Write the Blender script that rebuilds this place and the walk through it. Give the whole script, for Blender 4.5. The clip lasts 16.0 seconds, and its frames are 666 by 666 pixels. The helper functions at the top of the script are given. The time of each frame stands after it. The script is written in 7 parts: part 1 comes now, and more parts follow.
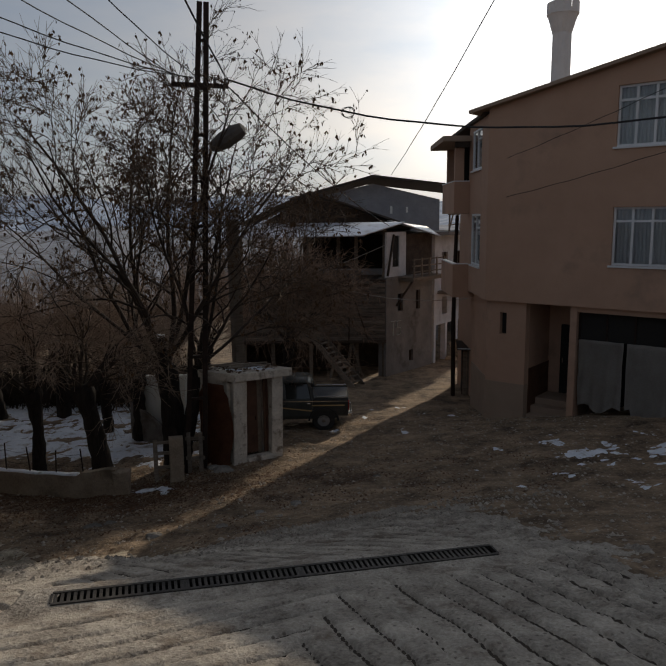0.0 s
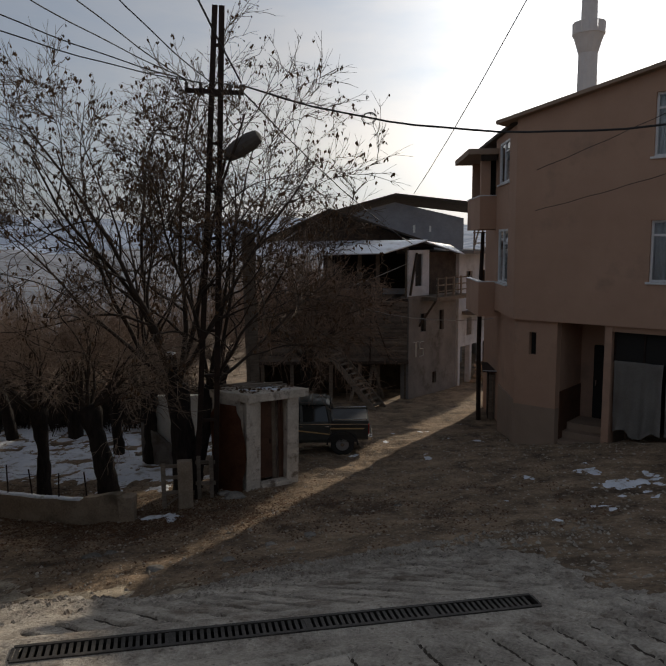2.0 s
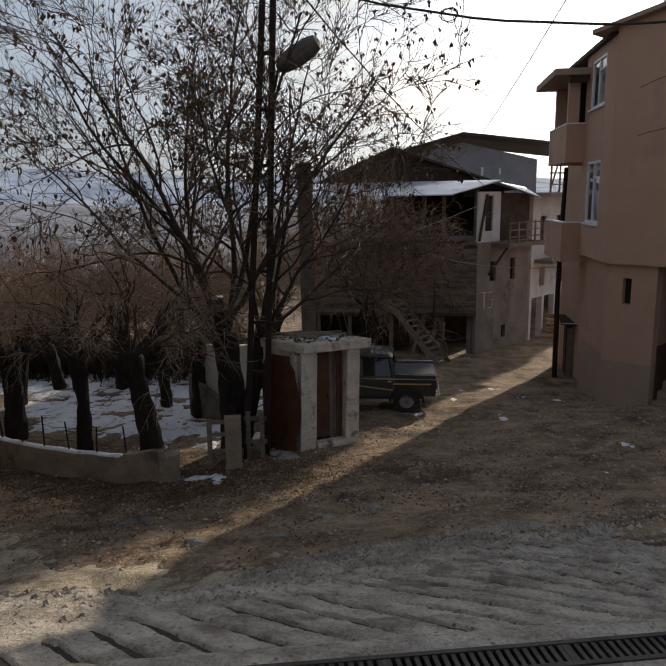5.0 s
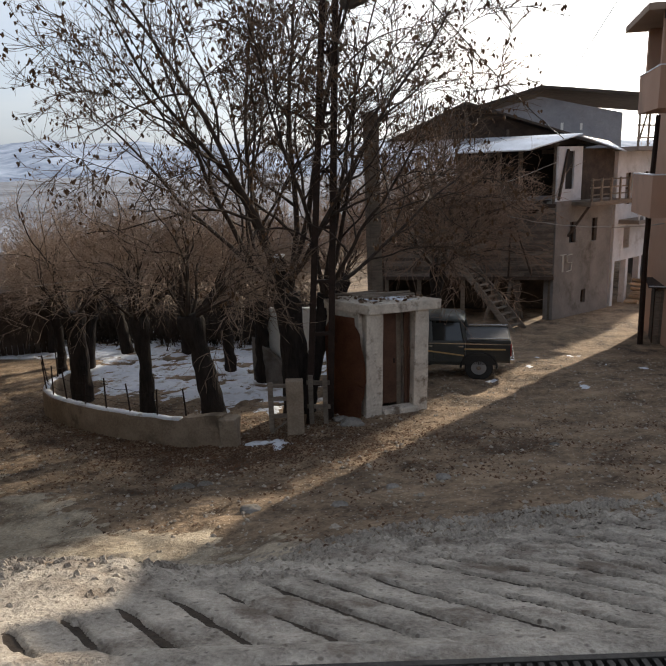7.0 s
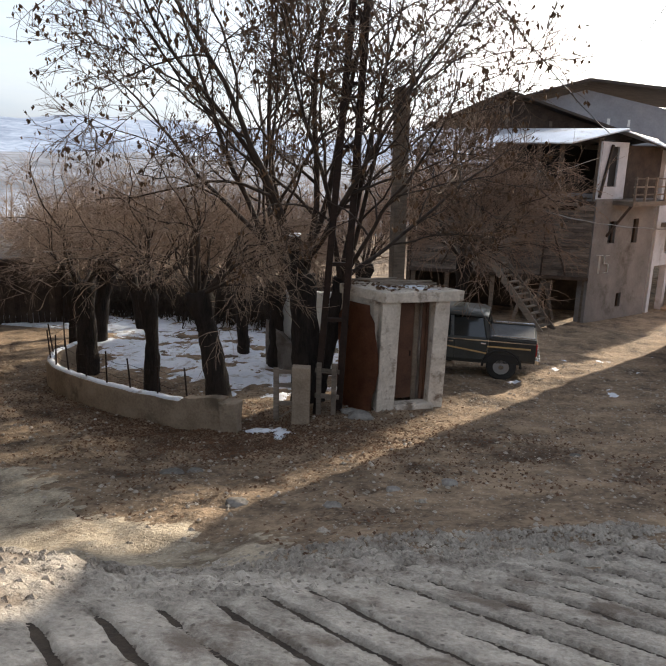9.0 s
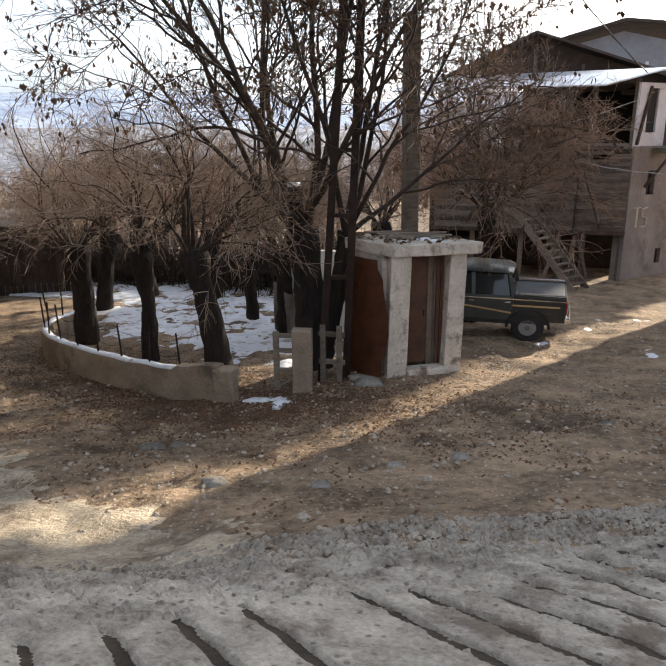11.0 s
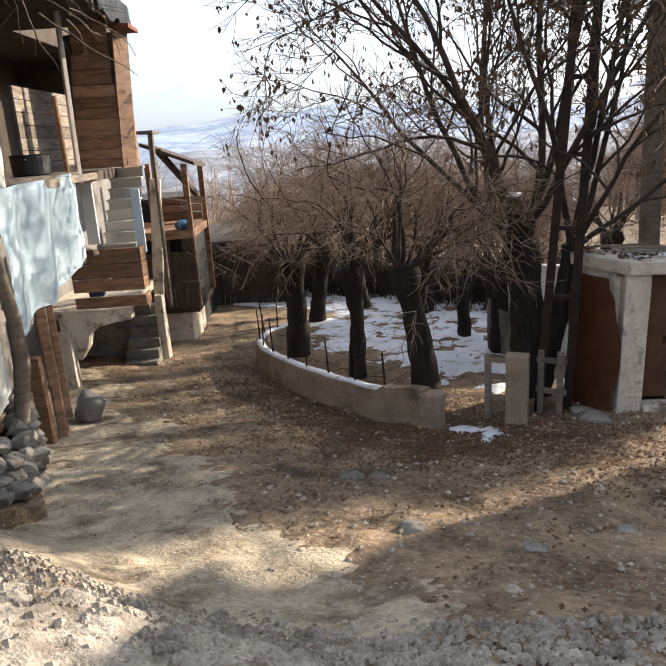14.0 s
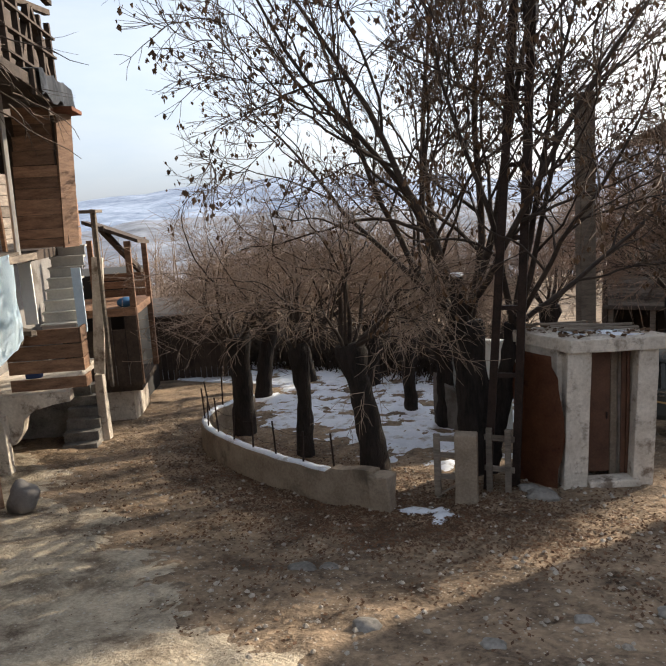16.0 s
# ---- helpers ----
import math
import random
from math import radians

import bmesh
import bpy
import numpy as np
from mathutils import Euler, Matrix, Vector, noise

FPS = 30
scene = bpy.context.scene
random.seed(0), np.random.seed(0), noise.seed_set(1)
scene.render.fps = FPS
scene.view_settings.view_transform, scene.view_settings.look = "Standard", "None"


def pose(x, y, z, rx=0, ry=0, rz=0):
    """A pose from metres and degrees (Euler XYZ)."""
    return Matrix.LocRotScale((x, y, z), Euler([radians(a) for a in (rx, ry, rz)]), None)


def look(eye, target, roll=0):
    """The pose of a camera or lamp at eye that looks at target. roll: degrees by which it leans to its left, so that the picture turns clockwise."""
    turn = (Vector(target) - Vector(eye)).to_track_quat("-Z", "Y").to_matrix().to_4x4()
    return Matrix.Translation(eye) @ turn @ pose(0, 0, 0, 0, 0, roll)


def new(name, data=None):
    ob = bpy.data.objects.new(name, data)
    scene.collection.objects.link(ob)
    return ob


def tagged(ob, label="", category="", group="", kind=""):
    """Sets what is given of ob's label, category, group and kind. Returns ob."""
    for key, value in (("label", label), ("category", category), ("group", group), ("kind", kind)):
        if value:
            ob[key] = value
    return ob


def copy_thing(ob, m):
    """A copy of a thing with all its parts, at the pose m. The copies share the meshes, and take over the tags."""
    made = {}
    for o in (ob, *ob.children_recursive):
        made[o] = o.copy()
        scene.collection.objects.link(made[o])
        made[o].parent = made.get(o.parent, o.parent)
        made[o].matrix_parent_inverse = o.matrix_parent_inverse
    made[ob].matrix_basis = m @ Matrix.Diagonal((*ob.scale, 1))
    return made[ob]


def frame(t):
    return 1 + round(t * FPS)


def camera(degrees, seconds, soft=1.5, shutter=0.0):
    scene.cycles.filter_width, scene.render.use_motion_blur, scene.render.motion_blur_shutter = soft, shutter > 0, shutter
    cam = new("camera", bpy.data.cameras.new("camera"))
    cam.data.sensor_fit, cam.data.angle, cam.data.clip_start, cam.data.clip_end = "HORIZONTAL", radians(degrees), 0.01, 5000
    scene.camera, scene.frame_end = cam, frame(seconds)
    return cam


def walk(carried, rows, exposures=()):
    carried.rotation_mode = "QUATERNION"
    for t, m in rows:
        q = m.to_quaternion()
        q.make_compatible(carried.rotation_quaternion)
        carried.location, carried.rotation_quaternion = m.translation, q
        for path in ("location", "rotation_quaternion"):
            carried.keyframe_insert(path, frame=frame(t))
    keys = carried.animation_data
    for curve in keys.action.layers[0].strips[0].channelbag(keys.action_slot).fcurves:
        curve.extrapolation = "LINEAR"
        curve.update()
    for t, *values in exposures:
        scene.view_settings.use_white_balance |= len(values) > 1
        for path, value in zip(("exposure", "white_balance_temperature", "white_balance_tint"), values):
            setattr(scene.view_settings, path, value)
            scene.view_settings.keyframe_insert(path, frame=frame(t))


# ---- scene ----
cam = camera(51.2, 16.0)
EXPOSURES = [(0, -1.2), (1.5, -1.1), (3.5, -0.85), (6.2, 0.0), (7.5, 0.4), (9, 0.75), (11.5, 1.2), (12.5, 1.4), (13.5, 1.2), (14.5, 1.02), (16, 0.75)]
PATH = [
    (0, (-0.054, 2.008, 1.697), (-0.082, 3.981, 1.371), -0.6),
    (0.5, (-0.094, 2.17, 1.673), (-0.043, 4.139, 1.329), -0.9),
    (1, (-0.04, 2.361, 1.594), (0.007, 4.335, 1.28), -1.2),
    (1.5, (0.011, 2.554, 1.583), (-0.083, 4.538, 1.348), -0.4),
    (2, (-0.007, 2.846, 1.464), (-0.098, 4.827, 1.204), -0.5),
    (2.5, (-0.088, 3.061, 1.43), (-0.178, 5.028, 1.081), -1.3),
    (3, (-0.122, 3.261, 1.36), (-0.347, 5.227, 1.072), -1.5),
    (3.5, (-0.115, 3.48, 1.319), (-0.404, 5.431, 0.985), -1.5),
    (6, (-0.486, 4.956, 0.852), (-0.713, 6.9, 0.442), -0.2),
    (6.5, (-0.534, 4.913, 0.87), (-0.898, 6.831, 0.439), -2.3),
    (7, (-0.342, 5.245, 0.676), (-0.786, 7.139, 0.21), -1.8),
    (7.5, (-0.304, 5.504, 0.668), (-0.701, 7.387, 0.121), 0.5),
    (8, (-0.414, 5.646, 0.529), (-0.652, 7.566, 0.021), 0.9),
    (8.5, (-0.385, 5.791, 0.525), (-0.72, 7.699, 0.028), 0.6),
    (9, (-0.252, 5.973, 0.462), (-0.772, 7.839, -0.034), 1.4),
    (11.5, (-0.101, 7.186, 0.014), (-0.758, 8.98, -0.576), -1.5),
    (12, (-0.11, 7.221, 0.062), (-0.915, 8.956, -0.525), -2.8),
    (12.5, (0.061, 7.48, -0.012), (-0.967, 9.079, -0.634), -3.0),
    (13, (-0.062, 7.586, -0.028), (-1.202, 9.107, -0.65), -2.8),
    (13.5, (-0.289, 7.663, -0.013), (-1.437, 9.205, -0.563), -3.7),
    (14, (-0.364, 7.705, 0.049), (-1.507, 9.255, -0.49), -3.7),
    (14.5, (-0.391, 7.706, 0.078), (-1.566, 9.249, -0.411), -4.1),
    (15, (-0.394, 7.698, 0.101), (-1.55, 9.272, -0.331), -4.2),
    (15.5, (-0.393, 7.697, 0.14), (-1.513, 9.312, -0.229), -4.1),
    (16, (-0.447, 7.795, 0.212), (-1.473, 9.474, -0.148), -3.4),
]
walk(cam, [(t, look(eye, target, roll)) for t, eye, target, roll in PATH], EXPOSURES)

# world: hazy winter sky, low sun ahead and to the right
SUN_AZ, SUN_EL = 24.3, 22.3
world = bpy.data.worlds.new("world")
scene.world = world
world.use_nodes = True
wn, wl = world.node_tree.nodes, world.node_tree.links
sky = wn.new("ShaderNodeTexSky")
sky.sky_type = "NISHITA"
sky.sun_disc = False
sky.sun_elevation = radians(SUN_EL)
sky.sun_rotation = radians(SUN_AZ)
sky.air_density, sky.dust_density, sky.ozone_density = 1.0, 3.0, 1.0
bg = wn["Background"]
bg.inputs["Strength"].default_value = 0.11
# thin veil of high cloud: paler, slightly uneven sky
hs = wn.new("ShaderNodeHueSaturation")
hs.inputs["Saturation"].default_value = 0.5
wl.new(sky.outputs["Color"], hs.inputs["Color"])
wtc, wmap, wnoise, wramp, wmul = (wn.new("ShaderNode" + k) for k in ("TexCoord", "Mapping", "TexNoise", "ValToRGB", "Mix"))
wmap.inputs["Scale"].default_value = (1.0, 1.0, 3.5)
wnoise.inputs["Scale"].default_value, wnoise.inputs["Detail"].default_value, wnoise.inputs["Roughness"].default_value = 1.6, 7, 0.6
wramp.color_ramp.elements[0].position, wramp.color_ramp.elements[1].position = 0.38, 0.68
wramp.color_ramp.elements[0].color, wramp.color_ramp.elements[1].color = (0.80, 0.98, 1.22, 1), (1.30, 1.31, 1.34, 1)
wmul.data_type, wmul.blend_type = "RGBA", "MULTIPLY"
wmul.inputs["Factor"].default_value = 1.0
wl.new(wtc.outputs["Generated"], wmap.inputs["Vector"])
wl.new(wmap.outputs[0], wnoise.inputs["Vector"])
wl.new(wnoise.outputs["Fac"], wramp.inputs["Fac"])
wl.new(hs.outputs["Color"], wmul.inputs[6])
wl.new(wramp.outputs["Color"], wmul.inputs[7])
veil = wn.new("ShaderNodeMix")
veil.data_type = "RGBA"
veil.inputs["Factor"].default_value = 0.30
veil.inputs[7].default_value = (6.9, 7.4, 8.4, 1)
wl.new(wmul.outputs[2], veil.inputs[6])
wl.new(veil.outputs[2], bg.inputs["Color"])

sun_data = bpy.data.lights.new("sun", "SUN")
sun_data.energy, sun_data.angle, sun_data.color = 5.0, radians(0.6), (1.0, 0.87, 0.70)
sun = new("sun", sun_data)
sd = Vector((math.sin(radians(SUN_AZ)) * math.cos(radians(SUN_EL)), math.cos(radians(SUN_AZ)) * math.cos(radians(SUN_EL)), math.sin(radians(SUN_EL))))
sun.matrix_world = look(sd * 60, (0, 0, 0))


# ---- materials ----
def mat(name, a, b, scale=3.0, rough=0.85, bump=0.3, fine=40.0, c=None, cscale=0.6, cmix=0.5, metal=0.0, stretch=(1, 1, 1), vary=0.0, bdist=0.02, speck=None, spscale=20.0):
    """Two colours by noise at two scales, an optional third in patches, relief, and a change from piece to piece."""
    m = bpy.data.materials.new(name)
    m.use_nodes = True
    n, l = m.node_tree.nodes, m.node_tree.links
    bs = n["Principled BSDF"]
    tc = n.new("ShaderNodeTexCoord")
    mp = n.new("ShaderNodeMapping")
    mp.inputs["Scale"].default_value = stretch
    l.new(tc.outputs["Object"], mp.inputs["Vector"])
    n1, n2 = n.new("ShaderNodeTexNoise"), n.new("ShaderNodeTexNoise")
    for k, s, d in ((n1, scale, 6), (n2, fine, 4)):
        k.inputs["Scale"].default_value, k.inputs["Detail"].default_value, k.inputs["Roughness"].default_value = s, d, 0.65
        l.new(mp.outputs[0], k.inputs["Vector"])
    add = n.new("ShaderNodeMath")
    add.operation = "MULTIPLY_ADD"
    l.new(n2.outputs["Fac"], add.inputs[0])
    add.inputs[1].default_value = 0.55
    l.new(n1.outputs["Fac"], add.inputs[2])
    ramp = n.new("ShaderNodeValToRGB")
    ramp.color_ramp.elements[0].position, ramp.color_ramp.elements[1].position = 0.52, 1.02
    ramp.color_ramp.elements[0].color, ramp.color_ramp.elements[1].color = (*a, 1), (*b, 1)
    l.new(add.outputs[0], ramp.inputs["Fac"])
    col = ramp.outputs["Color"]
    if c:
        n3 = n.new("ShaderNodeTexNoise")
        n3.inputs["Scale"].default_value, n3.inputs["Detail"].default_value, n3.inputs["Roughness"].default_value = cscale, 8, 0.7
        l.new(tc.outputs["Object"], n3.inputs["Vector"])
        r3 = n.new("ShaderNodeValToRGB")
        r3.color_ramp.elements[0].position, r3.color_ramp.elements[1].position = 0.6 - 0.2 * cmix, 0.72 - 0.2 * cmix
        l.new(n3.outputs["Fac"], r3.inputs["Fac"])
        mx = n.new("ShaderNodeMix")
        mx.data_type = "RGBA"
        l.new(r3.outputs["Color"], mx.inputs["Factor"])
        l.new(col, mx.inputs[6])
        mx.inputs[7].default_value = (*c, 1)
        col = mx.outputs[2]
    if speck:
        vo, r4, m4 = n.new("ShaderNodeTexVoronoi"), n.new("ShaderNodeValToRGB"), n.new("ShaderNodeMix")
        vo.inputs["Scale"].default_value = spscale
        l.new(tc.outputs["Object"], vo.inputs["Vector"])
        r4.color_ramp.elements[0].position, r4.color_ramp.elements[1].position = 0.16, 0.30
        r4.color_ramp.elements[0].color, r4.color_ramp.elements[1].color = (0.75, 0.75, 0.75, 1), (0, 0, 0, 1)
        l.new(vo.outputs["Distance"], r4.inputs["Fac"])
        gate = n.new("ShaderNodeMath")
        gate.operation = "MULTIPLY"
        l.new(r4.outputs["Color"], gate.inputs[0])
        sep = n.new("ShaderNodeSeparateColor")
        l.new(vo.outputs["Color"], sep.inputs[0])
        cut = n.new("ShaderNodeMath")
        cut.operation = "GREATER_THAN"
        cut.inputs[1].default_value = 0.62
        l.new(sep.outputs[0], cut.inputs[0])
        l.new(cut.outputs[0], gate.inputs[1])
        m4.data_type = "RGBA"
        l.new(gate.outputs[0], m4.inputs["Factor"])
        l.new(col, m4.inputs[6])
        m4.inputs[7].default_value = (*speck, 1)
        col = m4.outputs[2]
    if vary:
        oi, hs = n.new("ShaderNodeObjectInfo"), n.new("ShaderNodeHueSaturation")
        mr = n.new("ShaderNodeMapRange")
        mr.inputs["To Min"].default_value, mr.inputs["To Max"].default_value = 1 - vary, 1 + vary
        l.new(oi.outputs["Random"], mr.inputs["Value"])
        l.new(mr.outputs[0], hs.inputs["Value"])
        l.new(col, hs.inputs["Color"])
        col = hs.outputs["Color"]
    l.new(col, bs.inputs["Base Color"])
    bs.inputs["Roughness"].default_value, bs.inputs["Metallic"].default_value = rough, metal
    bs.inputs["Specular IOR Level"].default_value = 0.3
    bp = n.new("ShaderNodeBump")
    bp.inputs["Strength"].default_value, bp.inputs["Distance"].default_value = bump, bdist
    l.new(add.outputs[0], bp.inputs["Height"])
    l.new(bp.outputs["Normal"], bs.inputs["Normal"])
    return m


def plain(name, col, rough=0.5, metal=0.0):
    m = bpy.data.materials.new(name)
    m.use_nodes = True
    bs = m.node_tree.nodes["Principled BSDF"]
    bs.inputs["Base Color"].default_value = (*col, 1)
    bs.inputs["Roughness"].default_value, bs.inputs["Metallic"].default_value = rough, metal
    return m


M_MUD = mat("mud", (0.045, 0.030, 0.020), (0.41, 0.295, 0.19), 1.5, 0.95, 1.0, 13, c=(0.075, 0.052, 0.034), cscale=0.55, cmix=0.3, bdist=0.07, speck=(0.45, 0.40, 0.33), spscale=21)
M_CONC = mat("street_concrete", (0.15, 0.125, 0.10), (0.58, 0.515, 0.425), 2.6, 0.92, 1.0, 34, c=(0.19, 0.15, 0.115), cscale=2.1, cmix=0.3, bdist=0.045, speck=(0.13, 0.105, 0.085), spscale=17)
M_LANE = mat("worn_lane", (0.15, 0.12, 0.085), (0.62, 0.52, 0.38), 2.4, 0.95, 1.0, 26, c=(0.15, 0.11, 0.075), cscale=1.3, cmix=0.45, bdist=0.05, speck=(0.5, 0.46, 0.39), spscale=18)
M_SNOW = mat("snow", (0.62, 0.66, 0.72), (0.88, 0.90, 0.93), 2.0, 0.6, 0.4, 18, c=(0.34, 0.29, 0.23), cscale=2.6, cmix=0.32)
M_GRATE = mat("drain_iron", (0.03, 0.028, 0.025), (0.09, 0.08, 0.07), 6, 0.6, 0.2, 50, metal=0.6)
M_PINK = mat("pink_render", (0.42, 0.26, 0.18), (0.50, 0.32, 0.225), 0.8, 0.9, 0.12, 90, c=(0.34, 0.225, 0.165), cscale=0.35, cmix=0.3)
M_PLINTH = mat("plinth_render", (0.29, 0.21, 0.155), (0.37, 0.27, 0.20), 1.2, 0.9, 0.15, 70)
M_WHITEP = mat("white_pvc", (0.66, 0.66, 0.66), (0.78, 0.78, 0.78), 3, 0.4, 0.02, 60)
M_PLASTER = mat("old_white_plaster", (0.40, 0.335, 0.26), (0.74, 0.665, 0.56), 2.6, 0.9, 0.6, 22, c=(0.20, 0.15, 0.11), cscale=3.0, cmix=0.36)
M_GREYPL = mat("grey_plaster", (0.13, 0.12, 0.11), (0.26, 0.24, 0.22), 1.2, 0.92, 0.4, 22, c=(0.10, 0.085, 0.07), cscale=0.7, cmix=0.35)
M_RUST = mat("rusty_sheet", (0.10, 0.035, 0.018), (0.21, 0.085, 0.04), 2.5, 0.8, 0.3, 30, c=(0.06, 0.03, 0.02), cscale=1.5, cmix=0.3, metal=0.15)
M_RUSTDK = mat("rusty_steel", (0.016, 0.011, 0.009), (0.05, 0.03, 0.022), 5, 0.7, 0.3, 40, metal=0.4)
M_WOODOLD = mat("weathered_wood", (0.10, 0.08, 0.062), (0.27, 0.22, 0.17), 3, 0.9, 0.5, 26, stretch=(1, 1, 6), vary=0.35)
M_WOODH = mat("weathered_boards", (0.065, 0.054, 0.045), (0.25, 0.205, 0.165), 3, 0.9, 0.5, 24, stretch=(1, 1, 7), vary=0.4)
M_WOODRED = mat("brown_boards", (0.092, 0.048, 0.029), (0.33, 0.19, 0.112), 2.6, 0.75, 0.4, 22, stretch=(1, 1, 5), vary=0.4)
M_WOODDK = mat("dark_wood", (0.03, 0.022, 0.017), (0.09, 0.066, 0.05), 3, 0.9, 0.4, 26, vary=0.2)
M_DOORRED = mat("brown_door_paint", (0.055, 0.026, 0.016), (0.14, 0.068, 0.04), 2, 0.6, 0.2, 40)
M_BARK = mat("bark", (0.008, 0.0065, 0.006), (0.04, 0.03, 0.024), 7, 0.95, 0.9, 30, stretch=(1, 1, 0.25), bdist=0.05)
M_BRANCH = mat("branch_bark", (0.045, 0.032, 0.024), (0.14, 0.105, 0.08), 6, 0.9, 0.3, 40)
M_TWIG = mat("twig_brown", (0.20, 0.14, 0.10), (0.40, 0.30, 0.225), 2, 0.85, 0.1, 20)
M_TWIGRED = mat("twig_red_brown", (0.19, 0.12, 0.085), (0.38, 0.265, 0.185), 2, 0.85, 0.1, 20)
M_LEAF = mat("dead_leaf", (0.035, 0.02, 0.011), (0.16, 0.09, 0.045), 4, 0.9, 0.2, 30)
M_TIN = mat("tin_roof", (0.42, 0.44, 0.47), (0.66, 0.68, 0.72), 1.2, 0.35, 0.2, 30, c=(0.30, 0.25, 0.21), cscale=0.8, cmix=0.3, metal=0.7)
M_ROOFDK = mat("dark_roof", (0.035, 0.028, 0.024), (0.10, 0.08, 0.066), 2, 0.9, 0.3, 25)
M_GREYSIDE = mat("grey_boarding", (0.22, 0.23, 0.25), (0.34, 0.35, 0.37), 1.5, 0.8, 0.2, 20)
M_STONE = mat("field_stone", (0.10, 0.092, 0.08), (0.30, 0.275, 0.24), 2.5, 0.92, 0.6, 24, vary=0.3)
M_WALLC = mat("garden_wall_concrete", (0.17, 0.125, 0.085), (0.38, 0.30, 0.22), 2, 0.92, 0.4, 28, c=(0.13, 0.10, 0.07), cscale=1.2, cmix=0.35)
M_GLASS = plain("window_glass", (0.9, 0.92, 0.92), 0.03)
M_GLASS.node_tree.nodes["Principled BSDF"].inputs["Transmission Weight"].default_value = 1.0
M_CURTAIN = mat("net_curtain", (0.42, 0.43, 0.44), (0.60, 0.61, 0.62), 3, 0.9, 0.15, 30, stretch=(8, 8, 0.5))
# near-black; on backs of rooms and openings it paints in their deep shade
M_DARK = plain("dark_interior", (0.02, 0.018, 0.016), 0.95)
M_CLOTH = mat("grey_white_tarpaulin", (0.30, 0.27, 0.24), (0.42, 0.39, 0.35), 1.5, 0.85, 0.3, 30)
M_BLUE = mat("pale_blue_sheet", (0.45, 0.58, 0.66), (0.66, 0.76, 0.82), 1.2, 0.6, 0.2, 25, c=(0.35, 0.45, 0.50), cscale=1.0, cmix=0.3)
M_WHITESH = mat("white_sheet", (0.66, 0.68, 0.64), (0.82, 0.83, 0.80), 1.0, 0.7, 0.2, 20)
M_CARDK = mat("dark_car_paint", (0.026, 0.026, 0.024), (0.05, 0.049, 0.045), 2, 0.3, 0.02, 60, c=(0.10, 0.085, 0.065), cscale=2, cmix=0.12)
M_TINT = plain("dark_tinted_glass", (0.018, 0.021, 0.022), 0.06)
M_CARLOW = mat("grey_green_car_paint", (0.04, 0.042, 0.039), (0.075, 0.078, 0.07), 2, 0.38, 0.03, 40)
M_STRIPE = plain("tan_stripe", (0.50, 0.33, 0.14), 0.4)
M_TYRE = mat("tyre", (0.015, 0.015, 0.015), (0.04, 0.037, 0.034), 8, 0.9, 0.2, 60)
M_RIM = plain("steel_rim", (0.35, 0.35, 0.35), 0.4, 0.7)
M_CHROME = plain("chrome", (0.6, 0.6, 0.6), 0.2, 1.0)
M_BLACK = plain("black_paint", (0.012, 0.012, 0.012), 0.5)
M_WIRE = plain("cable_black", (0.02, 0.018, 0.018), 0.7)
M_LAMPGREY = mat("lamp_grey", (0.07, 0.06, 0.055), (0.13, 0.115, 0.10), 4, 0.55, 0.1, 40)
# pale stone, made lighter still to paint in the haze of distance
M_MINARET = mat("minaret_stone_hazed", (0.64, 0.61, 0.59), (0.76, 0.73, 0.71), 0.8, 0.9, 0.1, 10)
# both hill colours carry painted blue-grey haze as well as snow and earth
M_HILL = mat("snowy_hill_hazed", (0.10, 0.145, 0.23), (0.46, 0.53, 0.64), 0.008, 1.0, 0.0, 0.05)
M_HILLNEAR = mat("bare_hill_hazed", (0.09, 0.095, 0.11), (0.34, 0.36, 0.40), 0.03, 1.0, 0.0, 0.15)
M_GRAVEL = mat("gravel_stone", (0.20, 0.165, 0.125), (0.50, 0.44, 0.36), 3.0, 0.95, 0.2, 20)
M_PALECABLE = plain("pale_cable", (0.35, 0.33, 0.30), 0.7)
# darker copies of the twig and branch colours, painting in the backlit silhouette
M_TWIGDK = mat("twig_silhouette", (0.06, 0.04, 0.028), (0.17, 0.115, 0.075), 2, 0.85, 0.1, 20)
M_BRANCHDK = mat("branch_silhouette", (0.02, 0.015, 0.012), (0.075, 0.055, 0.042), 6, 0.9, 0.3, 40)
M_FALLEN = mat("fallen_leaf", (0.035, 0.019, 0.011), (0.18, 0.095, 0.05), 4, 0.9, 0.2, 30)
# wood lightened to paint in sun and bounced light on the stair
M_PALEWOOD = mat("pale_toned_wood", (0.36, 0.34, 0.30), (0.56, 0.53, 0.47), 3, 0.8, 0.3, 30, vary=0.12)
M_GROOVEDK = mat("groove_dark_brown", (0.022, 0.016, 0.011), (0.07, 0.05, 0.034), 5, 0.85, 0.6, 30)
M_WHITEWASH = mat("whitewash", (0.44, 0.45, 0.47), (0.66, 0.67, 0.69), 1.6, 0.9, 0.3, 24, c=(0.33, 0.32, 0.31), cscale=1.1, cmix=0.25)
M_LOG = mat("split_firewood", (0.24, 0.17, 0.11), (0.52, 0.40, 0.28), 4, 0.9, 0.4, 30, vary=0.35)
M_TARP = mat("dark_grey_tarpaulin", (0.02, 0.022, 0.027), (0.06, 0.065, 0.075), 2.0, 0.5, 0.5, 14)
M_WHITEPAINT = plain("white_graffiti_paint", (0.55, 0.54, 0.50), 0.9)


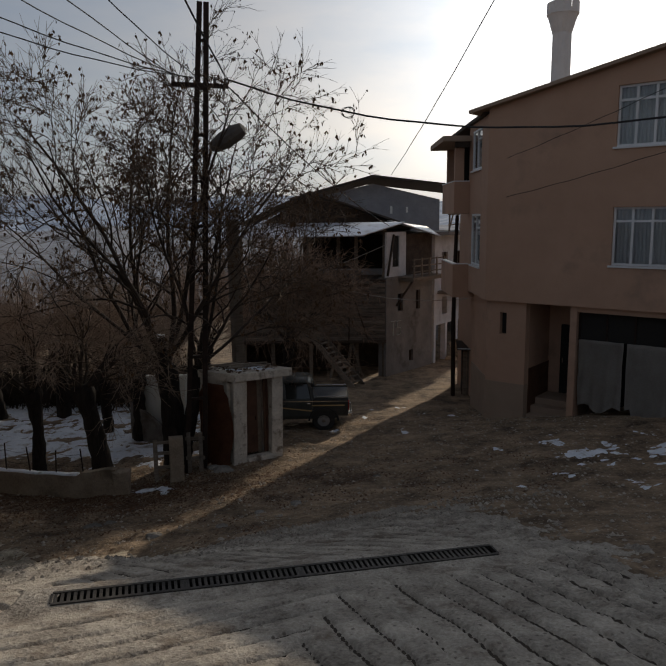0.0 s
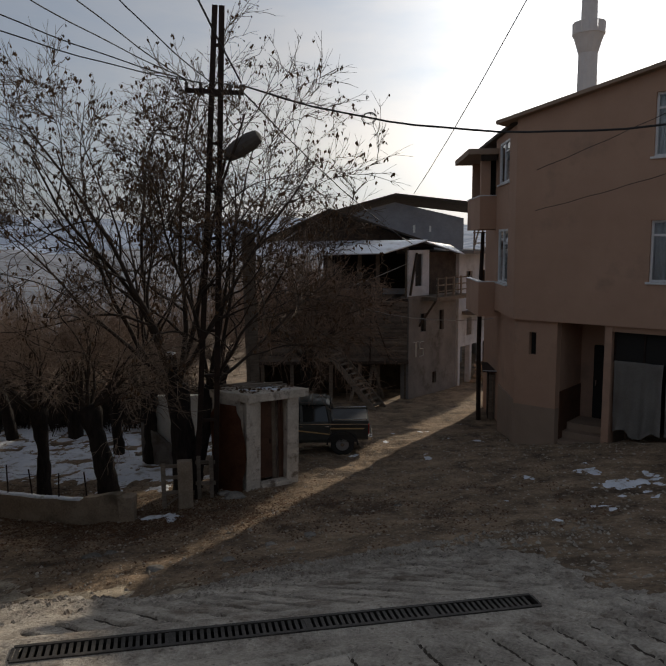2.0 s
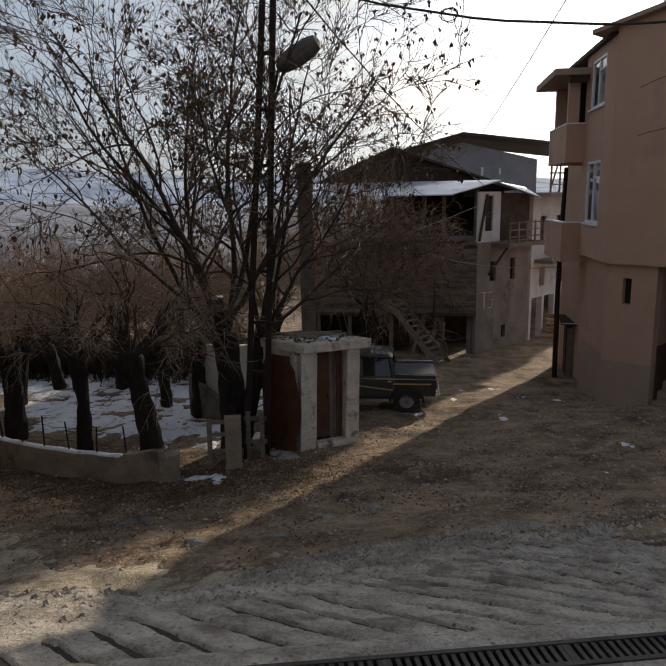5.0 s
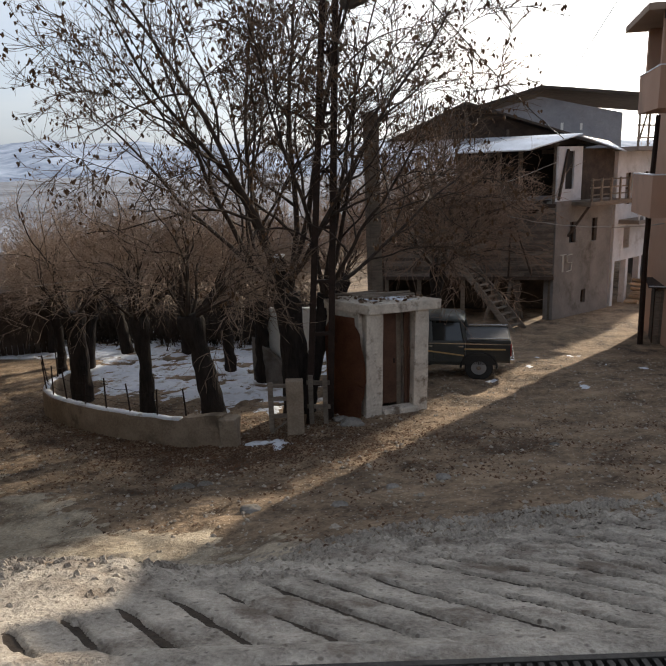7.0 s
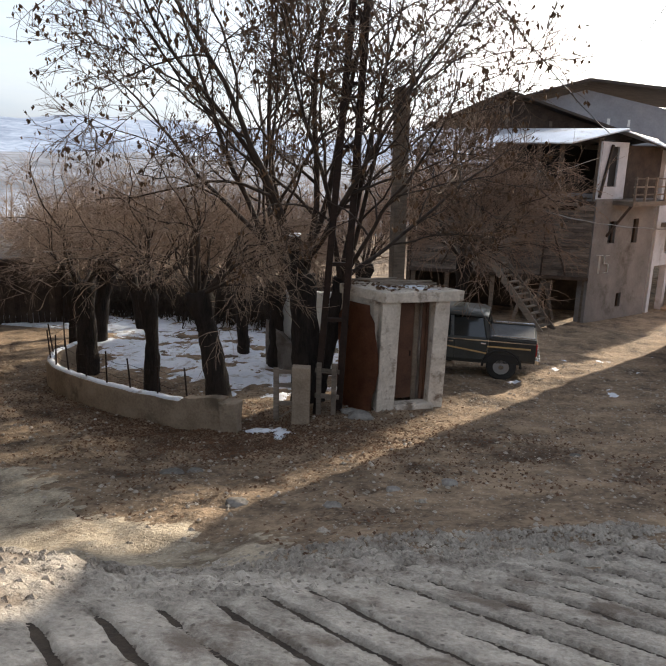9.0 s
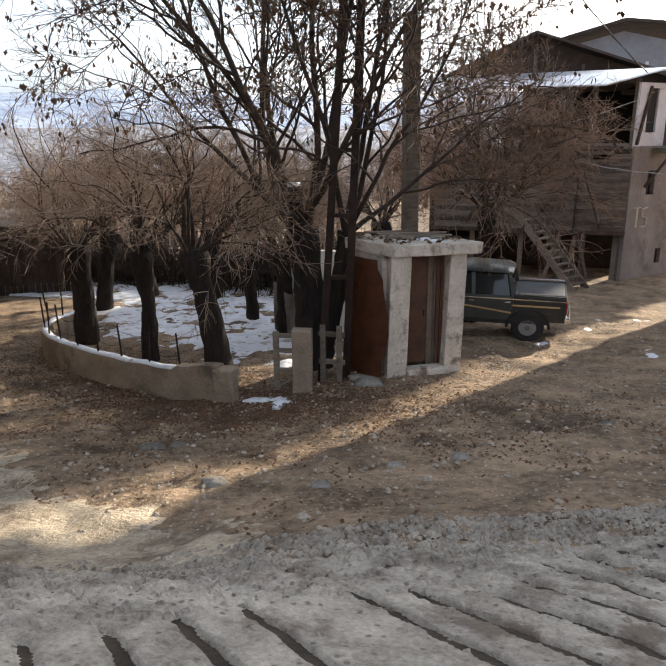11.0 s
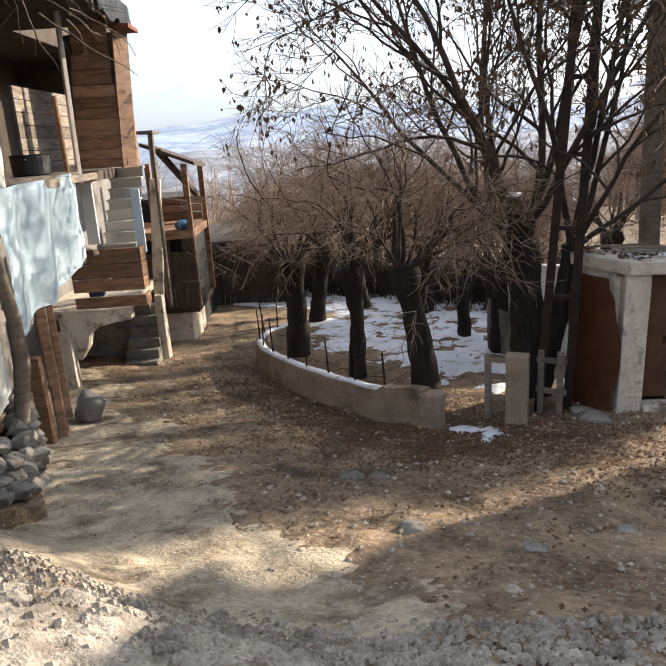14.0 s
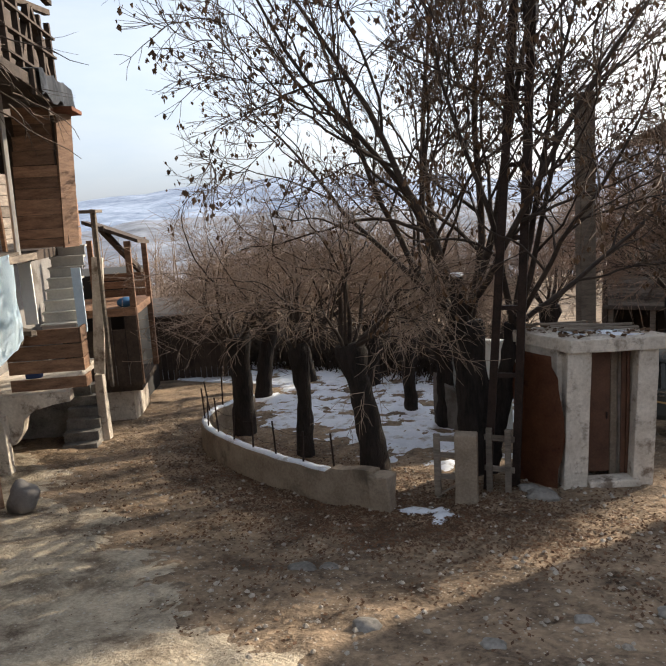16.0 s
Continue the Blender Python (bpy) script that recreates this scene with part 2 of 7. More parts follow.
# ---- building blocks ----
def part(name, bm, material, parent=None, label="", smooth=False):
    me = bpy.data.meshes.new(name)
    bmesh.ops.recalc_face_normals(bm, faces=bm.faces)
    bm.to_mesh(me)
    bm.free()
    me.materials.append(material)
    if smooth:
        me.polygons.foreach_set("use_smooth", [True] * len(me.polygons))
    ob = new(name, me)
    if parent:
        ob.parent = parent
    if label:
        ob["label"] = label
    return ob


def empty(name, label, category, x=0, y=0, z=0, rz=0, group="", kind=""):
    ob = new(name)
    ob.matrix_world = pose(x, y, z, 0, 0, rz)
    return tagged(ob, label, category, group, kind)


def box(bm, x0, x1, y0, y1, z0, z1, bevel=0.0, m=None):
    r = bmesh.ops.create_cube(bm, size=1.0, matrix=Matrix.Translation(((x0 + x1) / 2, (y0 + y1) / 2, (z0 + z1) / 2)) @ Matrix.Diagonal((abs(x1 - x0), abs(y1 - y0), abs(z1 - z0), 1)))
    vs = r["verts"]
    if bevel:
        es = list({e for v in vs for e in v.link_edges})
        out = bmesh.ops.bevel(bm, geom=es, offset=bevel, segments=2, affect="EDGES", profile=0.6)
        vs = list({v for f in out["faces"] for v in f.verts} | {v for v in vs if v.is_valid})
    if m is not None:
        bmesh.ops.transform(bm, matrix=m, verts=[v for v in vs if v.is_valid])
    return bm


def bx(x0, x1, y0, y1, z0, z1, bevel=0.0, m=None):
    return box(bmesh.new(), x0, x1, y0, y1, z0, z1, bevel, m)


def beam(bm, p, q, w, h=None, bevel=0.0, twist=0):
    """A squared timber from p to q."""
    p, q = Vector(p), Vector(q)
    d = q - p
    m = Matrix.Translation(p) @ d.to_track_quat("Z", "Y").to_matrix().to_4x4() @ pose(0, 0, 0, 0, 0, twist)
    h = h or w
    return box(bm, -w / 2, w / 2, -h / 2, h / 2, 0, d.length, bevel, m)


def tube(bm, pts, radii, seg=8, cap=True):
    rings, up = [], Vector((0.3, 0.9, 0.1)).normalized()
    for i, p in enumerate(pts):
        d = Vector(pts[min(i + 1, len(pts) - 1)]) - Vector(pts[max(i - 1, 0)])
        d = d.normalized() if d.length > 1e-6 else Vector((0, 0, 1))
        a = d.cross(up)
        a = a.normalized() if a.length > 1e-3 else d.cross(Vector((1, 0, 0))).normalized()
        b = d.cross(a)
        rings.append([bm.verts.new(Vector(p) + (a * math.cos(2 * math.pi * k / seg) + b * math.sin(2 * math.pi * k / seg)) * radii[i]) for k in range(seg)])
    for r0, r1 in zip(rings, rings[1:]):
        for k in range(seg):
            bm.faces.new((r0[k], r0[(k + 1) % seg], r1[(k + 1) % seg], r1[k]))
    if cap and seg > 2:
        bm.faces.new(rings[0][::-1])
        bm.faces.new(rings[-1])
    return bm


def prism(bm, outline, z0, z1):
    """An upright prism over a plan outline; heights may be functions of the corner."""
    f0 = z0 if callable(z0) else (lambda x, y: z0)
    f1 = z1 if callable(z1) else (lambda x, y: z1)
    lo = [bm.verts.new((x, y, f0(x, y))) for x, y in outline]
    hi = [bm.verts.new((x, y, f1(x, y))) for x, y in outline]
    n = len(outline)
    for k in range(n):
        bm.faces.new((lo[k], lo[(k + 1) % n], hi[(k + 1) % n], hi[k]))
    bm.faces.new(lo[::-1])
    bm.faces.new(hi)
    return bm


def wall_with_holes(bm, length, z0, z1, depth, holes, m):
    """A wall from 0 to length along local x, depth deep behind local y = 0, with holes (x0, x1, z0, z1) right through."""
    xs = sorted({0.0, length, *[v for h in holes for v in h[:2]]})
    zs = sorted({z0, z1, *[v for h in holes for v in h[2:]]})
    for xa, xb in zip(xs, xs[1:]):
        run = None
        for za, zb in [*zip(zs, zs[1:]), (None, None)]:
            solid = za is not None and not any(h[0] < (xa + xb) / 2 < h[1] and h[2] < (za + zb) / 2 < h[3] for h in holes)
            if solid:
                run = (run[0], zb) if run else (za, zb)
            elif run:
                box(bm, xa, xb, 0, depth, run[0], run[1], 0, m)
                run = None
    bmesh.ops.remove_doubles(bm, verts=bm.verts, dist=1e-4)
    return bm


# ---- the ground: a steep street that runs down to a level lane ----
PROFILES = (
    (-30.0, ((-40, 2.0), (0, -2.2), (12, -4.0), (20, -5.0), (30, -6.0), (50, -8.0))),
    (-14.0, ((-40, 4.0), (0, -0.8), (6, -2.6), (12, -3.75), (16, -4.2), (20, -4.6), (30, -5.4), (50, -7.0))),
    (-9.0, ((-40, 7.0), (0, 0.0), (6, -1.9), (9, -3.1), (12.4, -3.75), (16, -4.2), (20, -4.5), (30, -5.2), (50, -6.5))),
    (-5.5, ((-40, 9.0), (2, -0.1), (8, -2.0), (11, -3.1), (13.4, -3.8), (16, -4.15), (20, -4.35), (30, -5.0), (50, -6.0))),
    (-3.0, ((-40, 10.0), (2, 0.0), (8, -1.65), (11, -2.85), (12.4, -3.3), (14.2, -3.6), (16, -3.8), (18, -3.92), (22, -4.3), (31, -5.0), (50, -5.7))),
    (0.5, ((-40, 10.0), (2, 0.0), (4.6, -0.75), (5.8, -1.02), (8, -1.45), (10.7, -2.4), (13, -3.0), (16, -3.55), (18, -3.82), (21.5, -4.15), (26, -4.65), (31, -4.97), (50, -5.5))),
    (6.0, ((-40, 10.0), (2, 0.1), (5, -0.65), (8, -1.35), (11, -2.1), (14, -2.7), (17.7, -3.15), (19.8, -3.5), (21.5, -4.0), (26, -4.6), (31, -4.9), (50, -5.4))),
    (14.0, ((-40, 10.0), (2, 0.3), (8, -1.2), (14, -2.2), (20, -3.0), (31, -4.8), (50, -5.2))),
)


def ease(pts, y):
    ys, zs = [p[0] for p in pts], [p[1] for p in pts]
    return sum(np.interp(y + o, ys, zs) for o in (-0.8, -0.4, 0, 0.4, 0.8)) / 5


def crest(x, y):
    """The street slab ends on a low brow beside the left house; the lane lies lower."""
    if not -9 < x < -1.6:
        return 0.0
    w = min(1.0, (-1.6 - x) / 1.3) * min(1.0, (x + 9) / 3)
    d = y - 9.35 + 0.12 * (x + 3)
    return w * float(np.interp(d, (-1.6, -0.5, 0.0, 0.35, 0.8, 1.3, 3.2), (0, 0.05, 0.06, -0.10, -0.30, -0.30, 0)))


def ground_z(x, y):
    if x <= PROFILES[0][0]:
        return float(ease(PROFILES[0][1], y))
    for (x0, a), (x1, b) in zip(PROFILES, PROFILES[1:]):
        if x <= x1:
            k = (x - x0) / (x1 - x0)
            return float(ease(a, y) * (1 - k) + ease(b, y) * k) + crest(x, y)
    return float(ease(PROFILES[-1][1], y))


def far_drop(x, y):
    """Beyond the village the valley falls away and the hills rise."""
    r = math.hypot(x, y - 20)
    return -min(30.0, max(0.0, r - 55) * 0.16)


def spread(a, b, step, out_a, out_b, grow=1.22):
    v, lo, hi = list(np.arange(a, b + 1e-6, step)), [], []
    s, p = step, a
    while p > out_a:
        s *= grow
        p -= s
        lo.append(p)
    s, p = step, v[-1]
    while p < out_b:
        s *= grow
        p += s
        hi.append(p)
    return np.array(lo[::-1] + v + hi)


def road_edge(x):
    """How far down the slope the grooved concrete reaches."""
    return max(11.55 + 0.45 * x, 9.75) + 0.35 * noise.noise((x * 0.8, 0, 5)) + 0.12 * noise.noise((x * 3, 2, 5))


def make_ground():
    xs, ys = spread(-12.0, 8.0, 0.075, -2500, 2500), spread(5.5, 23.0, 0.075, -600, 3000)
    verts, faces = [], []
    for y in ys:
        for x in xs:
            z = ground_z(x, y) + far_drop(x, y)
            if -14 < x < 10 and 3.5 < y < 30:
                z += 0.055 * noise.noise((x * 1.3, y * 1.3, 3)) + 0.03 * noise.noise((x * 4, y * 4, 7)) + 0.02 * noise.noise((x * 9, y * 9, 1)) + 0.012 * noise.noise((x * 17, y * 17, 4))
            if -4.3 < x < 2.2 and 4.5 < y < road_edge(x) - 1.2:
                z -= 0.09
            verts.append((x, y, z))
    w = len(xs)
    for j in range(len(ys) - 1):
        for i in range(w - 1):
            faces.append((j * w + i, j * w + i + 1, (j + 1) * w + i + 1, (j + 1) * w + i))
    me = bpy.data.meshes.new("ground")
    me.from_pydata(verts, [], faces)
    me.materials.append(M_MUD)
    me.polygons.foreach_set("use_smooth", [True] * len(me.polygons))
    return tagged(new("ground", me), "brown trodden earth with small stones and mud", "ground", kind="structure")


make_ground()


# the drain's line: y = A + B x between two ends
DRAIN_A, DRAIN_B, DRAIN_X0, DRAIN_X1 = 7.86, 0.29, -2.42, 1.38


def drain_z(x):
    za, zb = (ground_z(v, DRAIN_A + DRAIN_B * v) + 0.09 for v in (DRAIN_X0, DRAIN_X1))
    return za + (zb - za) * (x - DRAIN_X0) / (DRAIN_X1 - DRAIN_X0)


def make_road():
    step = 0.026
    xs, ys = np.arange(-5.4, 6.4, step), np.arange(2.6, 13.4, step)
    gx, gy = np.meshgrid(xs, ys)
    base = np.array([[ground_z(x, y) for x in np.arange(-5.6, 7.5, 0.25)] for y in np.arange(2.4, 13.8, 0.25)])
    verts, faces, bed, inner = [], [], [], []
    for j, y in enumerate(ys):
        for i, x in enumerate(xs):
            a, b = (x + 5.6) / 0.25, (y - 2.4) / 0.25
            ia, ib = int(a), int(b)
            fa, fb = a - ia, b - ib
            z = (base[ib, ia] * (1 - fa) + base[ib, ia + 1] * fa) * (1 - fb) + (base[ib + 1, ia] * (1 - fa) + base[ib + 1, ia + 1] * fa) * fb
            n1 = noise.noise((x * 1.1, y * 1.1, 9))
            d = min(road_edge(x) - y, x + 4.9 + 0.3 * n1, 2.7 + 0.5 * n1 - 0.25 * (y - 9) - x if y > 4 else 9.0)
            fade = min(1.0, max(0.0, (d - float(np.interp(x, (-1.6, 0.2), (0.8, 0.05)))) / 0.6))
            rough = 0.85 + float(np.interp(x, (-4.0, -2.0), (0.9, 3.4))) * max(0.0, 1 - max(0.0, d) / 2.0) + 1.2 * min(1.0, max(0.0, (y - 11.1 - 1.1 * x) / 0.4))
            z += 0.045 + 0.022 * n1 + rough * (0.012 * noise.noise((x * 6, y * 6, 2)) + 0.009 * noise.noise((x * 14, y * 14, 5)) + 0.006 * noise.noise((x * 25, y * 25, 6)))
            fade *= min(1.0, max(0.0, (11.05 + 1.1 * x - y) / 0.3)) if y > DRAIN_A + DRAIN_B * x else 1.0
            bed.append((x, y, z - 0.026))
            inner.append(d > 0.55)
            # herringbone of raked grooves below and above the drain
            if y > DRAIN_A + DRAIN_B * x:
                u = (x * 0.60 + y * 0.80 + 0.05 * noise.noise((x * 0.9, y * 0.9, 4)) + 0.012 * noise.noise((x * 6, y * 6, 3))) / 0.30
                along = x * 0.80 - y * 0.60
            elif x > -0.2 + (y - 6.8) * 0.28:
                u = (x * 0.93 + y * 0.36 + 0.04 * noise.noise((x * 1.5, y * 1.5, 4))) / 0.26
                along = x * 0.36 - y * 0.93
            else:
                u = (-x * 0.55 + y * 0.83 + 0.04 * noise.noise((x * 1.5, y * 1.5, 4))) / 0.27
                along = x * 0.83 + y * 0.55
            k = u - math.floor(u)
            worn = noise.noise((along * 0.7, math.floor(u) * 7.7, 1.0)) + 0.52 + 0.25 * math.sin(math.floor(u) * 2.4)
            half = 0.12 + 0.04 * noise.noise((along * 3.0, math.floor(u), 8))
            if worn > 0 and abs(k - 0.5) < half:
                z -= (0.095 if y > DRAIN_A + DRAIN_B * x else 0.05) * min(1.0, worn * 2.4) * (1 - abs(k - 0.5) / half) * fade
            off = abs(DRAIN_A + DRAIN_B * x - y)
            if off < 0.5 and DRAIN_X0 - 0.3 < x < DRAIN_X1 + 0.3:
                f = min(1.0, max(0.0, (0.5 - off) / 0.3))
                z = z * (1 - f) + f * (drain_z(x) - 0.004)
            # mud runs over the edges
            if d < 0.7:
                z -= 0.10 * (1 - max(d, -0.7) / 0.7) * (0.8 + 0.7 * noise.noise((x * 4, y * 4, 6)))
            verts.append((x, y, z))
    w = len(xs)
    for j in range(len(ys) - 1):
        for i in range(w - 1):
            if abs(ys[j] - DRAIN_A - DRAIN_B * xs[i]) * 0.95 < 0.085 and DRAIN_X0 + 0.02 < xs[i] < DRAIN_X1 - 0.02:
                continue
            faces.append((j * w + i, j * w + i + 1, (j + 1) * w + i + 1, (j + 1) * w + i))
    me = bpy.data.meshes.new("road")
    me.from_pydata(verts, [], faces)
    me.materials.append(M_CONC)
    me.polygons.foreach_set("use_smooth", [True] * len(me.polygons))
    # dark brown sheet just below the slab face, seen where grooves cut through
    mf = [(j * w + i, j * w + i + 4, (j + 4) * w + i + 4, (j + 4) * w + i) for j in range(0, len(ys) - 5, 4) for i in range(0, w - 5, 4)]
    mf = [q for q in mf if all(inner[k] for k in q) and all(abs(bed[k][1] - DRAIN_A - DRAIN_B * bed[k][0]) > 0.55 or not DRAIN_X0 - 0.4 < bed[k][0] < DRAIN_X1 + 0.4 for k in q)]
    mm = bpy.data.meshes.new("groove_underlay")
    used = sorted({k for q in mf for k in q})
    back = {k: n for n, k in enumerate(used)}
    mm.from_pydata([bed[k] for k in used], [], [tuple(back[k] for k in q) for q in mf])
    mm.materials.append(M_GROOVEDK)
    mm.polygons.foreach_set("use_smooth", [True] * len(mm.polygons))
    tagged(new("groove_underlay", mm), "dark brown underlay showing in the street grooves", "mud", kind="stuff")
    return tagged(new("road", me), "raked grey concrete street with worn herringbone grooves", "street", kind="structure")


make_road()


# ---- drain across the street ----
def make_drain():
    p, q = (Vector((x, DRAIN_A + DRAIN_B * x, drain_z(x))) for x in (DRAIN_X0, DRAIN_X1))
    d = q - p
    m = Matrix.Translation(p) @ Matrix((d.normalized(), Vector((-d.y, d.x, 0)).normalized(), d.normalized().cross(Vector((-d.y, d.x, 0)).normalized()))).transposed().to_4x4()
    root = new("drain_grate")
    root.matrix_world = m
    tagged(root, "long cast iron drain grate across the concrete street", "drain")
    n = d.length
    ch = bmesh.new()
    box(ch, 0, n, -0.085, 0.085, -0.22, -0.2)
    box(ch, 0, n, -0.095, -0.082, -0.22, -0.03)
    box(ch, 0, n, 0.082, 0.095, -0.22, -0.03)
    box(ch, -0.012, 0, -0.095, 0.095, -0.22, -0.03)
    box(ch, n, n + 0.012, -0.095, 0.095, -0.22, -0.03)
    part("channel", ch, M_DARK, root)
    for y in (-0.088, 0.088):
        part("edge_frame", bx(0, n, y - 0.016, y + 0.016, -0.03, 0.006, 0.003), M_GRATE, root)
    for x in (-0.012, n - 0.008):
        part("edge_frame", bx(x, x + 0.02, -0.073, 0.073, -0.03, 0.005), M_GRATE, root)
    first = part("bar", bx(-0.013, 0.013, -0.074, 0.074, -0.028, 0.0), M_GRATE, root)
    first.location.x = 0.03
    for i in range(1, int((n - 0.03) / 0.05)):
        b = new("bar", first.data)
        b.parent = root
        b.location.x = 0.03 + i * 0.05
        if i % 20 == 0:
            part("cross_piece", bx(b.location.x + 0.014, b.location.x + 0.036, -0.073, 0.073, -0.03, 0.002), M_GRATE, root)


make_drain()


# ---- hut at the bend ----
def wobble(bm, amp, f=3.5, cuts=4):
    bmesh.ops.subdivide_edges(bm, edges=bm.edges, cuts=cuts, use_grid_fill=True)
    for v in bm.verts:
        v.co += Vector((noise.noise(v.co * f), noise.noise(v.co * f + Vector((9, 0, 0))), 0.6 * noise.noise(v.co * f + Vector((0, 9, 0))))) * amp
    return bm


def make_kiosk():
    k = empty("hut", "small white plastered hut with flat concrete roof, beside the lane", "hut", -2.5, 17.2, -3.85, 31)

    def skewed(bm):
        for v in bm.verts:
            v.co.x -= 0.50 * v.co.y
        return bm

    part("side_wall", skewed(wobble(bx(0.0, 0.15, 0.21, 1.0, -0.3, 1.93, 0.01), 0.012)), M_PLASTER, k)
    part("side_wall", skewed(bx(1.08, 1.23, 0.21, 1.0, -0.3, 1.93, 0.01)), M_PLASTER, k)
    part("back_wall", skewed(bx(0.15, 1.08, 0.88, 1.0, -0.3, 1.93)), M_PLASTER, k)
    for x0, x1, lean in ((-0.02, 0.31, -0.05), (0.94, 1.22, -0.05)):
        bm = bx(x0, x1, 0.0, 0.21, -0.3, 1.93, 0.02)
        bmesh.ops.subdivide_edges(bm, edges=bm.edges, cuts=6, use_grid_fill=True)
        for v in bm.verts:
            v.co.x += lean * (1 - v.co.z / 1.93) + 0.02 * noise.noise(v.co * 3.1)
            v.co.y += 0.016 * noise.noise(v.co * 3.7 + Vector((5, 0, 0)))
        part("pillar", bm, M_PLASTER, k, "chipped white plaster pillar", True)
    part("roof_slab", skewed(wobble(bx(-0.04, 1.40, -0.07, 1.08, 1.93, 2.11, 0.02), 0.016, 4)), M_PLASTER, k, "chipped cast concrete roof slab")
    part("sill", wobble(bx(0.27, 0.97, -0.06, 0.22, -0.08, 0.10, 0.03), 0.02), M_PLASTER, k)
    door = part("door", bx(0.335, 0.66, 0.27, 0.30, 0.12, 1.86, 0.006), M_DOORRED, k, "half open brown wooden door")
    part("handle", bx(0.60, 0.62, 0.24, 0.27, 0.9, 1.0, 0.004), M_RUSTDK, door)
    part("inner_pier", bx(0.70, 0.80, 0.36, 0.46, 0.0, 1.88, 0.01), M_WALLC, k)
    part("inner_panel", bx(0.80, 0.86, 0.22, 0.26, 0.1, 1.88, 0.005), M_DOORRED, k)
    for x in (0.30, 0.87):
        part("door_frame", bx(x, x + 0.045, 0.215, 0.27, 0.08, 1.92, 0.005), M_DOORRED, k)
    part("door_frame", bx(0.345, 0.87, 0.215, 0.27, 1.86, 1.92, 0.005), M_DOORRED, k)
    # old snow and dead leaves on the slab
    rng = random.Random(4)
    sn = bmesh.new()
    bmesh.ops.create_grid(sn, x_segments=26, y_segments=20, size=0.5, matrix=Matrix.Translation((0.66, 0.5, 0)) @ Matrix.Diagonal((1.28, 1.0, 1, 1)))
    for v in sn.verts:
        e = min(v.co.x - 0.0, 1.32 - v.co.x, v.co.y, 1.0 - v.co.y)
        v.co.z = 2.105 + 0.035 * min(1, max(0, e * 6)) * max(0.0, 0.35 + noise.noise((v.co.x * 3, v.co.y * 3, 8)) * 1.6) - 0.012
    snow = part("roof_snow", skewed(sn), M_SNOW, None, "", True)
    snow.matrix_world = k.matrix_world
    tagged(snow, "thin old snow with dirt on the hut roof", "snow", kind="stuff")
    lv = bmesh.new()
    for i in range(150):
        x, y = rng.uniform(0.0, 1.34), rng.uniform(-0.04, 1.04)
        s = rng.uniform(0.015, 0.04)
        bmesh.ops.create_grid(lv, x_segments=1, y_segments=1, size=s, matrix=pose(x - 0.5 * y, y, 2.135 + rng.uniform(0, 0.012), rng.uniform(-30, 30), rng.uniform(-30, 30), rng.uniform(0, 360)))
    fallen = part("roof_leaves", lv, M_LEAF)
    fallen.matrix_world = k.matrix_world
    tagged(fallen, "dead brown leaves scattered on the hut roof", "leaves", kind="stuff")
    for i, (xa, ya, xb, yb, w) in enumerate(((0.3, 0.55, 1.25, 0.35, 0.05), (0.35, 0.75, 1.3, 0.50, 0.04), (0.25, 0.9, 1.1, 0.72, 0.06), (0.5, 0.62, 1.3, 0.62, 0.035), (0.05, 0.95, 0.95, 0.85, 0.04))):
        b = bmesh.new()
        beam(b, (xa - 0.5 * ya, ya, 2.15 + 0.02 * (i % 3)), (xb - 0.5 * yb, yb, 2.15 + 0.02 * ((i + 1) % 3)), w, 0.03, 0.004)
        o = part("roof_stick", b, M_WOODOLD)
        o.matrix_world = k.matrix_world
        tagged(o, "grey weathered stick lying on the hut roof", "stick", "sticks on the hut roof")
    # rusty sheet leaning on the side of the hut
    sh = bmesh.new()
    n = 14
    prev = None
    for i in range(n + 1):
        z = -0.15 + 2.02 * i / n
        half = 0.38 + 0.07 * math.sin(i / n * math.pi) + 0.025 * noise.noise((i * 0.9, 0, 2)) - (0.10 if i >= n - 1 else 0)
        mid = 0.03 * math.sin(i * 0.7)
        row = [sh.verts.new(((-0.12 - 0.5 * (0.42 + t)) - 0.05 * math.cos(t * 4), 0.42 + t, z)) for t in (mid - half, mid - half / 3, mid + half / 3, mid + half)]
        if prev:
            for a in range(3):
                sh.faces.new((prev[a], prev[a + 1], row[a + 1], row[a]))
        prev = row
    bmesh.ops.solidify(sh, geom=sh.faces, thickness=0.008)
    r = part("metal_sheet", sh, M_RUST, None, "", True)
    r.matrix_world = k.matrix_world
    tagged(r, "rusty brown metal sheet leaning against the hut", "metal sheet")


make_kiosk()

# ---- pink house ----
H_ANG = math.degrees(math.atan2(-0.62, 0.78))


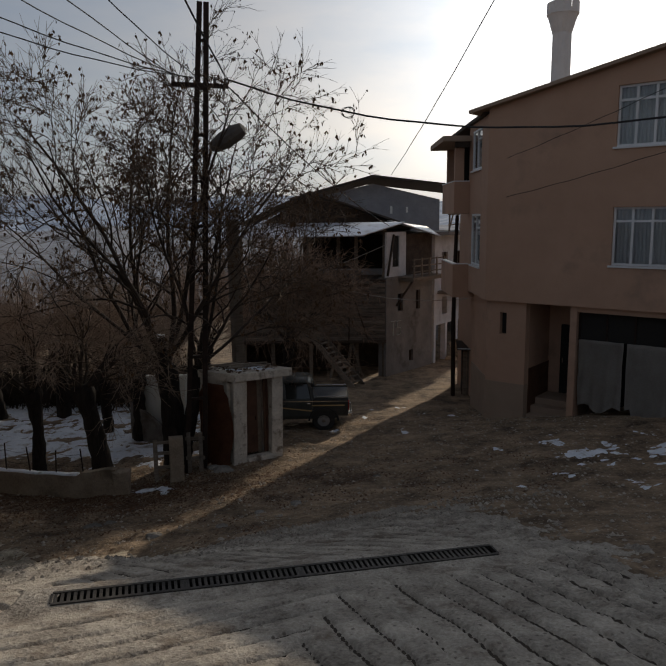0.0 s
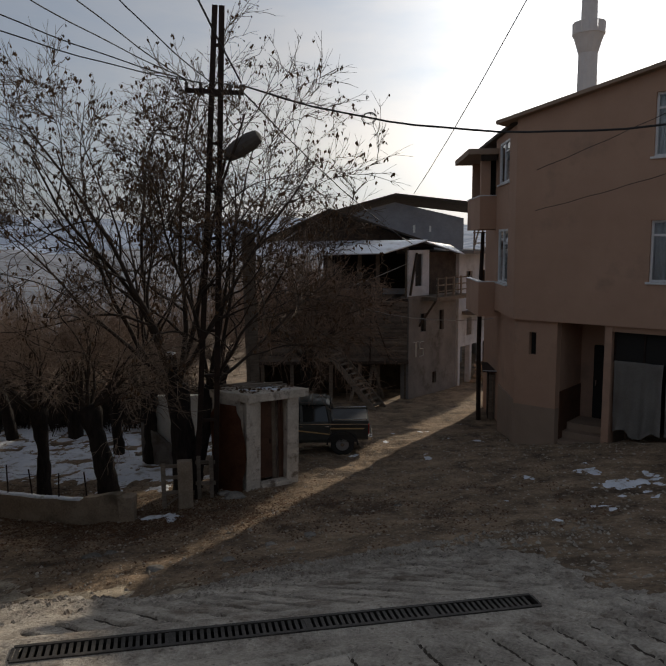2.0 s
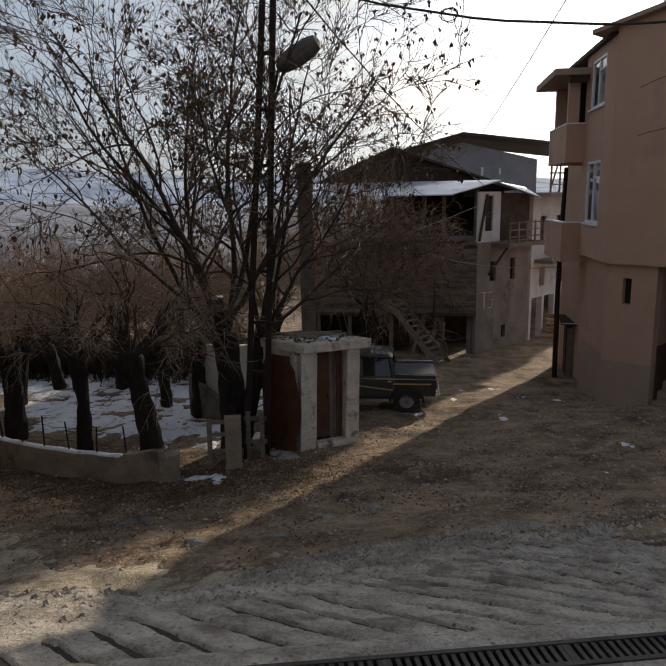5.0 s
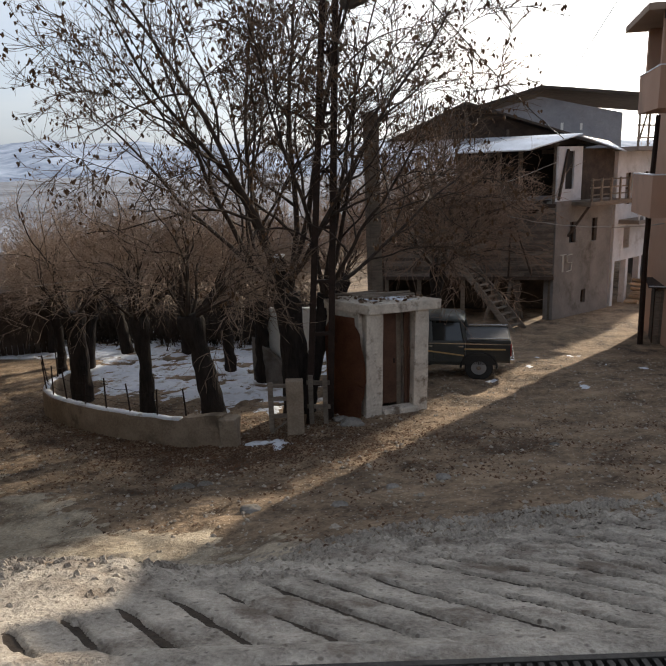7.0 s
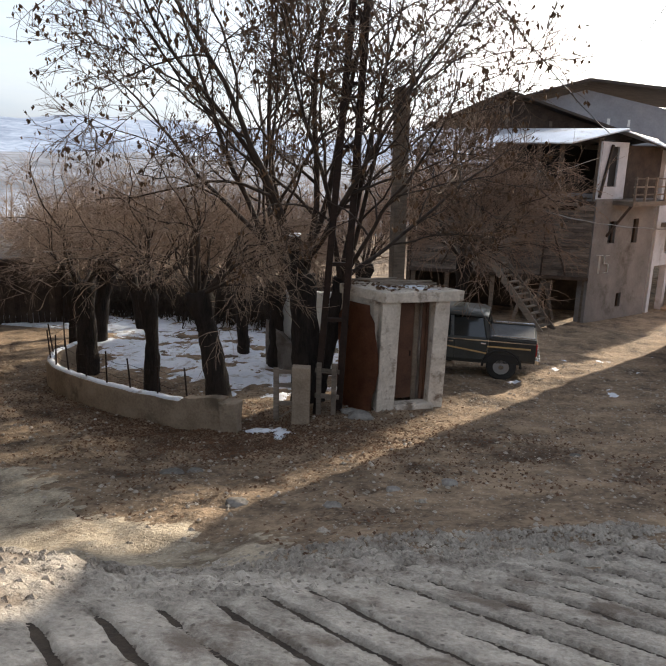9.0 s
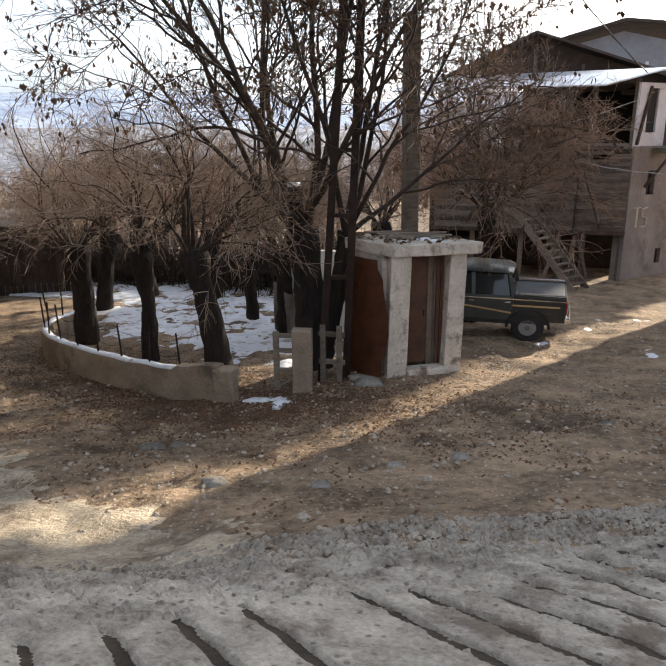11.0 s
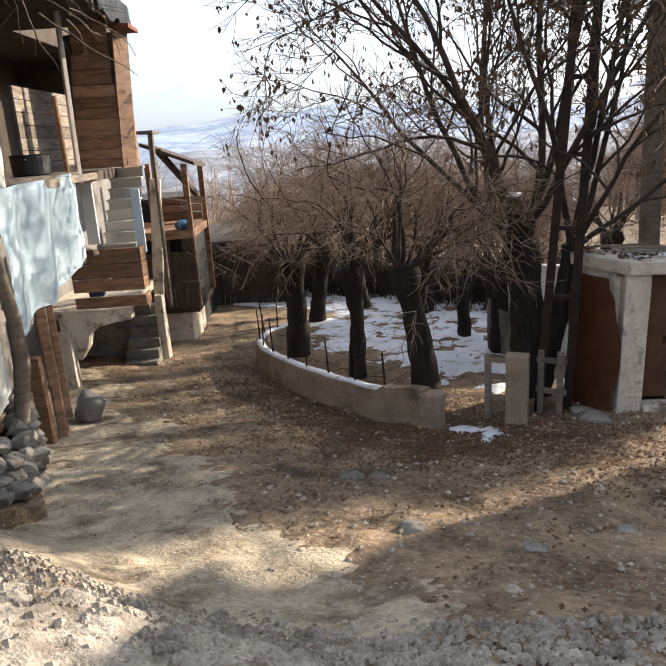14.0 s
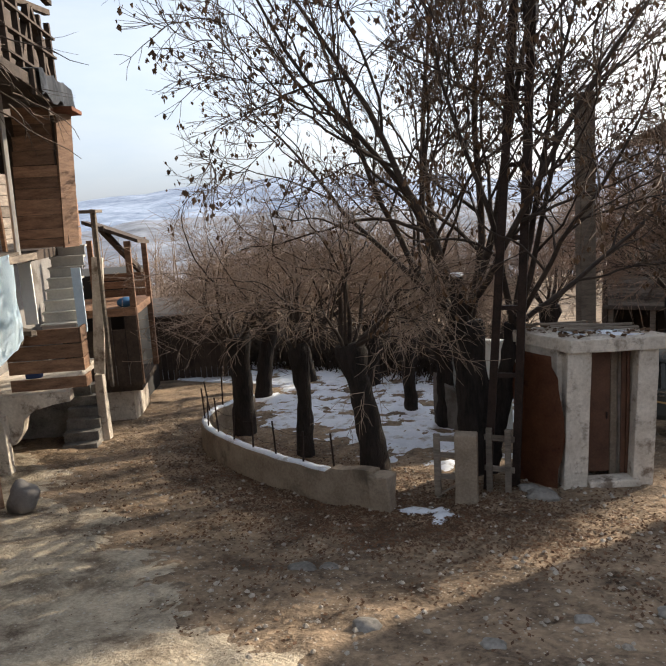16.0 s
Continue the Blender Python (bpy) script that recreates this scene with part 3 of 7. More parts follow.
def make_window(h, x0, x1, z0, z1, depth=0.07, bars=(0.33, 0.66), transom=0.76, curtain=True):
    """A white framed window set into a wall whose face is local y = 0."""
    w = new("window")
    w.parent = h
    w["label"] = "white plastic framed window with net curtain"
    f = 0.055
    y0, y1 = depth, depth + 0.06
    for a, b, c, d in ((x0, x1, z0, z0 + f), (x0, x1, z1 - f, z1), (x0, x0 + f, z0 + f, z1 - f), (x1 - f, x1, z0 + f, z1 - f)):
        part("frame", bx(a, b, y0, y1, c, d, 0.006), M_WHITEP, w)
    for k in bars:
        x = x0 + (x1 - x0) * k
        part("mullion", bx(x - 0.03, x + 0.03, y0 - 0.004, y1 - 0.002, z0 + f, z1 - f, 0.005), M_WHITEP, w)
    if transom:
        zt = z0 + (z1 - z0) * transom
        xs = [x0 + f, *[x0 + (x1 - x0) * k for k in bars], x1 - f]
        for i, (a, b) in enumerate(zip(xs, xs[1:])):
            part("transom", bx(a + (0.03 if i else 0), b - (0.03 if i < len(xs) - 2 else 0), y0 - 0.001, y1 - 0.004, zt - 0.028, zt + 0.028, 0.004), M_WHITEP, w)
    g = part("pane", bx(x0 + f, x1 - f, y0 + 0.025, y0 + 0.031, z0 + f, z1 - f), M_GLASS, w)
    g.visible_shadow = False
    if curtain:
        c = bmesh.new()
        n = 40
        top = [c.verts.new((x0 + (x1 - x0) * i / n, y0 + 0.16 + 0.025 * math.sin(i * 1.9), z1)) for i in range(n + 1)]
        bot = [c.verts.new((x0 + (x1 - x0) * i / n, y0 + 0.16 + 0.03 * math.sin(i * 1.9 + 0.3), z0)) for i in range(n + 1)]
        for i in range(n):
            c.faces.new((top[i], top[i + 1], bot[i + 1], bot[i]))
        part("curtain", c, M_CURTAIN, w, "white net curtain")
    part("sill", bx(x0 - 0.06, x1 + 0.06, -0.05, y0, z0 - 0.05, z0, 0.008), M_WHITEP, w)
    return w


def make_house():
    h = empty("house", "three-storey pink rendered house with white windows and a garage", "house", 3.91, 21.3, 0, H_ANG)
    L = 14.0
    up = bmesh.new()
    wall_with_holes(up, 2.6, -0.6, 4.45, 0.28, [], Matrix())
    wall_with_holes(up, L - 2.6, -0.6, 4.80, 0.28, [(0.75, 2.12, 0.48, 1.89), (0.73, 2.02, 3.31, 4.72), (4.0, 5.4, 0.48, 1.89), (4.0, 5.4, 3.31, 4.72)], Matrix.Translation((2.6, 0, 0)))
    part("facade_wall", up, M_PINK, h)
    top = lambda x, y: 4.52 + 0.2 * min(x, L - x)
    part("gable_wall", prism(bmesh.new(), [(0, 0), (2.6, 0), (2.6, 0.28), (0, 0.28)], 4.45, top), M_PINK, h)
    part("gable_wall", prism(bmesh.new(), [(2.6, 0), (7, 0), (L, 0), (L, 0.28), (7, 0.28), (2.6, 0.28)], 4.80, top), M_PINK, h)
    for x0, x1, z0, z1 in ((3.35, 4.72, 0.48, 1.89), (3.33, 4.62, 3.31, 4.72), (6.6, 8.0, 0.48, 1.89), (6.6, 8.0, 3.31, 4.72)):
        make_window(h, x0, x1, z0, z1)
    # ground floor, set back a little, with a porch recess and a garage
    gz = -4.6
    part("plinth", bx(0.0, 1.18, 0.10, 0.35, gz, -2.88), M_PLINTH, h)
    gf = bmesh.new()
    wall_with_holes(gf, 1.16, -2.88, -0.6, 0.22, [(0.40, 0.60, -1.52, -0.92)], Matrix.Translation((0.01, 0.12, 0)))
    part("ground_wall", gf, M_PINK, h)
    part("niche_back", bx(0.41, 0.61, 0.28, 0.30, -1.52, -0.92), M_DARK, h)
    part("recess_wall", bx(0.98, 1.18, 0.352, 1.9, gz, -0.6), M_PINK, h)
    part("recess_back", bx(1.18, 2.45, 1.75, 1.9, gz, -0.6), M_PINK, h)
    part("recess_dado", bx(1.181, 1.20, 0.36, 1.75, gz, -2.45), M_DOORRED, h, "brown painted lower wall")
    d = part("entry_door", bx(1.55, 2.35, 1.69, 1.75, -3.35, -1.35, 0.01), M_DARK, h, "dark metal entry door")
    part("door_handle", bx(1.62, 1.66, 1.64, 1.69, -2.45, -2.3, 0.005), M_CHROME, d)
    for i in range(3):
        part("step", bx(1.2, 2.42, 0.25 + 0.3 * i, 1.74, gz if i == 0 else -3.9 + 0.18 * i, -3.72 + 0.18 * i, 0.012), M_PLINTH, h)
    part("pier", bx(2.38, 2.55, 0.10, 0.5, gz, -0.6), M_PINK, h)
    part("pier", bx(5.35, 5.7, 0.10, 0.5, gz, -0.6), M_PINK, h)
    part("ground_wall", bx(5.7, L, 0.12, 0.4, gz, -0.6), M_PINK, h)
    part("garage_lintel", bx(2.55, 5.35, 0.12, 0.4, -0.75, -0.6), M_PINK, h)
    # near-black back: the garage's inner shade is in the colour
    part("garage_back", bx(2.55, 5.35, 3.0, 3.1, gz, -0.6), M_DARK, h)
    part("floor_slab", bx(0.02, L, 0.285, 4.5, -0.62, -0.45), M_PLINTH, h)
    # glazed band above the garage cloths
    band = part("garage_glazing", bx(2.56, 5.34, 0.30, 0.33, -1.5, -0.76), M_DARK, h, "near-black garage glazing")
    for i in range(5):
        part("mullion", bx(2.56 + 0.69 * i, 2.60 + 0.69 * i, 0.26, 0.30, -1.5, -0.76), M_RUSTDK, band)
    rng = random.Random(8)
    for x0, x1, zb in ((2.60, 3.72, -3.25), (3.80, 5.15, -3.45)):
        c = bmesh.new()
        n, k = 26, 16
        g = [[c.verts.new((x0 + (x1 - x0) * i / n, 0.2 + 0.05 * math.sin(i * 0.9 + j * 0.12) * (j / k) + 0.05 * noise.noise((i * 0.2, j * 0.2, x0)),
                           -1.46 + (zb + 1.46 + 0.10 * math.sin(i * 0.35) + (0.25 if (i < 4 and x0 > 3.7) else 0) * (j / k)) * j / k)) for i in range(n + 1)] for j in range(k + 1)]
        for j in range(k):
            for i in range(n):
                c.faces.new((g[j][i], g[j][i + 1], g[j + 1][i + 1], g[j + 1][i]))
        bmesh.ops.solidify(c, geom=c.faces, thickness=0.006)
        part("hanging_cloth", c, M_CLOTH, h, "torn grey-white tarpaulin hung as a garage door", True)
    # upper body behind the facade
    part("back_wall", bx(0.25, L - 0.28, 7.2, 7.45, gz, 5.2), M_PINK, h)
    part("inner_side_wall", bx(0.02, 0.22, 0.36, 7.2, gz, 4.4), M_PINK, h)
    part("side_wall_far", bx(L - 0.28, L, 0.28, 7.5, gz, 5.2), M_PINK, h)
    # roof plates with overhang
    for s in (0, 1):
        r = bmesh.new()
        zr = lambda x: 4.525 + 0.2 * min(x, L - x)
        xa, xb = (-0.5, 7.0) if s == 0 else (7.0, L + 0.5)
        vs = [r.verts.new(p) for p in ((xa, -0.22, zr(xa)), (xb, -0.22, zr(xb)), (xb, 7.8, zr(xb)), (xa, 7.8, zr(xa)))]
        r.faces.new(vs)
        e = bmesh.ops.extrude_face_region(r, geom=r.faces[:])
        for v in [v for v in e["geom"] if isinstance(v, bmesh.types.BMVert)]:
            v.co.z += 0.09
        part("roof", r, M_PLINTH, h, "thin brown roof edge")
    return h


HOUSE = make_house()


def make_house_side():
    """The narrow side with tall windows and two stacked balconies, in plan coordinates."""
    hs = empty("house_wing", "pink rendered side wing with two balconies and narrow windows", "house", 3.91, 21.3, 0, 90)
    sw = bmesh.new()
    # local x runs away from the street corner; outside is local y > 0
    M = Matrix.Scale(-1, 4, (0, 1, 0))
    wall_with_holes(sw, 2.7, -0.6, 4.4, 0.25, [(0.9, 2.3, 0.26, 1.78), (0.9, 2.35, 3.05, 4.2)], M)
    part("side_wall", sw, M_PINK, hs)
    for z0, z1 in ((0.26, 1.78), (3.05, 4.2)):
        f = new("window")
        f.parent = hs
        f["label"] = "narrow white framed side window"
        x0, x1 = 0.9, 2.3
        for a, b, c, d in ((x0, x1, z0, z0 + 0.06), (x0, x1, z1 - 0.06, z1), (x0, x0 + 0.06, z0 + 0.06, z1 - 0.06), (x1 - 0.06, x1, z0 + 0.06, z1 - 0.06)):
            part("frame", bx(a, b, -0.08, -0.01, c, d, 0.006), M_WHITEP, f)
        part("mullion", bx(1.57, 1.63, -0.08, -0.012, z0 + 0.06, z1 - 0.06, 0.005), M_WHITEP, f)
        part("transom", bx(x0 + 0.06, 1.57, -0.075, -0.016, z0 + (z1 - z0) * 0.72, z0 + (z1 - z0) * 0.72 + 0.05), M_WHITEP, f)
        g = part("pane", bx(x0 + 0.06, x1 - 0.06, -0.05, -0.044, z0 + 0.06, z1 - 0.06), M_GLASS, f)
        g.visible_shadow = False
        part("curtain", bx(x0, x1, -0.24, -0.2, z0, z1), M_CURTAIN, f, "white net curtain")
        part("sill", bx(x0 - 0.05, x1 + 0.05, -0.02, 0.06, z0 - 0.05, z0, 0.006), M_WHITEP, f)
    part("ground_wall", bx(0.15, 2.7, -0.45, -0.2, -4.9, -0.6), M_PINK, hs)
    part("plinth", bx(0.12, 2.7, -0.2, -0.16, -4.9, -2.9), M_PLINTH, hs)
    # body lengthened out of view to block sun coming through the lower balcony
    part("end_wall", bx(2.45, 7.6, -2.6, -0.55, -4.9, 4.4), M_PINK, hs)
    part("corner_post", bx(2.7, 2.95, -0.3, -0.02, -0.6, 4.4), M_PINK, hs)
    # balconies: floor, parapet, canopy
    for zf, zp in ((-0.82, 0.22), (1.80, 2.77)):
        b = new("balcony")
        b.parent = hs
        b["label"] = "boxed balcony with a solid pink parapet"
        part("floor", bx(2.7, 5.2, -0.55, 0.48, zf, zf + 0.14), M_PINK, b)
        part("parapet", bx(2.7, 2.82, -0.02, 0.48, zf + 0.14, zp), M_PINK, b)
        part("parapet", bx(2.82, 5.2, 0.36, 0.48, zf + 0.14, zp), M_PINK, b)
        part("parapet_cap", bx(2.68, 5.2, 0.34, 0.50, zp, zp + 0.03), M_WHITEP, b)
        part("parapet_cap", bx(2.68, 2.84, -0.02, 0.34, zp, zp + 0.03), M_WHITEP, b)
    part("balcony_post", bx(2.72, 2.9, 0.18, 0.46, 2.8, 3.95), M_PINK, hs)
    part("balcony_back", bx(3.3, 3.36, -0.5, 0.35, 2.8, 3.95), M_DARK, hs)
    part("balcony_end_wall", bx(5.0, 5.2, -0.55, 0.35, 1.96, 3.94), M_PINK, hs)
    part("canopy", bx(2.45, 5.5, -0.5, 0.88, 3.95, 4.12, 0.02), M_PLINTH, hs, "flat canopy over the upper balcony")
    part("rafter_end", bx(2.5, 2.62, 0.05, 0.5, 3.78, 3.95), M_WOODDK, hs)
    part("roof", bx(0.25, 5.9, -2.8, 0.12, 4.40, 4.50, 0.02), M_ROOFDK, hs, "dark overhanging eave")
    part("blind", bx(2.46, 2.5, -0.5, 0.0, 2.8, 3.9), M_CLOTH, hs)
    return hs


make_house_side()

# iron post under the balcony and dark lean-to beside the house
ip = bmesh.new()
tube(ip, [(3.86, 26.2, -4.75), (3.83, 26.2, -2.0), (3.86, 26.2, 0.2), (3.9, 26.2, 1.75)], [0.08, 0.075, 0.07, 0.06], 8)
tagged(part("iron_post", ip, M_RUSTDK), "dark rusty iron post standing at the lane edge", "post")


def make_lean_to():
    s = empty("lean_to_shed", "low shed of grey scrap boards with a rusty sheet roof", "shed", 4.25, 26.5, -4.85, -8)
    for i in range(9):
        part("board", bx(0.14 * i, 0.14 * i + 0.13, 0, 0.03, 0.0, 1.75 + 0.05 * (i % 3)), M_WOODOLD, s)
    for i in range(6):
        part("board", bx(-0.03, 0.0, 0.15 + 0.2 * i, 0.33 + 0.2 * i, 0.0, 1.78), M_WOODDK, s)
    part("back_wall", bx(0, 1.3, 1.4, 1.45, 0, 1.9), M_WOODDK, s)
    part("sheet_roof", bx(-0.22, 1.5, -0.25, 1.6, 1.88, 1.91), M_RUSTDK, s)
    part("roof_edge", bx(-0.2, 1.45, -0.24, -0.18, 1.912, 1.935), M_WHITEWASH, s)


make_lean_to()


# ---- old barn ----
def hexa(bm, pts):
    """A solid from eight corners: four below, four above."""
    v = [bm.verts.new(p) for p in pts]
    for f in ((3, 2, 1, 0), (4, 5, 6, 7), (0, 1, 5, 4), (1, 2, 6, 5), (2, 3, 7, 6), (3, 0, 4, 7)):
        bm.faces.new([v[i] for i in f])
    return bm


def slab(pts, t):
    """A sheet of thickness t over four points."""
    return hexa(bmesh.new(), [*pts, *[(x, y, z + t) for x, y, z in pts]])


def make_barn():
    b = empty("barn", "old timber barn with plank walls, open loft and tin lean-to roof", "barn", 1.76, 30.7, -5.0)
    rng = random.Random(21)

    def p3(name, bm, m, label="", parent=None):
        for v in bm.verts:
            v.co -= Vector((1.76, 30.7, -5.0))
        return part(name, bm, m, parent or b, label)

    # plastered stone side, battered outwards at the foot
    d = Vector((0.63, 0.78, 0)).normalized()
    sm = pose(1.76, 30.7, 0, 0, 0, math.degrees(math.atan2(d.y, d.x)))
    sw = bmesh.new()
    wall_with_holes(sw, 3.6, -5.3, -0.75, 0.4, [(0.85, 1.25, -2.25, -1.5), (2.25, 2.6, -2.3, -1.45), (1.75, 2.05, -4.55, -4.05)], sm)
    p3("side_wall", sw, M_GREYPL, "stained grey plaster wall with white graffiti")
    for x0, x1, z0, z1 in ((0.85, 1.25, -2.25, -1.5), (2.25, 2.6, -2.3, -1.45), (1.75, 2.05, -4.55, -4.05)):
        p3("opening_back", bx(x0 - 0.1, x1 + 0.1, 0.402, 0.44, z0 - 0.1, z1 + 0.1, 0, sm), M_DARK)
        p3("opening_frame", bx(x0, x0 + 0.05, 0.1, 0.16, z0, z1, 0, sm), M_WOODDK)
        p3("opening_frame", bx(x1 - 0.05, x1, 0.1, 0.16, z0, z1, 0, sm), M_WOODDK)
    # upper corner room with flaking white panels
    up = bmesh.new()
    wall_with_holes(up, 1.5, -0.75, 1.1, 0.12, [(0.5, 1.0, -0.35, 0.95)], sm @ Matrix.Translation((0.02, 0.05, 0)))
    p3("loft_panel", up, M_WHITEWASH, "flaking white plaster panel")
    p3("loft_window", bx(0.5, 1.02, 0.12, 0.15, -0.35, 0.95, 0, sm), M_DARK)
    p3("loft_wall", bx(1.55, 3.6, 0.05, 0.2, -0.75, 1.0, 0, sm), M_WOODDK)
    p3("balcony_floor", bx(0.9, 3.6, -0.75, 0.0, -0.95, -0.8, 0, sm), M_WOODOLD)
    for i in range(5):
        p3("rail_post", bx(1.0 + 0.6 * i, 1.06 + 0.6 * i, -0.72, -0.66, -0.8, 0.0, 0, sm), M_WOODOLD)
    for z in (-0.6, -0.35, -0.08):
        p3("rail", bx(1.0, 3.5, -0.66, -0.63, z, z + 0.05, 0, sm), M_WOODOLD)
    br = bmesh.new()
    beam(br, sm @ Vector((0.55, 0, 1.0)), sm @ Vector((0.1, 0.0, -0.7)), 0.07)
    p3("brace", br, M_WOODDK)
    br = bmesh.new()
    beam(br, sm @ Vector((1.0, -0.7, -0.85)), sm @ Vector((0.75, 0.0, -2.0)), 0.08)
    p3("brace", br, M_WOODDK)
    # graffiti, uneven white strokes
    for strokes, o in ((((0, 0.62, 0.34, 0.62), (0.17, 0.62, 0.17, 0)), 0.32), (((0.28, 0.6, 0, 0.58), (0, 0.58, 0.02, 0.32), (0.02, 0.32, 0.27, 0.3), (0.27, 0.3, 0.26, 0.02), (0.26, 0.02, 0, 0.0)), 0.74)):
        for x0, z0, x1, z1 in strokes:
            g = bmesh.new()
            beam(g, sm @ Vector((o + x0, -0.003, -3.25 + z0)), sm @ Vector((o + x1, -0.003, -3.25 + z1)), 0.10, 0.012, 0, 0)
            p3("graffiti_stroke", g, M_WHITEPAINT, "white painted graffiti stroke")
    # front: core, posts, plank wall, open stable below
    p3("stable_back", bx(-4.3, 1.7, 33.2, 33.35, -5.3, -0.85), M_WOODDK)
    # the open loft's darkness is partly painted: its back is near black
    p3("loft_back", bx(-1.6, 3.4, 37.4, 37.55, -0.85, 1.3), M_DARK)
    p3("loft_side", bx(-1.75, -1.6, 32.4, 37.5, -0.85, 1.3), M_WOODDK)
    p3("loft_ceiling", bx(-1.6, 1.7, 31.4, 37.5, 1.08, 1.16), M_WOODDK)
    p3("loft_floor", bx(-4.3, 1.74, 30.72, 33.2, -3.42, -3.3), M_WOODDK)
    p3("upper_floor", bx(-4.3, 1.74, 30.72, 33.2, -0.95, -0.82), M_WOODDK)
    p3("end_wall", bx(-4.45, -4.3, 30.7, 33.35, -5.3, -0.83), M_WOODDK)
    for x in (-4.2, -3.0, -1.4, -0.2, 0.55, 1.66):
        c = bmesh.new()
        beam(c, (x, 30.85, -5.2), (x + rng.uniform(-0.06, 0.06), 30.85, 1.2), 0.15, 0.15, 0.01)
        p3("post", c, M_WOODOLD)
    z = -3.35
    while z < -1.0:
        hgt = rng.uniform(0.075, 0.13)
        x = -4.28
        while x < 1.7:
            w = rng.uniform(1.0, 2.3)
            x1 = min(x + w, 1.72)
            if not (z > -1.15 and rng.random() < 0.5):
                p3("plank", bx(x, x1 - 0.01, 30.70 - rng.uniform(0, 0.045), 30.77, z, z + hgt * 0.92, 0, Matrix.Rotation(rng.uniform(-0.003, 0.003), 4, "Y")), M_WOODH)
            x = x1
        z += hgt
    for z in (-0.55, -0.25):
        for x in (-1.9, -0.6):
            p3("plank", bx(x, x + rng.uniform(1.0, 1.5), 30.72, 30.76, z + rng.uniform(-0.1, 0.1), z + 0.14, 0), M_WOODH)
    for p, q in (((0.35, 30.62, -1.4), (1.0, 30.62, -3.3)), ((0.2, 30.62, -1.35), (-0.9, 30.62, -2.9)), ((0.25, 30.6, -1.2), (0.2, 30.6, -3.4)), ((-2.2, 30.62, -1.3), (-3.2, 30.62, -3.2))):
        c = bmesh.new()
        beam(c, p, q, 0.1, 0.06, 0.005)
        p3("brace", c, M_WOODDK)
    p3("ledge", bx(0.2, 1.2, 30.45, 30.75, -0.98, -0.90, 0.01), M_WOODOLD)
    c = bmesh.new()
    beam(c, (-4.4, 30.66, -3.42), (1.76, 30.66, -3.40), 0.14, 0.12, 0.01)
    p3("sill_beam", c, M_WOODDK)
    for p, q in (((-0.6, 30.6, -5.0), (-0.2, 30.7, -3.5)), ((0.3, 30.7, -3.5), (0.1, 30.6, -5.0)), ((0.75, 30.8, -4.9), (0.35, 30.7, -3.5))):
        c = bmesh.new()
        beam(c, p, q, 0.11, 0.1, 0.01)
        p3("strut", c, M_WOODOLD)
    # outside stair
    st = new("stair")
    st.parent = b
    st["label"] = "steep grey wooden outside stair"
    a, e = Vector((0.55, 28.7, -4.88)), Vector((-1.3, 29.9, -2.75))
    side = Vector((e - a).cross(Vector((0, 0, 1)))).normalized() * 0.36
    for s in (-1, 1):
        c = bmesh.new()
        beam(c, a + side * s, e + side * s, 0.05, 0.22, 0.004)
        p3("stringer", c, M_WOODOLD, parent=st)
    for i in range(1, 12):
        m = a.lerp(e, i / 12)
        c = bmesh.new()
        beam(c, m - side * 0.93, m + side * 0.93, 0.16, 0.035)
        p3("tread", c, M_WOODOLD, parent=st)
    # roofs
    p3("lean_to_roof", slab([(-5.6, 29.75, 0.92), (0.75, 29.75, 0.98), (2.55, 31.1, 1.48), (-5.6, 32.6, 1.45)], 0.04), M_TIN, "dented tin sheet roof with thin snow")
    p3("side_eave", slab([(2.55, 31.2, 1.40), (4.3, 32.9, 0.85), (3.8, 34.0, 1.25), (1.9, 32.4, 1.55)], 0.04), M_TIN, "bent blue-grey tin eave")
    p3("gable_front", prism(bmesh.new(), [(-3.9, 33.36), (-1.45, 33.36), (2.9, 33.36), (2.9, 33.46), (-1.45, 33.46), (-3.9, 33.46)], 1.2, lambda x, y: 1.25 + 1.45 * max(0.0, 1 - abs(x + 1.45) / (2.6 if x < -1.45 else 4.4))), M_WOODDK)
    for s, xe in ((0, -5.2), (1, 3.4)):
        p3("main_roof", slab([(xe, 32.7, 1.15), (-1.45, 32.7, 2.80), (-1.45, 38.5, 2.80), (xe, 38.5, 1.15)], 0.08), M_ROOFDK, "sagging dark gable roof")
    for x in (-2.6, -1.45, 0.1):
        c = bmesh.new()
        beam(c, (x, 33.28, 1.3), (x, 33.28, 2.5 - abs(x + 1.45) * 0.43), 0.1)
        p3("gable_post", c, M_WOODOLD)
    return b


make_barn()


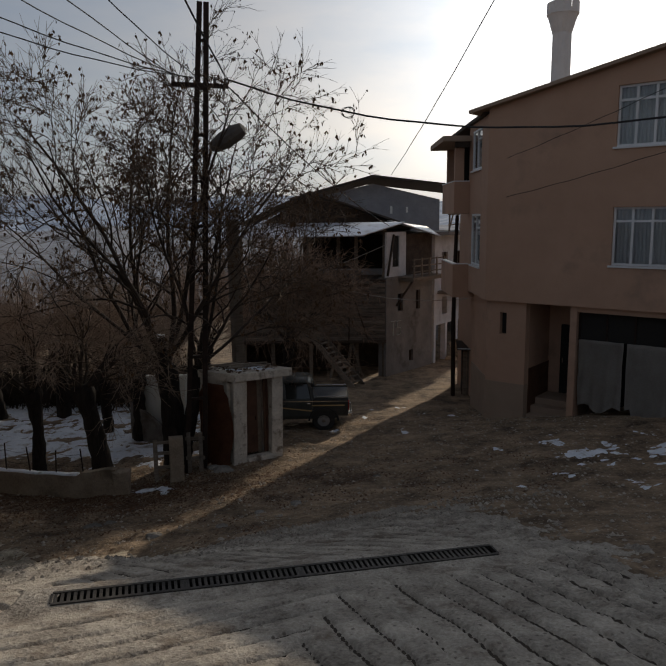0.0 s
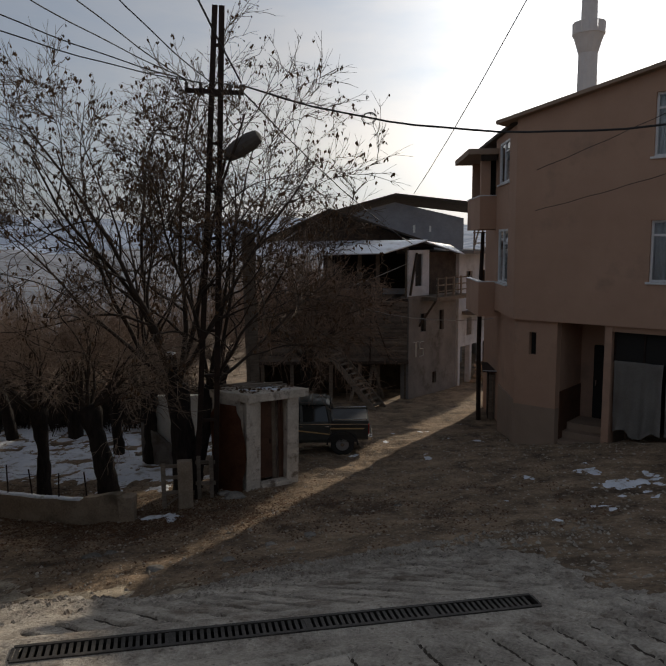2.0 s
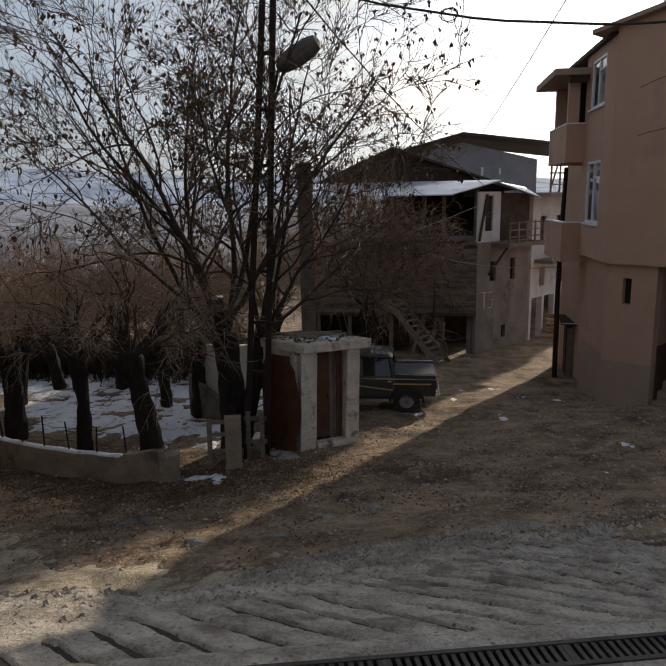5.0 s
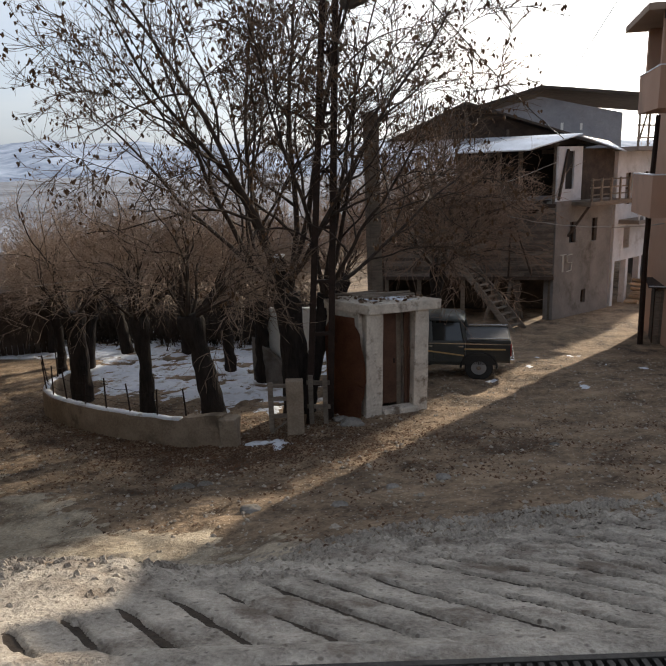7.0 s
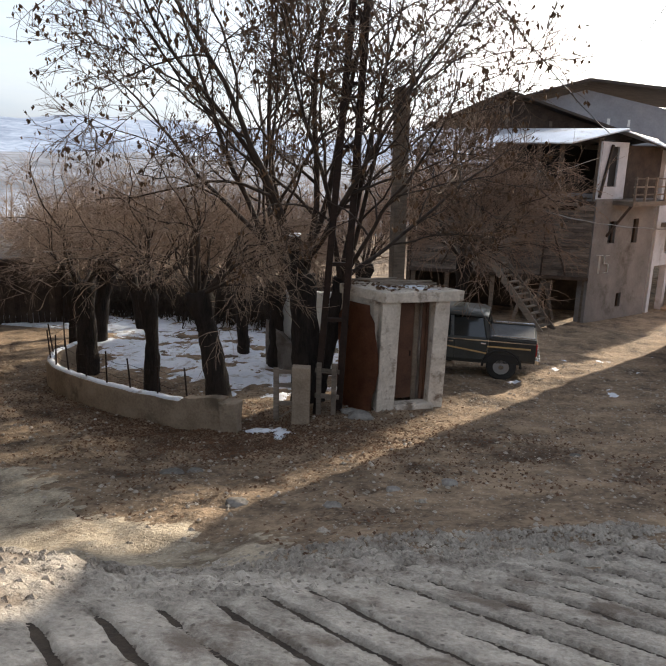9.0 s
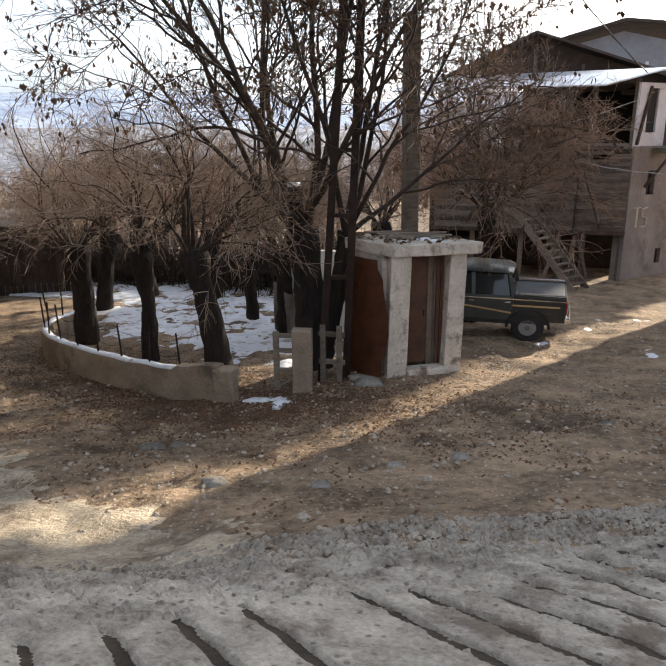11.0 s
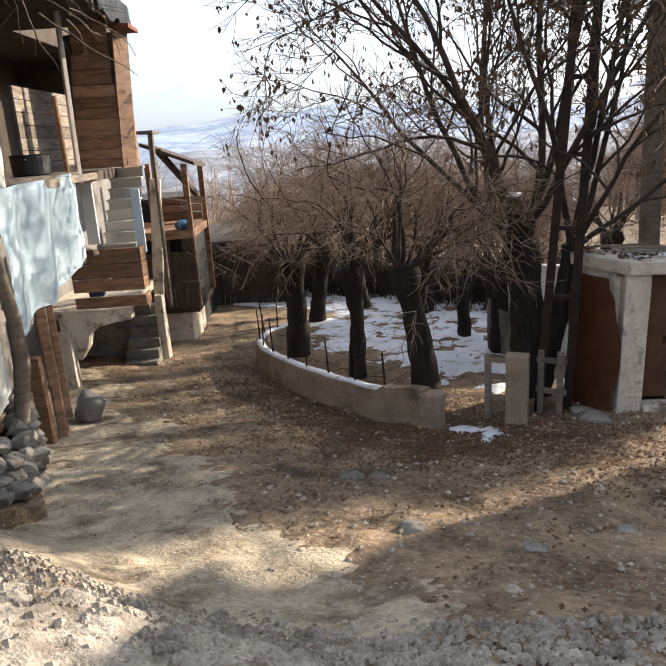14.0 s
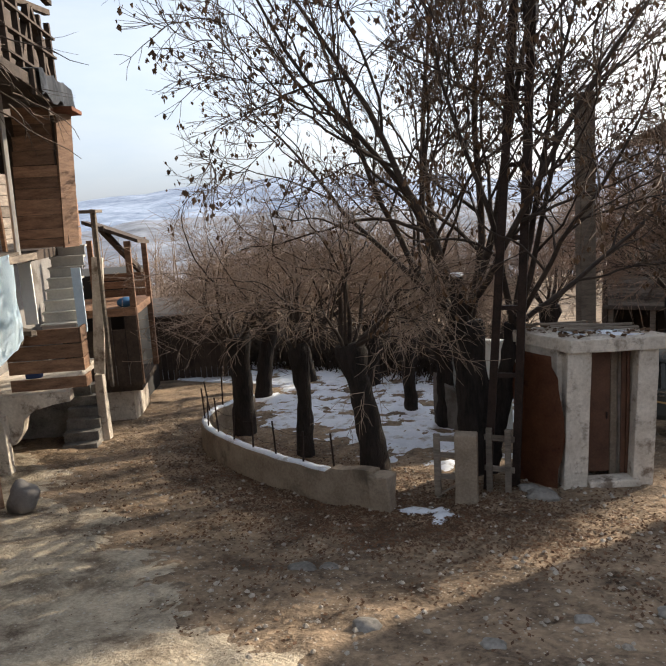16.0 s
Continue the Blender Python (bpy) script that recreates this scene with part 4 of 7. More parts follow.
def make_grey_house():
    g = empty("grey_house", "grey boarded attic house with a wide dark roof behind the barn", "house", 0, 40, -5)
    part("wall", bx(-2.0, 5.2, 0, 0.25, 0, 6.4), M_GREYSIDE, g)
    part("side_wall", bx(4.95, 5.2, 0.25, 7, 0, 6.4), M_GREYSIDE, g)
    gb = prism(bmesh.new(), [(-2.0, 0.02), (1.6, 0.02), (5.2, 0.02), (5.2, 0.22), (1.6, 0.22), (-2.0, 0.22)], 6.4, lambda x, y: 8.5 - abs(x - 1.6) * 0.24)
    part("gable", gb, M_GREYSIDE, g)
    for sgn, xe in ((0, -2.8), (1, 7.2)):
        ze = 8.78 - abs(xe - 1.6) * (0.26 if sgn == 0 else 0.12)
        part("roof", slab([(xe, -0.8, ze), (1.6, -0.8, 8.8), (1.6, 7.5, 8.8), (xe, 7.5, ze)], 0.12), M_ROOFDK, g, "wide dark brown roof")
    for x0, x1, z0, z1 in ((2.55, 2.67, 6.9, 7.3), (3.4, 3.5, 6.95, 7.25)):
        part("gap", bx(x0, x1, -0.02, -0.005, z0, z1), M_WHITESH, g)
    part("lower_boarding", bx(-1.9, 5.1, -0.06, -0.003, 5.6, 6.9), M_GREYSIDE, g)


make_grey_house()


def make_white_house():
    w = empty("white_house", "whitewashed village house with ground-floor columns and a roof frame", "house", 4.15, 33.7, -5.0, 55)
    up = bmesh.new()
    wall_with_holes(up, 3.4, 1.75, 5.9, 0.3, [(0.7, 1.3, 3.9, 5.1), (2.2, 2.8, 3.9, 5.1), (0.8, 1.3, 2.2, 3.0)], Matrix())
    part("wall", up, M_WHITEWASH, w)
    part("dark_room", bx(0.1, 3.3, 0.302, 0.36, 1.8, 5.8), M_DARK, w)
    for x0 in (0.7, 2.2):
        f = part("window", bx(x0, x0 + 0.06, 0.1, 0.16, 3.9, 5.1), M_WOODDK, w)
        part("frame", bx(x0 + 0.54, x0 + 0.6, 0.1, 0.16, 3.9, 5.1), M_WOODDK, f)
        part("frame", bx(x0 + 0.06, x0 + 0.54, 0.1, 0.16, 4.48, 4.54), M_WOODDK, f)
    for x in (0.0, 1.15, 2.3, 3.2):
        part("column", bx(x, x + 0.2, 0.0, 0.25, -0.3, 1.75, 0.01), M_WHITEWASH, w)
    part("back_wall", bx(0, 3.4, 1.8, 2.0, -0.3, 1.75), M_GREYPL, w)
    part("balcony_floor", bx(0.3, 3.4, -0.8, 0.0, 3.2, 3.35), M_GREYPL, w)
    for i in range(8):
        part("baluster", bx(0.35 + 0.42 * i, 0.39 + 0.42 * i, -0.78, -0.74, 3.35, 4.1), M_WHITEWASH, w)
    for z in (3.55, 3.8, 4.08):
        part("rail", bx(0.3, 3.4, -0.74, -0.71, z, z + 0.04), M_WHITEWASH, w)
    part("roof_slab", bx(-0.4, 3.9, -0.9, 3.0, 5.9, 6.05), M_GREYPL, w)
    for x in (0.2, 1.0, 1.8, 2.6, 3.4):
        c = bmesh.new()
        beam(c, (x, -0.6, 6.05), (x + 0.03, -0.6, 7.7), 0.06)
        part("frame_post", c, M_WOODOLD, w)
    for z in (6.35, 6.8, 7.25):
        c = bmesh.new()
        beam(c, (0.1, -0.6, z), (3.5, -0.6, z + 0.05), 0.05)
        part("frame_rail", c, M_WOODOLD, w)
    for x in (0.2, 1.8):
        c = bmesh.new()
        beam(c, (x, -0.58, 6.1), (x + 0.8, -0.58, 7.5), 0.05)
        part("frame_brace", c, M_WOODOLD, w)
    cl = bmesh.new()
    bmesh.ops.create_grid(cl, x_segments=6, y_segments=8, size=0.5, matrix=pose(1.1, -0.82, 2.7, 90, 0, 0) @ Matrix.Diagonal((0.16, 0.5, 1, 1)))
    for v in cl.verts:
        v.co.y += 0.03 * math.sin(v.co.x * 30)
    bmesh.ops.solidify(cl, geom=cl.faces, thickness=0.01)
    part("laundry", cl, plain("red_cloth", (0.45, 0.03, 0.03), 0.9), w, "small red cloth hung on the balcony")
    rng = random.Random(5)
    pile = empty("woodpile", "rounded stack of cut firewood under the balcony", "firewood", 5.3, 34.3, -5.02, 55)
    lg = bmesh.new()
    tube(lg, [(0, 0, 0), (0, 0.5, 0)], [0.09, 0.085], 8)
    first = part("log", lg, M_LOG, pile)
    first.location = (0, 0, 0.1)
    for j in range(6):
        for i in range(7 - j - (j > 3)):
            o = new("log", first.data)
            o.parent = pile
            o.location = (0.19 * i + 0.095 * j + rng.uniform(-0.02, 0.02), rng.uniform(-0.16, 0.1), 0.1 + 0.155 * j)
            o.rotation_euler = (rng.uniform(-0.12, 0.12), rng.uniform(0, 3), rng.uniform(-0.25, 0.25))
            o.scale = (rng.uniform(0.8, 1.1), 1, rng.uniform(0.8, 1.1))


make_white_house()
for i, (x, y, wd, dp, ht, m) in enumerate(((7.2, 41, 5.0, 4.0, 4.2, M_GREYPL), (6.5, 50, 6.0, 4.0, 5.0, M_PLASTER))):
    hh = empty("village_house", "plain grey village house with small dark windows", "house", x, y, ground_z(x, y) - 0.3, 12, "houses down the lane")
    bm = bmesh.new()
    wall_with_holes(bm, wd, 0, ht, dp, [], Matrix())
    part("wall", bm, m, hh)
    for k in range(3):
        part("window", bx(0.6 + 1.5 * k, 1.3 + 1.5 * k, -0.03, -0.003, ht - 1.9, ht - 0.8), M_DARK, hh)
    part("roof", slab([(-0.4, -0.5, ht + 0.01), (wd + 0.4, -0.5, ht + 0.01), (wd + 0.4, dp / 2, ht + 1.1), (-0.4, dp / 2, ht + 1.1)], 0.1), M_TIN, hh)
    part("roof", slab([(-0.4, dp / 2 + 0.01, ht + 1.1), (wd + 0.4, dp / 2 + 0.01, ht + 1.1), (wd + 0.4, dp + 0.5, ht), (-0.4, dp + 0.5, ht)], 0.1), M_TIN, hh)


# ---- pickup ----
def loft(bm, rings):
    vs = [[bm.verts.new(p) for p in r] for r in rings]
    n = len(rings[0])
    for a, b in zip(vs, vs[1:]):
        for k in range(n):
            bm.faces.new((a[k], a[(k + 1) % n], b[(k + 1) % n], b[k]))
    bm.faces.new(vs[0][::-1])
    bm.faces.new(vs[-1])
    return bm


def make_pickup():
    """Local x runs from the tail to the nose, y across, z from the wheels up."""
    t = empty("pickup_truck", "old dark green double-cab pickup truck with a tan stripe", "truck", 0.08, 20.62, -4.13, 181)
    t.scale.z = 0.93
    W = 1.50

    def ring(x, z0, z1, w=W, inset=0.05):
        h = w / 2
        return [(x, -h + inset, z0), (x, -h, z0 + 0.1), (x, -h, z1 - 0.06), (x, -h + 0.04, z1), (x, h - 0.04, z1), (x, h, z1 - 0.06), (x, h, z0 + 0.1), (x, h - inset, z0)]

    off = Vector((0, -W / 2, 0))

    def put(name, bm, m, label="", parent=None, smooth=False):
        for v in bm.verts:
            v.co += off
        return part(name, bm, m, parent or t, label, smooth)

    put("cab_body", loft(bmesh.new(), [ring(x, 0.36, z) for x, z in ((0.98, 0.98), (1.5, 0.97), (2.55, 0.95), (2.75, 0.93))]), M_CARLOW, "grey-green lower cab body")
    put("bonnet", loft(bmesh.new(), [ring(2.752, 0.38, 0.93), ring(3.3, 0.38, 0.90), ring(3.75, 0.40, 0.82), ring(3.82, 0.45, 0.72)]), M_CARDK)
    # bed: floor and three sides
    put("bed_floor", bx(0.04, 0.975, -W / 2 + 0.06, W / 2 - 0.06, 0.52, 0.58), M_CARDK)
    for s in (-1, 1):
        put("bed_side", loft(bmesh.new(), [[(x, s * (W / 2 - 0.05), 0.45), (x, s * W / 2, 0.50), (x, s * W / 2, 0.96), (x, s * (W / 2 - 0.06), 1.0), (x, s * (W / 2 - 0.08), 0.96), (x, s * (W / 2 - 0.08), 0.45)] for x in (0.0, 0.4, 0.975)]), M_CARDK)
        c = bmesh.new()
        tube(c, [(0.02, s * (W / 2 - 0.05), 1.03), (0.9, s * (W / 2 - 0.05), 1.03)], [0.018, 0.018], 6)
        put("bed_rail", c, M_CHROME)
        put("bumper_side", bx(-0.10, 0.02, s * (W / 2 - 0.2) - 0.1, s * (W / 2 - 0.2) + 0.1, 0.42, 0.52, 0.01), M_CHROME)
        put("tail_lamp", bx(-0.03, 0.005, s * (W / 2 - 0.08) - 0.05, s * (W / 2 - 0.08) + 0.05, 0.62, 0.9, 0.008), plain("red_lens", (0.3, 0.02, 0.02), 0.2))
    put("tailgate", bx(-0.015, 0.03, -W / 2 + 0.13, W / 2 - 0.13, 0.52, 0.97, 0.01), M_CARDK)
    put("bumper", bx(-0.11, -0.03, -W / 2 + 0.3, W / 2 - 0.3, 0.40, 0.52, 0.015), M_CHROME)
    put("bed_cover", bx(0.03, 0.97, -W / 2 + 0.085, W / 2 - 0.085, 0.965, 0.985, 0.006), M_TARP, "dark sheet drawn over the load bed")
    # greenhouse: pillars, roof, glass
    put("roof", loft(bmesh.new(), [[(x, -h, z), (x, -h + 0.06, z + 0.06), (x, h - 0.06, z + 0.06), (x, h, z)] for x, h, z in ((1.02, 0.58, 1.36), (1.15, 0.60, 1.42), (1.9, 0.61, 1.44), (2.35, 0.58, 1.38))]), M_CARLOW, "light grey cab roof", smooth=True)
    for s in (-1, 1):
        for (xa, za), (xb, zb), wd in (((0.99, 0.97), (1.08, 1.39), 0.09), ((1.75, 0.97), (1.78, 1.42), 0.07), ((2.72, 0.94), (2.30, 1.38), 0.06)):
            c = bmesh.new()
            beam(c, (xa, s * (W / 2 - 0.04), za), (xb, s * 0.60, zb), wd, 0.05)
            put("pillar", c, M_CARLOW)
        g = hexa(bmesh.new(), [(1.04, s * 0.712, 0.98), (2.66, s * 0.712, 0.95), (2.30, s * 0.60, 1.37), (1.12, s * 0.60, 1.40), (1.04, s * 0.704, 0.98), (2.66, s * 0.704, 0.95), (2.30, s * 0.592, 1.37), (1.12, s * 0.592, 1.40)])
        put("side_glass", g, M_TINT)
        put("stripe", slabstripe(s, W), M_STRIPE, "tan side stripe")
        put("chrome_strip", bx(0.0, 2.7, s * (W / 2 + 0.002) - 0.006, s * (W / 2 + 0.002) + 0.006, 0.90, 0.925), M_CHROME)
        for x in (1.72, 1.03):
            put("door_handle", bx(x, x + 0.1, s * (W / 2 + 0.012) - 0.012, s * (W / 2 + 0.012) + 0.012, 0.83, 0.86, 0.004), M_CHROME)
            put("door_gap", bx(x - 0.035, x - 0.027, s * (W / 2 + 0.001) - 0.003, s * (W / 2 + 0.001) + 0.003, 0.45, 0.95), M_BLACK)
    put("rear_glass", bx(0.99, 1.0, -0.55, 0.55, 1.0, 1.34, 0, Matrix.Rotation(0.0, 4, "Y")), M_GLASS).visible_shadow = False
    put("seat_back", bx(1.3, 1.45, -0.6, 0.6, 0.7, 1.15, 0.04), M_DARK)
    for x in (0.68, 3.1):
        for s in (-1, 1):
            wh = new("wheel")
            wh.parent = t
            c = bmesh.new()
            tube(c, [(x, s * (W / 2 - 0.20), 0.315), (x, s * (W / 2 - 0.19), 0.315), (x, s * (W / 2 - 0.02), 0.315), (x, s * (W / 2), 0.315)], [0.28, 0.315, 0.315, 0.285], 28)
            put("tyre", c, M_TYRE, parent=wh)
            c = bmesh.new()
            tube(c, [(x, s * (W / 2 - 0.06), 0.315), (x, s * (W / 2 + 0.004), 0.315)], [0.17, 0.17], 20)
            put("rim", c, M_RIM, parent=wh)
            c = bmesh.new()
            tube(c, [(x, s * (W / 2 + 0.004), 0.315), (x, s * (W / 2 + 0.02), 0.315)], [0.06, 0.05], 12)
            put("hub_cap", c, M_CHROME, parent=wh)
            arch = bmesh.new()
            n = 14
            pts = [(x + 0.40 * math.cos(math.pi * i / n), 0.315 + 0.40 * math.sin(math.pi * i / n)) for i in range(n + 1)]
            tube(arch, [(px, s * (W / 2 - 0.005), pz) for px, pz in pts], [0.03] * (n + 1), 6)
            put("wheel_arch", arch, M_BLACK)
            # flat black plate on the body side, painting the shade of a well
            put("wheel_well_shade", bx(x - 0.36, x + 0.36, s * (W / 2 + 0.001) - 0.004, s * (W / 2 + 0.001) + 0.003, 0.40, 0.62, 0.003), M_BLACK)


def slabstripe(s, W):
    y = s * (W / 2 + 0.003)
    return loft(bmesh.new(), [[(x, y, z), (x, y, z + 0.035), (x, y + s * 0.003, z + 0.035), (x, y + s * 0.003, z)] for x, z in ((0.10, 0.77), (1.0, 0.765), (1.01, 0.60), (2.6, 0.80))])


make_pickup()

# ---- minaret and far hills ----
def make_minaret():
    m = empty("minaret", "pale stone minaret with one balcony rising behind the house", "minaret", 19.2, 66.0, -6)

    def cyl(name, rings, mat_, label=""):
        c = bmesh.new()
        tube(c, [(0, 0, z) for z, r in rings], [r for z, r in rings], 16)
        part(name, c, mat_, m, label)

    cyl("base", [(0, 1.6), (9, 1.5)], M_MINARET)
    cyl("shaft", [(9, 0.86), (23.3, 0.80)], M_MINARET)
    cyl("corbel", [(23.3, 0.82), (23.9, 1.0), (24.4, 1.15), (24.8, 1.30)], M_MINARET)
    cyl("balcony", [(24.8, 1.36), (25.0, 1.36)], M_MINARET)
    for k in range(12):
        a = 2 * math.pi * k / 12
        part("parapet_panel", bx(-0.3, 0.3, 1.25, 1.32, 25.0, 25.8, 0, pose(0, 0, 0, 0, 0, math.degrees(a))), M_MINARET, m)
    cyl("upper_shaft", [(25.0, 0.68), (30.5, 0.62)], M_MINARET)
    cyl("spire", [(30.5, 0.85), (34.5, 0.05)], M_GREYSIDE, "grey lead spire")


make_minaret()


def make_hills():
    for name, r0, hgt, seed, base in (("near_hills", 420.0, 26.0, 3, -32), ("far_hills", 1500.0, 130.0, 11, -35)):
        verts, faces = [], []
        n, k = 220, 14
        for i in range(n + 1):
            a = math.radians(-140 + 280 * i / n)
            ridge = hgt * (0.62 + 0.5 * noise.noise((math.sin(a) * 4.1, math.cos(a) * 4.1, seed)) + 0.22 * noise.noise((math.sin(a) * 11, math.cos(a) * 11, seed + 3)))
            for j in range(k + 1):
                f = j / k
                r = r0 * (0.6 + 0.8 * f)
                z = base + (ridge + 10) * math.sin(f * math.pi / 2) ** 1.3 + hgt * 0.07 * noise.noise((math.sin(a) * 22, math.cos(a) * 22 + f * 4, seed))
                verts.append((r * math.sin(a), 20 + r * math.cos(a), z))
        for i in range(n):
            for j in range(k):
                q = i * (k + 1) + j
                faces.append((q, q + k + 1, q + k + 2, q + 1))
        me = bpy.data.meshes.new(name)
        me.from_pydata(verts, [], faces)
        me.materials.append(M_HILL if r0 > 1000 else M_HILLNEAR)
        me.polygons.foreach_set("use_smooth", [True] * len(me.polygons))
        tagged(new(name, me), "distant hills with patchy snow, blue haze in their colour", "hills", kind="structure")


make_hills()


# ---- orchard wall, fence and gate ----
WALL = [(-4.80, 15.84), (-5.4, 15.97), (-6.2, 16.12), (-7.3, 16.45), (-8.3, 16.85), (-9.3, 17.4), (-9.95, 18.1), (-10.25, 18.9), (-10.35, 20.2)]


def along(pts, n):
    """n + 1 points spread evenly over a polyline."""
    ds = [0.0]
    for a, b in zip(pts, pts[1:]):
        ds.append(ds[-1] + math.dist(a, b))
    return [tuple(float(np.interp(ds[-1] * i / n, ds, [p[k] for p in pts])) for k in range(2)) for i in range(n + 1)]


def make_orchard_wall():
    ps = along(WALL, 60)
    sm = [tuple(sum(ps[min(60, max(0, i + o))][k] for o in range(-4, 5)) / 9 for k in range(2)) if 4 <= i <= 56 else ps[i] for i in range(61)]
    w = empty("orchard_wall", "low curved concrete garden wall with a snowy top", "wall", *sm[0], 0)
    body, cap = [], []
    o = Vector((*sm[0], 0))
    for i, (x, y) in enumerate(sm):
        a, b = sm[max(0, i - 1)], sm[min(60, i + 1)]
        t = Vector((b[0] - a[0], b[1] - a[1], 0)).normalized()
        nrm = Vector((-t.y, t.x, 0))
        z = ground_z(x, y)
        top = z + 0.50 + 0.03 * noise.noise((i * 0.3, 0, 0)) + (0.10 if i < 7 else 0)
        c = Vector((x, y, 0)) - o
        jig = nrm * (0.02 * noise.noise((i * 0.5, 3, 0)))
        body.append([c + nrm * 0.11 + jig + Vector((0, 0, z - 0.4)), c + nrm * 0.09 + jig + Vector((0, 0, top)), c - nrm * 0.09 + jig + Vector((0, 0, top)), c - nrm * 0.11 + jig + Vector((0, 0, z - 0.4))])
        if i >= 7:
            hgt = 0.035 + 0.02 * noise.noise((i * 0.6, 5, 0))
            cap.append([c + nrm * 0.075 + Vector((0, 0, top - 0.01)), c + nrm * 0.05 + Vector((0, 0, top + hgt)), c - nrm * 0.05 + Vector((0, 0, top + hgt)), c - nrm * 0.085 + Vector((0, 0, top - 0.01))])
    part("wall_body", loft(bmesh.new(), body), M_WALLC, w)
    sn = part("wall_snow", loft(bmesh.new(), cap), M_SNOW, None, "", True)
    sn.location = o
    tagged(sn, "strip of snow on the wall top", "snow", kind="stuff")
    part("end_pier", wobble(bx(-0.06, 0.26, -0.15, 0.11, ground_z(*sm[0]) - 0.4, ground_z(*sm[0]) + 0.56, 0.03), 0.03), M_WALLC, w, "broken concrete end pier")
    # thin iron fence posts on the wall
    rng = random.Random(3)
    f = empty("wire_fence", "thin rusty iron fence posts with slack wire on the wall", "fence", *sm[0], 0)
    tops = []
    for i in range(6, 60, 5):
        x, y = sm[i]
        z = ground_z(x, y) + 0.46
        c = bmesh.new()
        lean = Vector((rng.uniform(-0.08, 0.08), rng.uniform(-0.08, 0.08), 0))
        q = Vector((x, y, z)) - o
        tube(c, [q, q + lean * 0.5 + Vector((0, 0, 0.35)), q + lean + Vector((0, 0, rng.uniform(0.55, 0.75)))], [0.016, 0.015, 0.014], 6)
        part("post", c, M_RUSTDK, f)
        tops.append((q, lean))
    for k in (0.25, 0.5):
        c = bmesh.new()
        pts = []
        for (q, l), (q2, l2) in zip(tops, tops[1:]):
            a, b = q + l * k + Vector((0, 0, k)), q2 + l2 * k + Vector((0, 0, k))
            pts += [a, a.lerp(b, 0.5) - Vector((0, 0, 0.04))]
        tube(c, pts + [tops[-1][0] + Vector((0, 0, k))], [0.004] * (len(pts) + 1), 4)
        part("wire", c, M_RUSTDK, f)
    # gate post and broken gate between wall and hut
    g = empty("gate_post", "leaning square concrete gate post", "gate post", -3.66, 16.32, ground_z(-3.66, 16.32), 15)
    part("shaft", wobble(bx(-0.15, 0.15, -0.11, 0.11, -0.3, 1.0, 0.02), 0.014), M_WALLC, g)
    w2 = empty("wooden_gate", "grey broken wooden garden gate with cross brace", "gate", -3.95, 16.55, ground_z(-3.95, 16.5), 10)
    for x in (-0.22, 0.22):
        part("stile", bx(x - 0.045, x + 0.045, -0.03, 0.03, 0, 0.92, 0.006), M_WOODOLD, w2)
    for z in (0.3, 0.62, 0.86):
        part("rail", bx(-0.175, 0.175, -0.02, 0.02, z - 0.035, z + 0.035, 0.005), M_WOODOLD, w2)
    c = bmesh.new()
    beam(c, (-0.2, -0.03, 0.02), (0.2, -0.03, 0.3), 0.05, 0.02)
    part("brace", c, M_WOODOLD, w2)
    w3 = empty("wooden_fence", "grey wooden fence panel beside the gate post", "fence", -3.36, 16.75, ground_z(-3.36, 16.7), 5)
    for x in (-0.12, 0.14):
        part("stake", bx(x - 0.04, x + 0.04, -0.03, 0.03, 0, 0.95, 0.006), M_WOODOLD, w3)
    for z in (0.35, 0.8):
        part("rail", bx(-0.2, 0.22, 0.032, 0.06, z - 0.04, z + 0.04, 0.005), M_WOODOLD, w3)


make_orchard_wall()


# ---- lattice pole, lamp and cables ----
P0, P1 = Vector((-3.42, 17.05, -4.1)), Vector((-2.87, 17.15, 6.1))


def on_pole(z):
    return P0.lerp(P1, (z - P0.z) / (P1.z - P0.z))


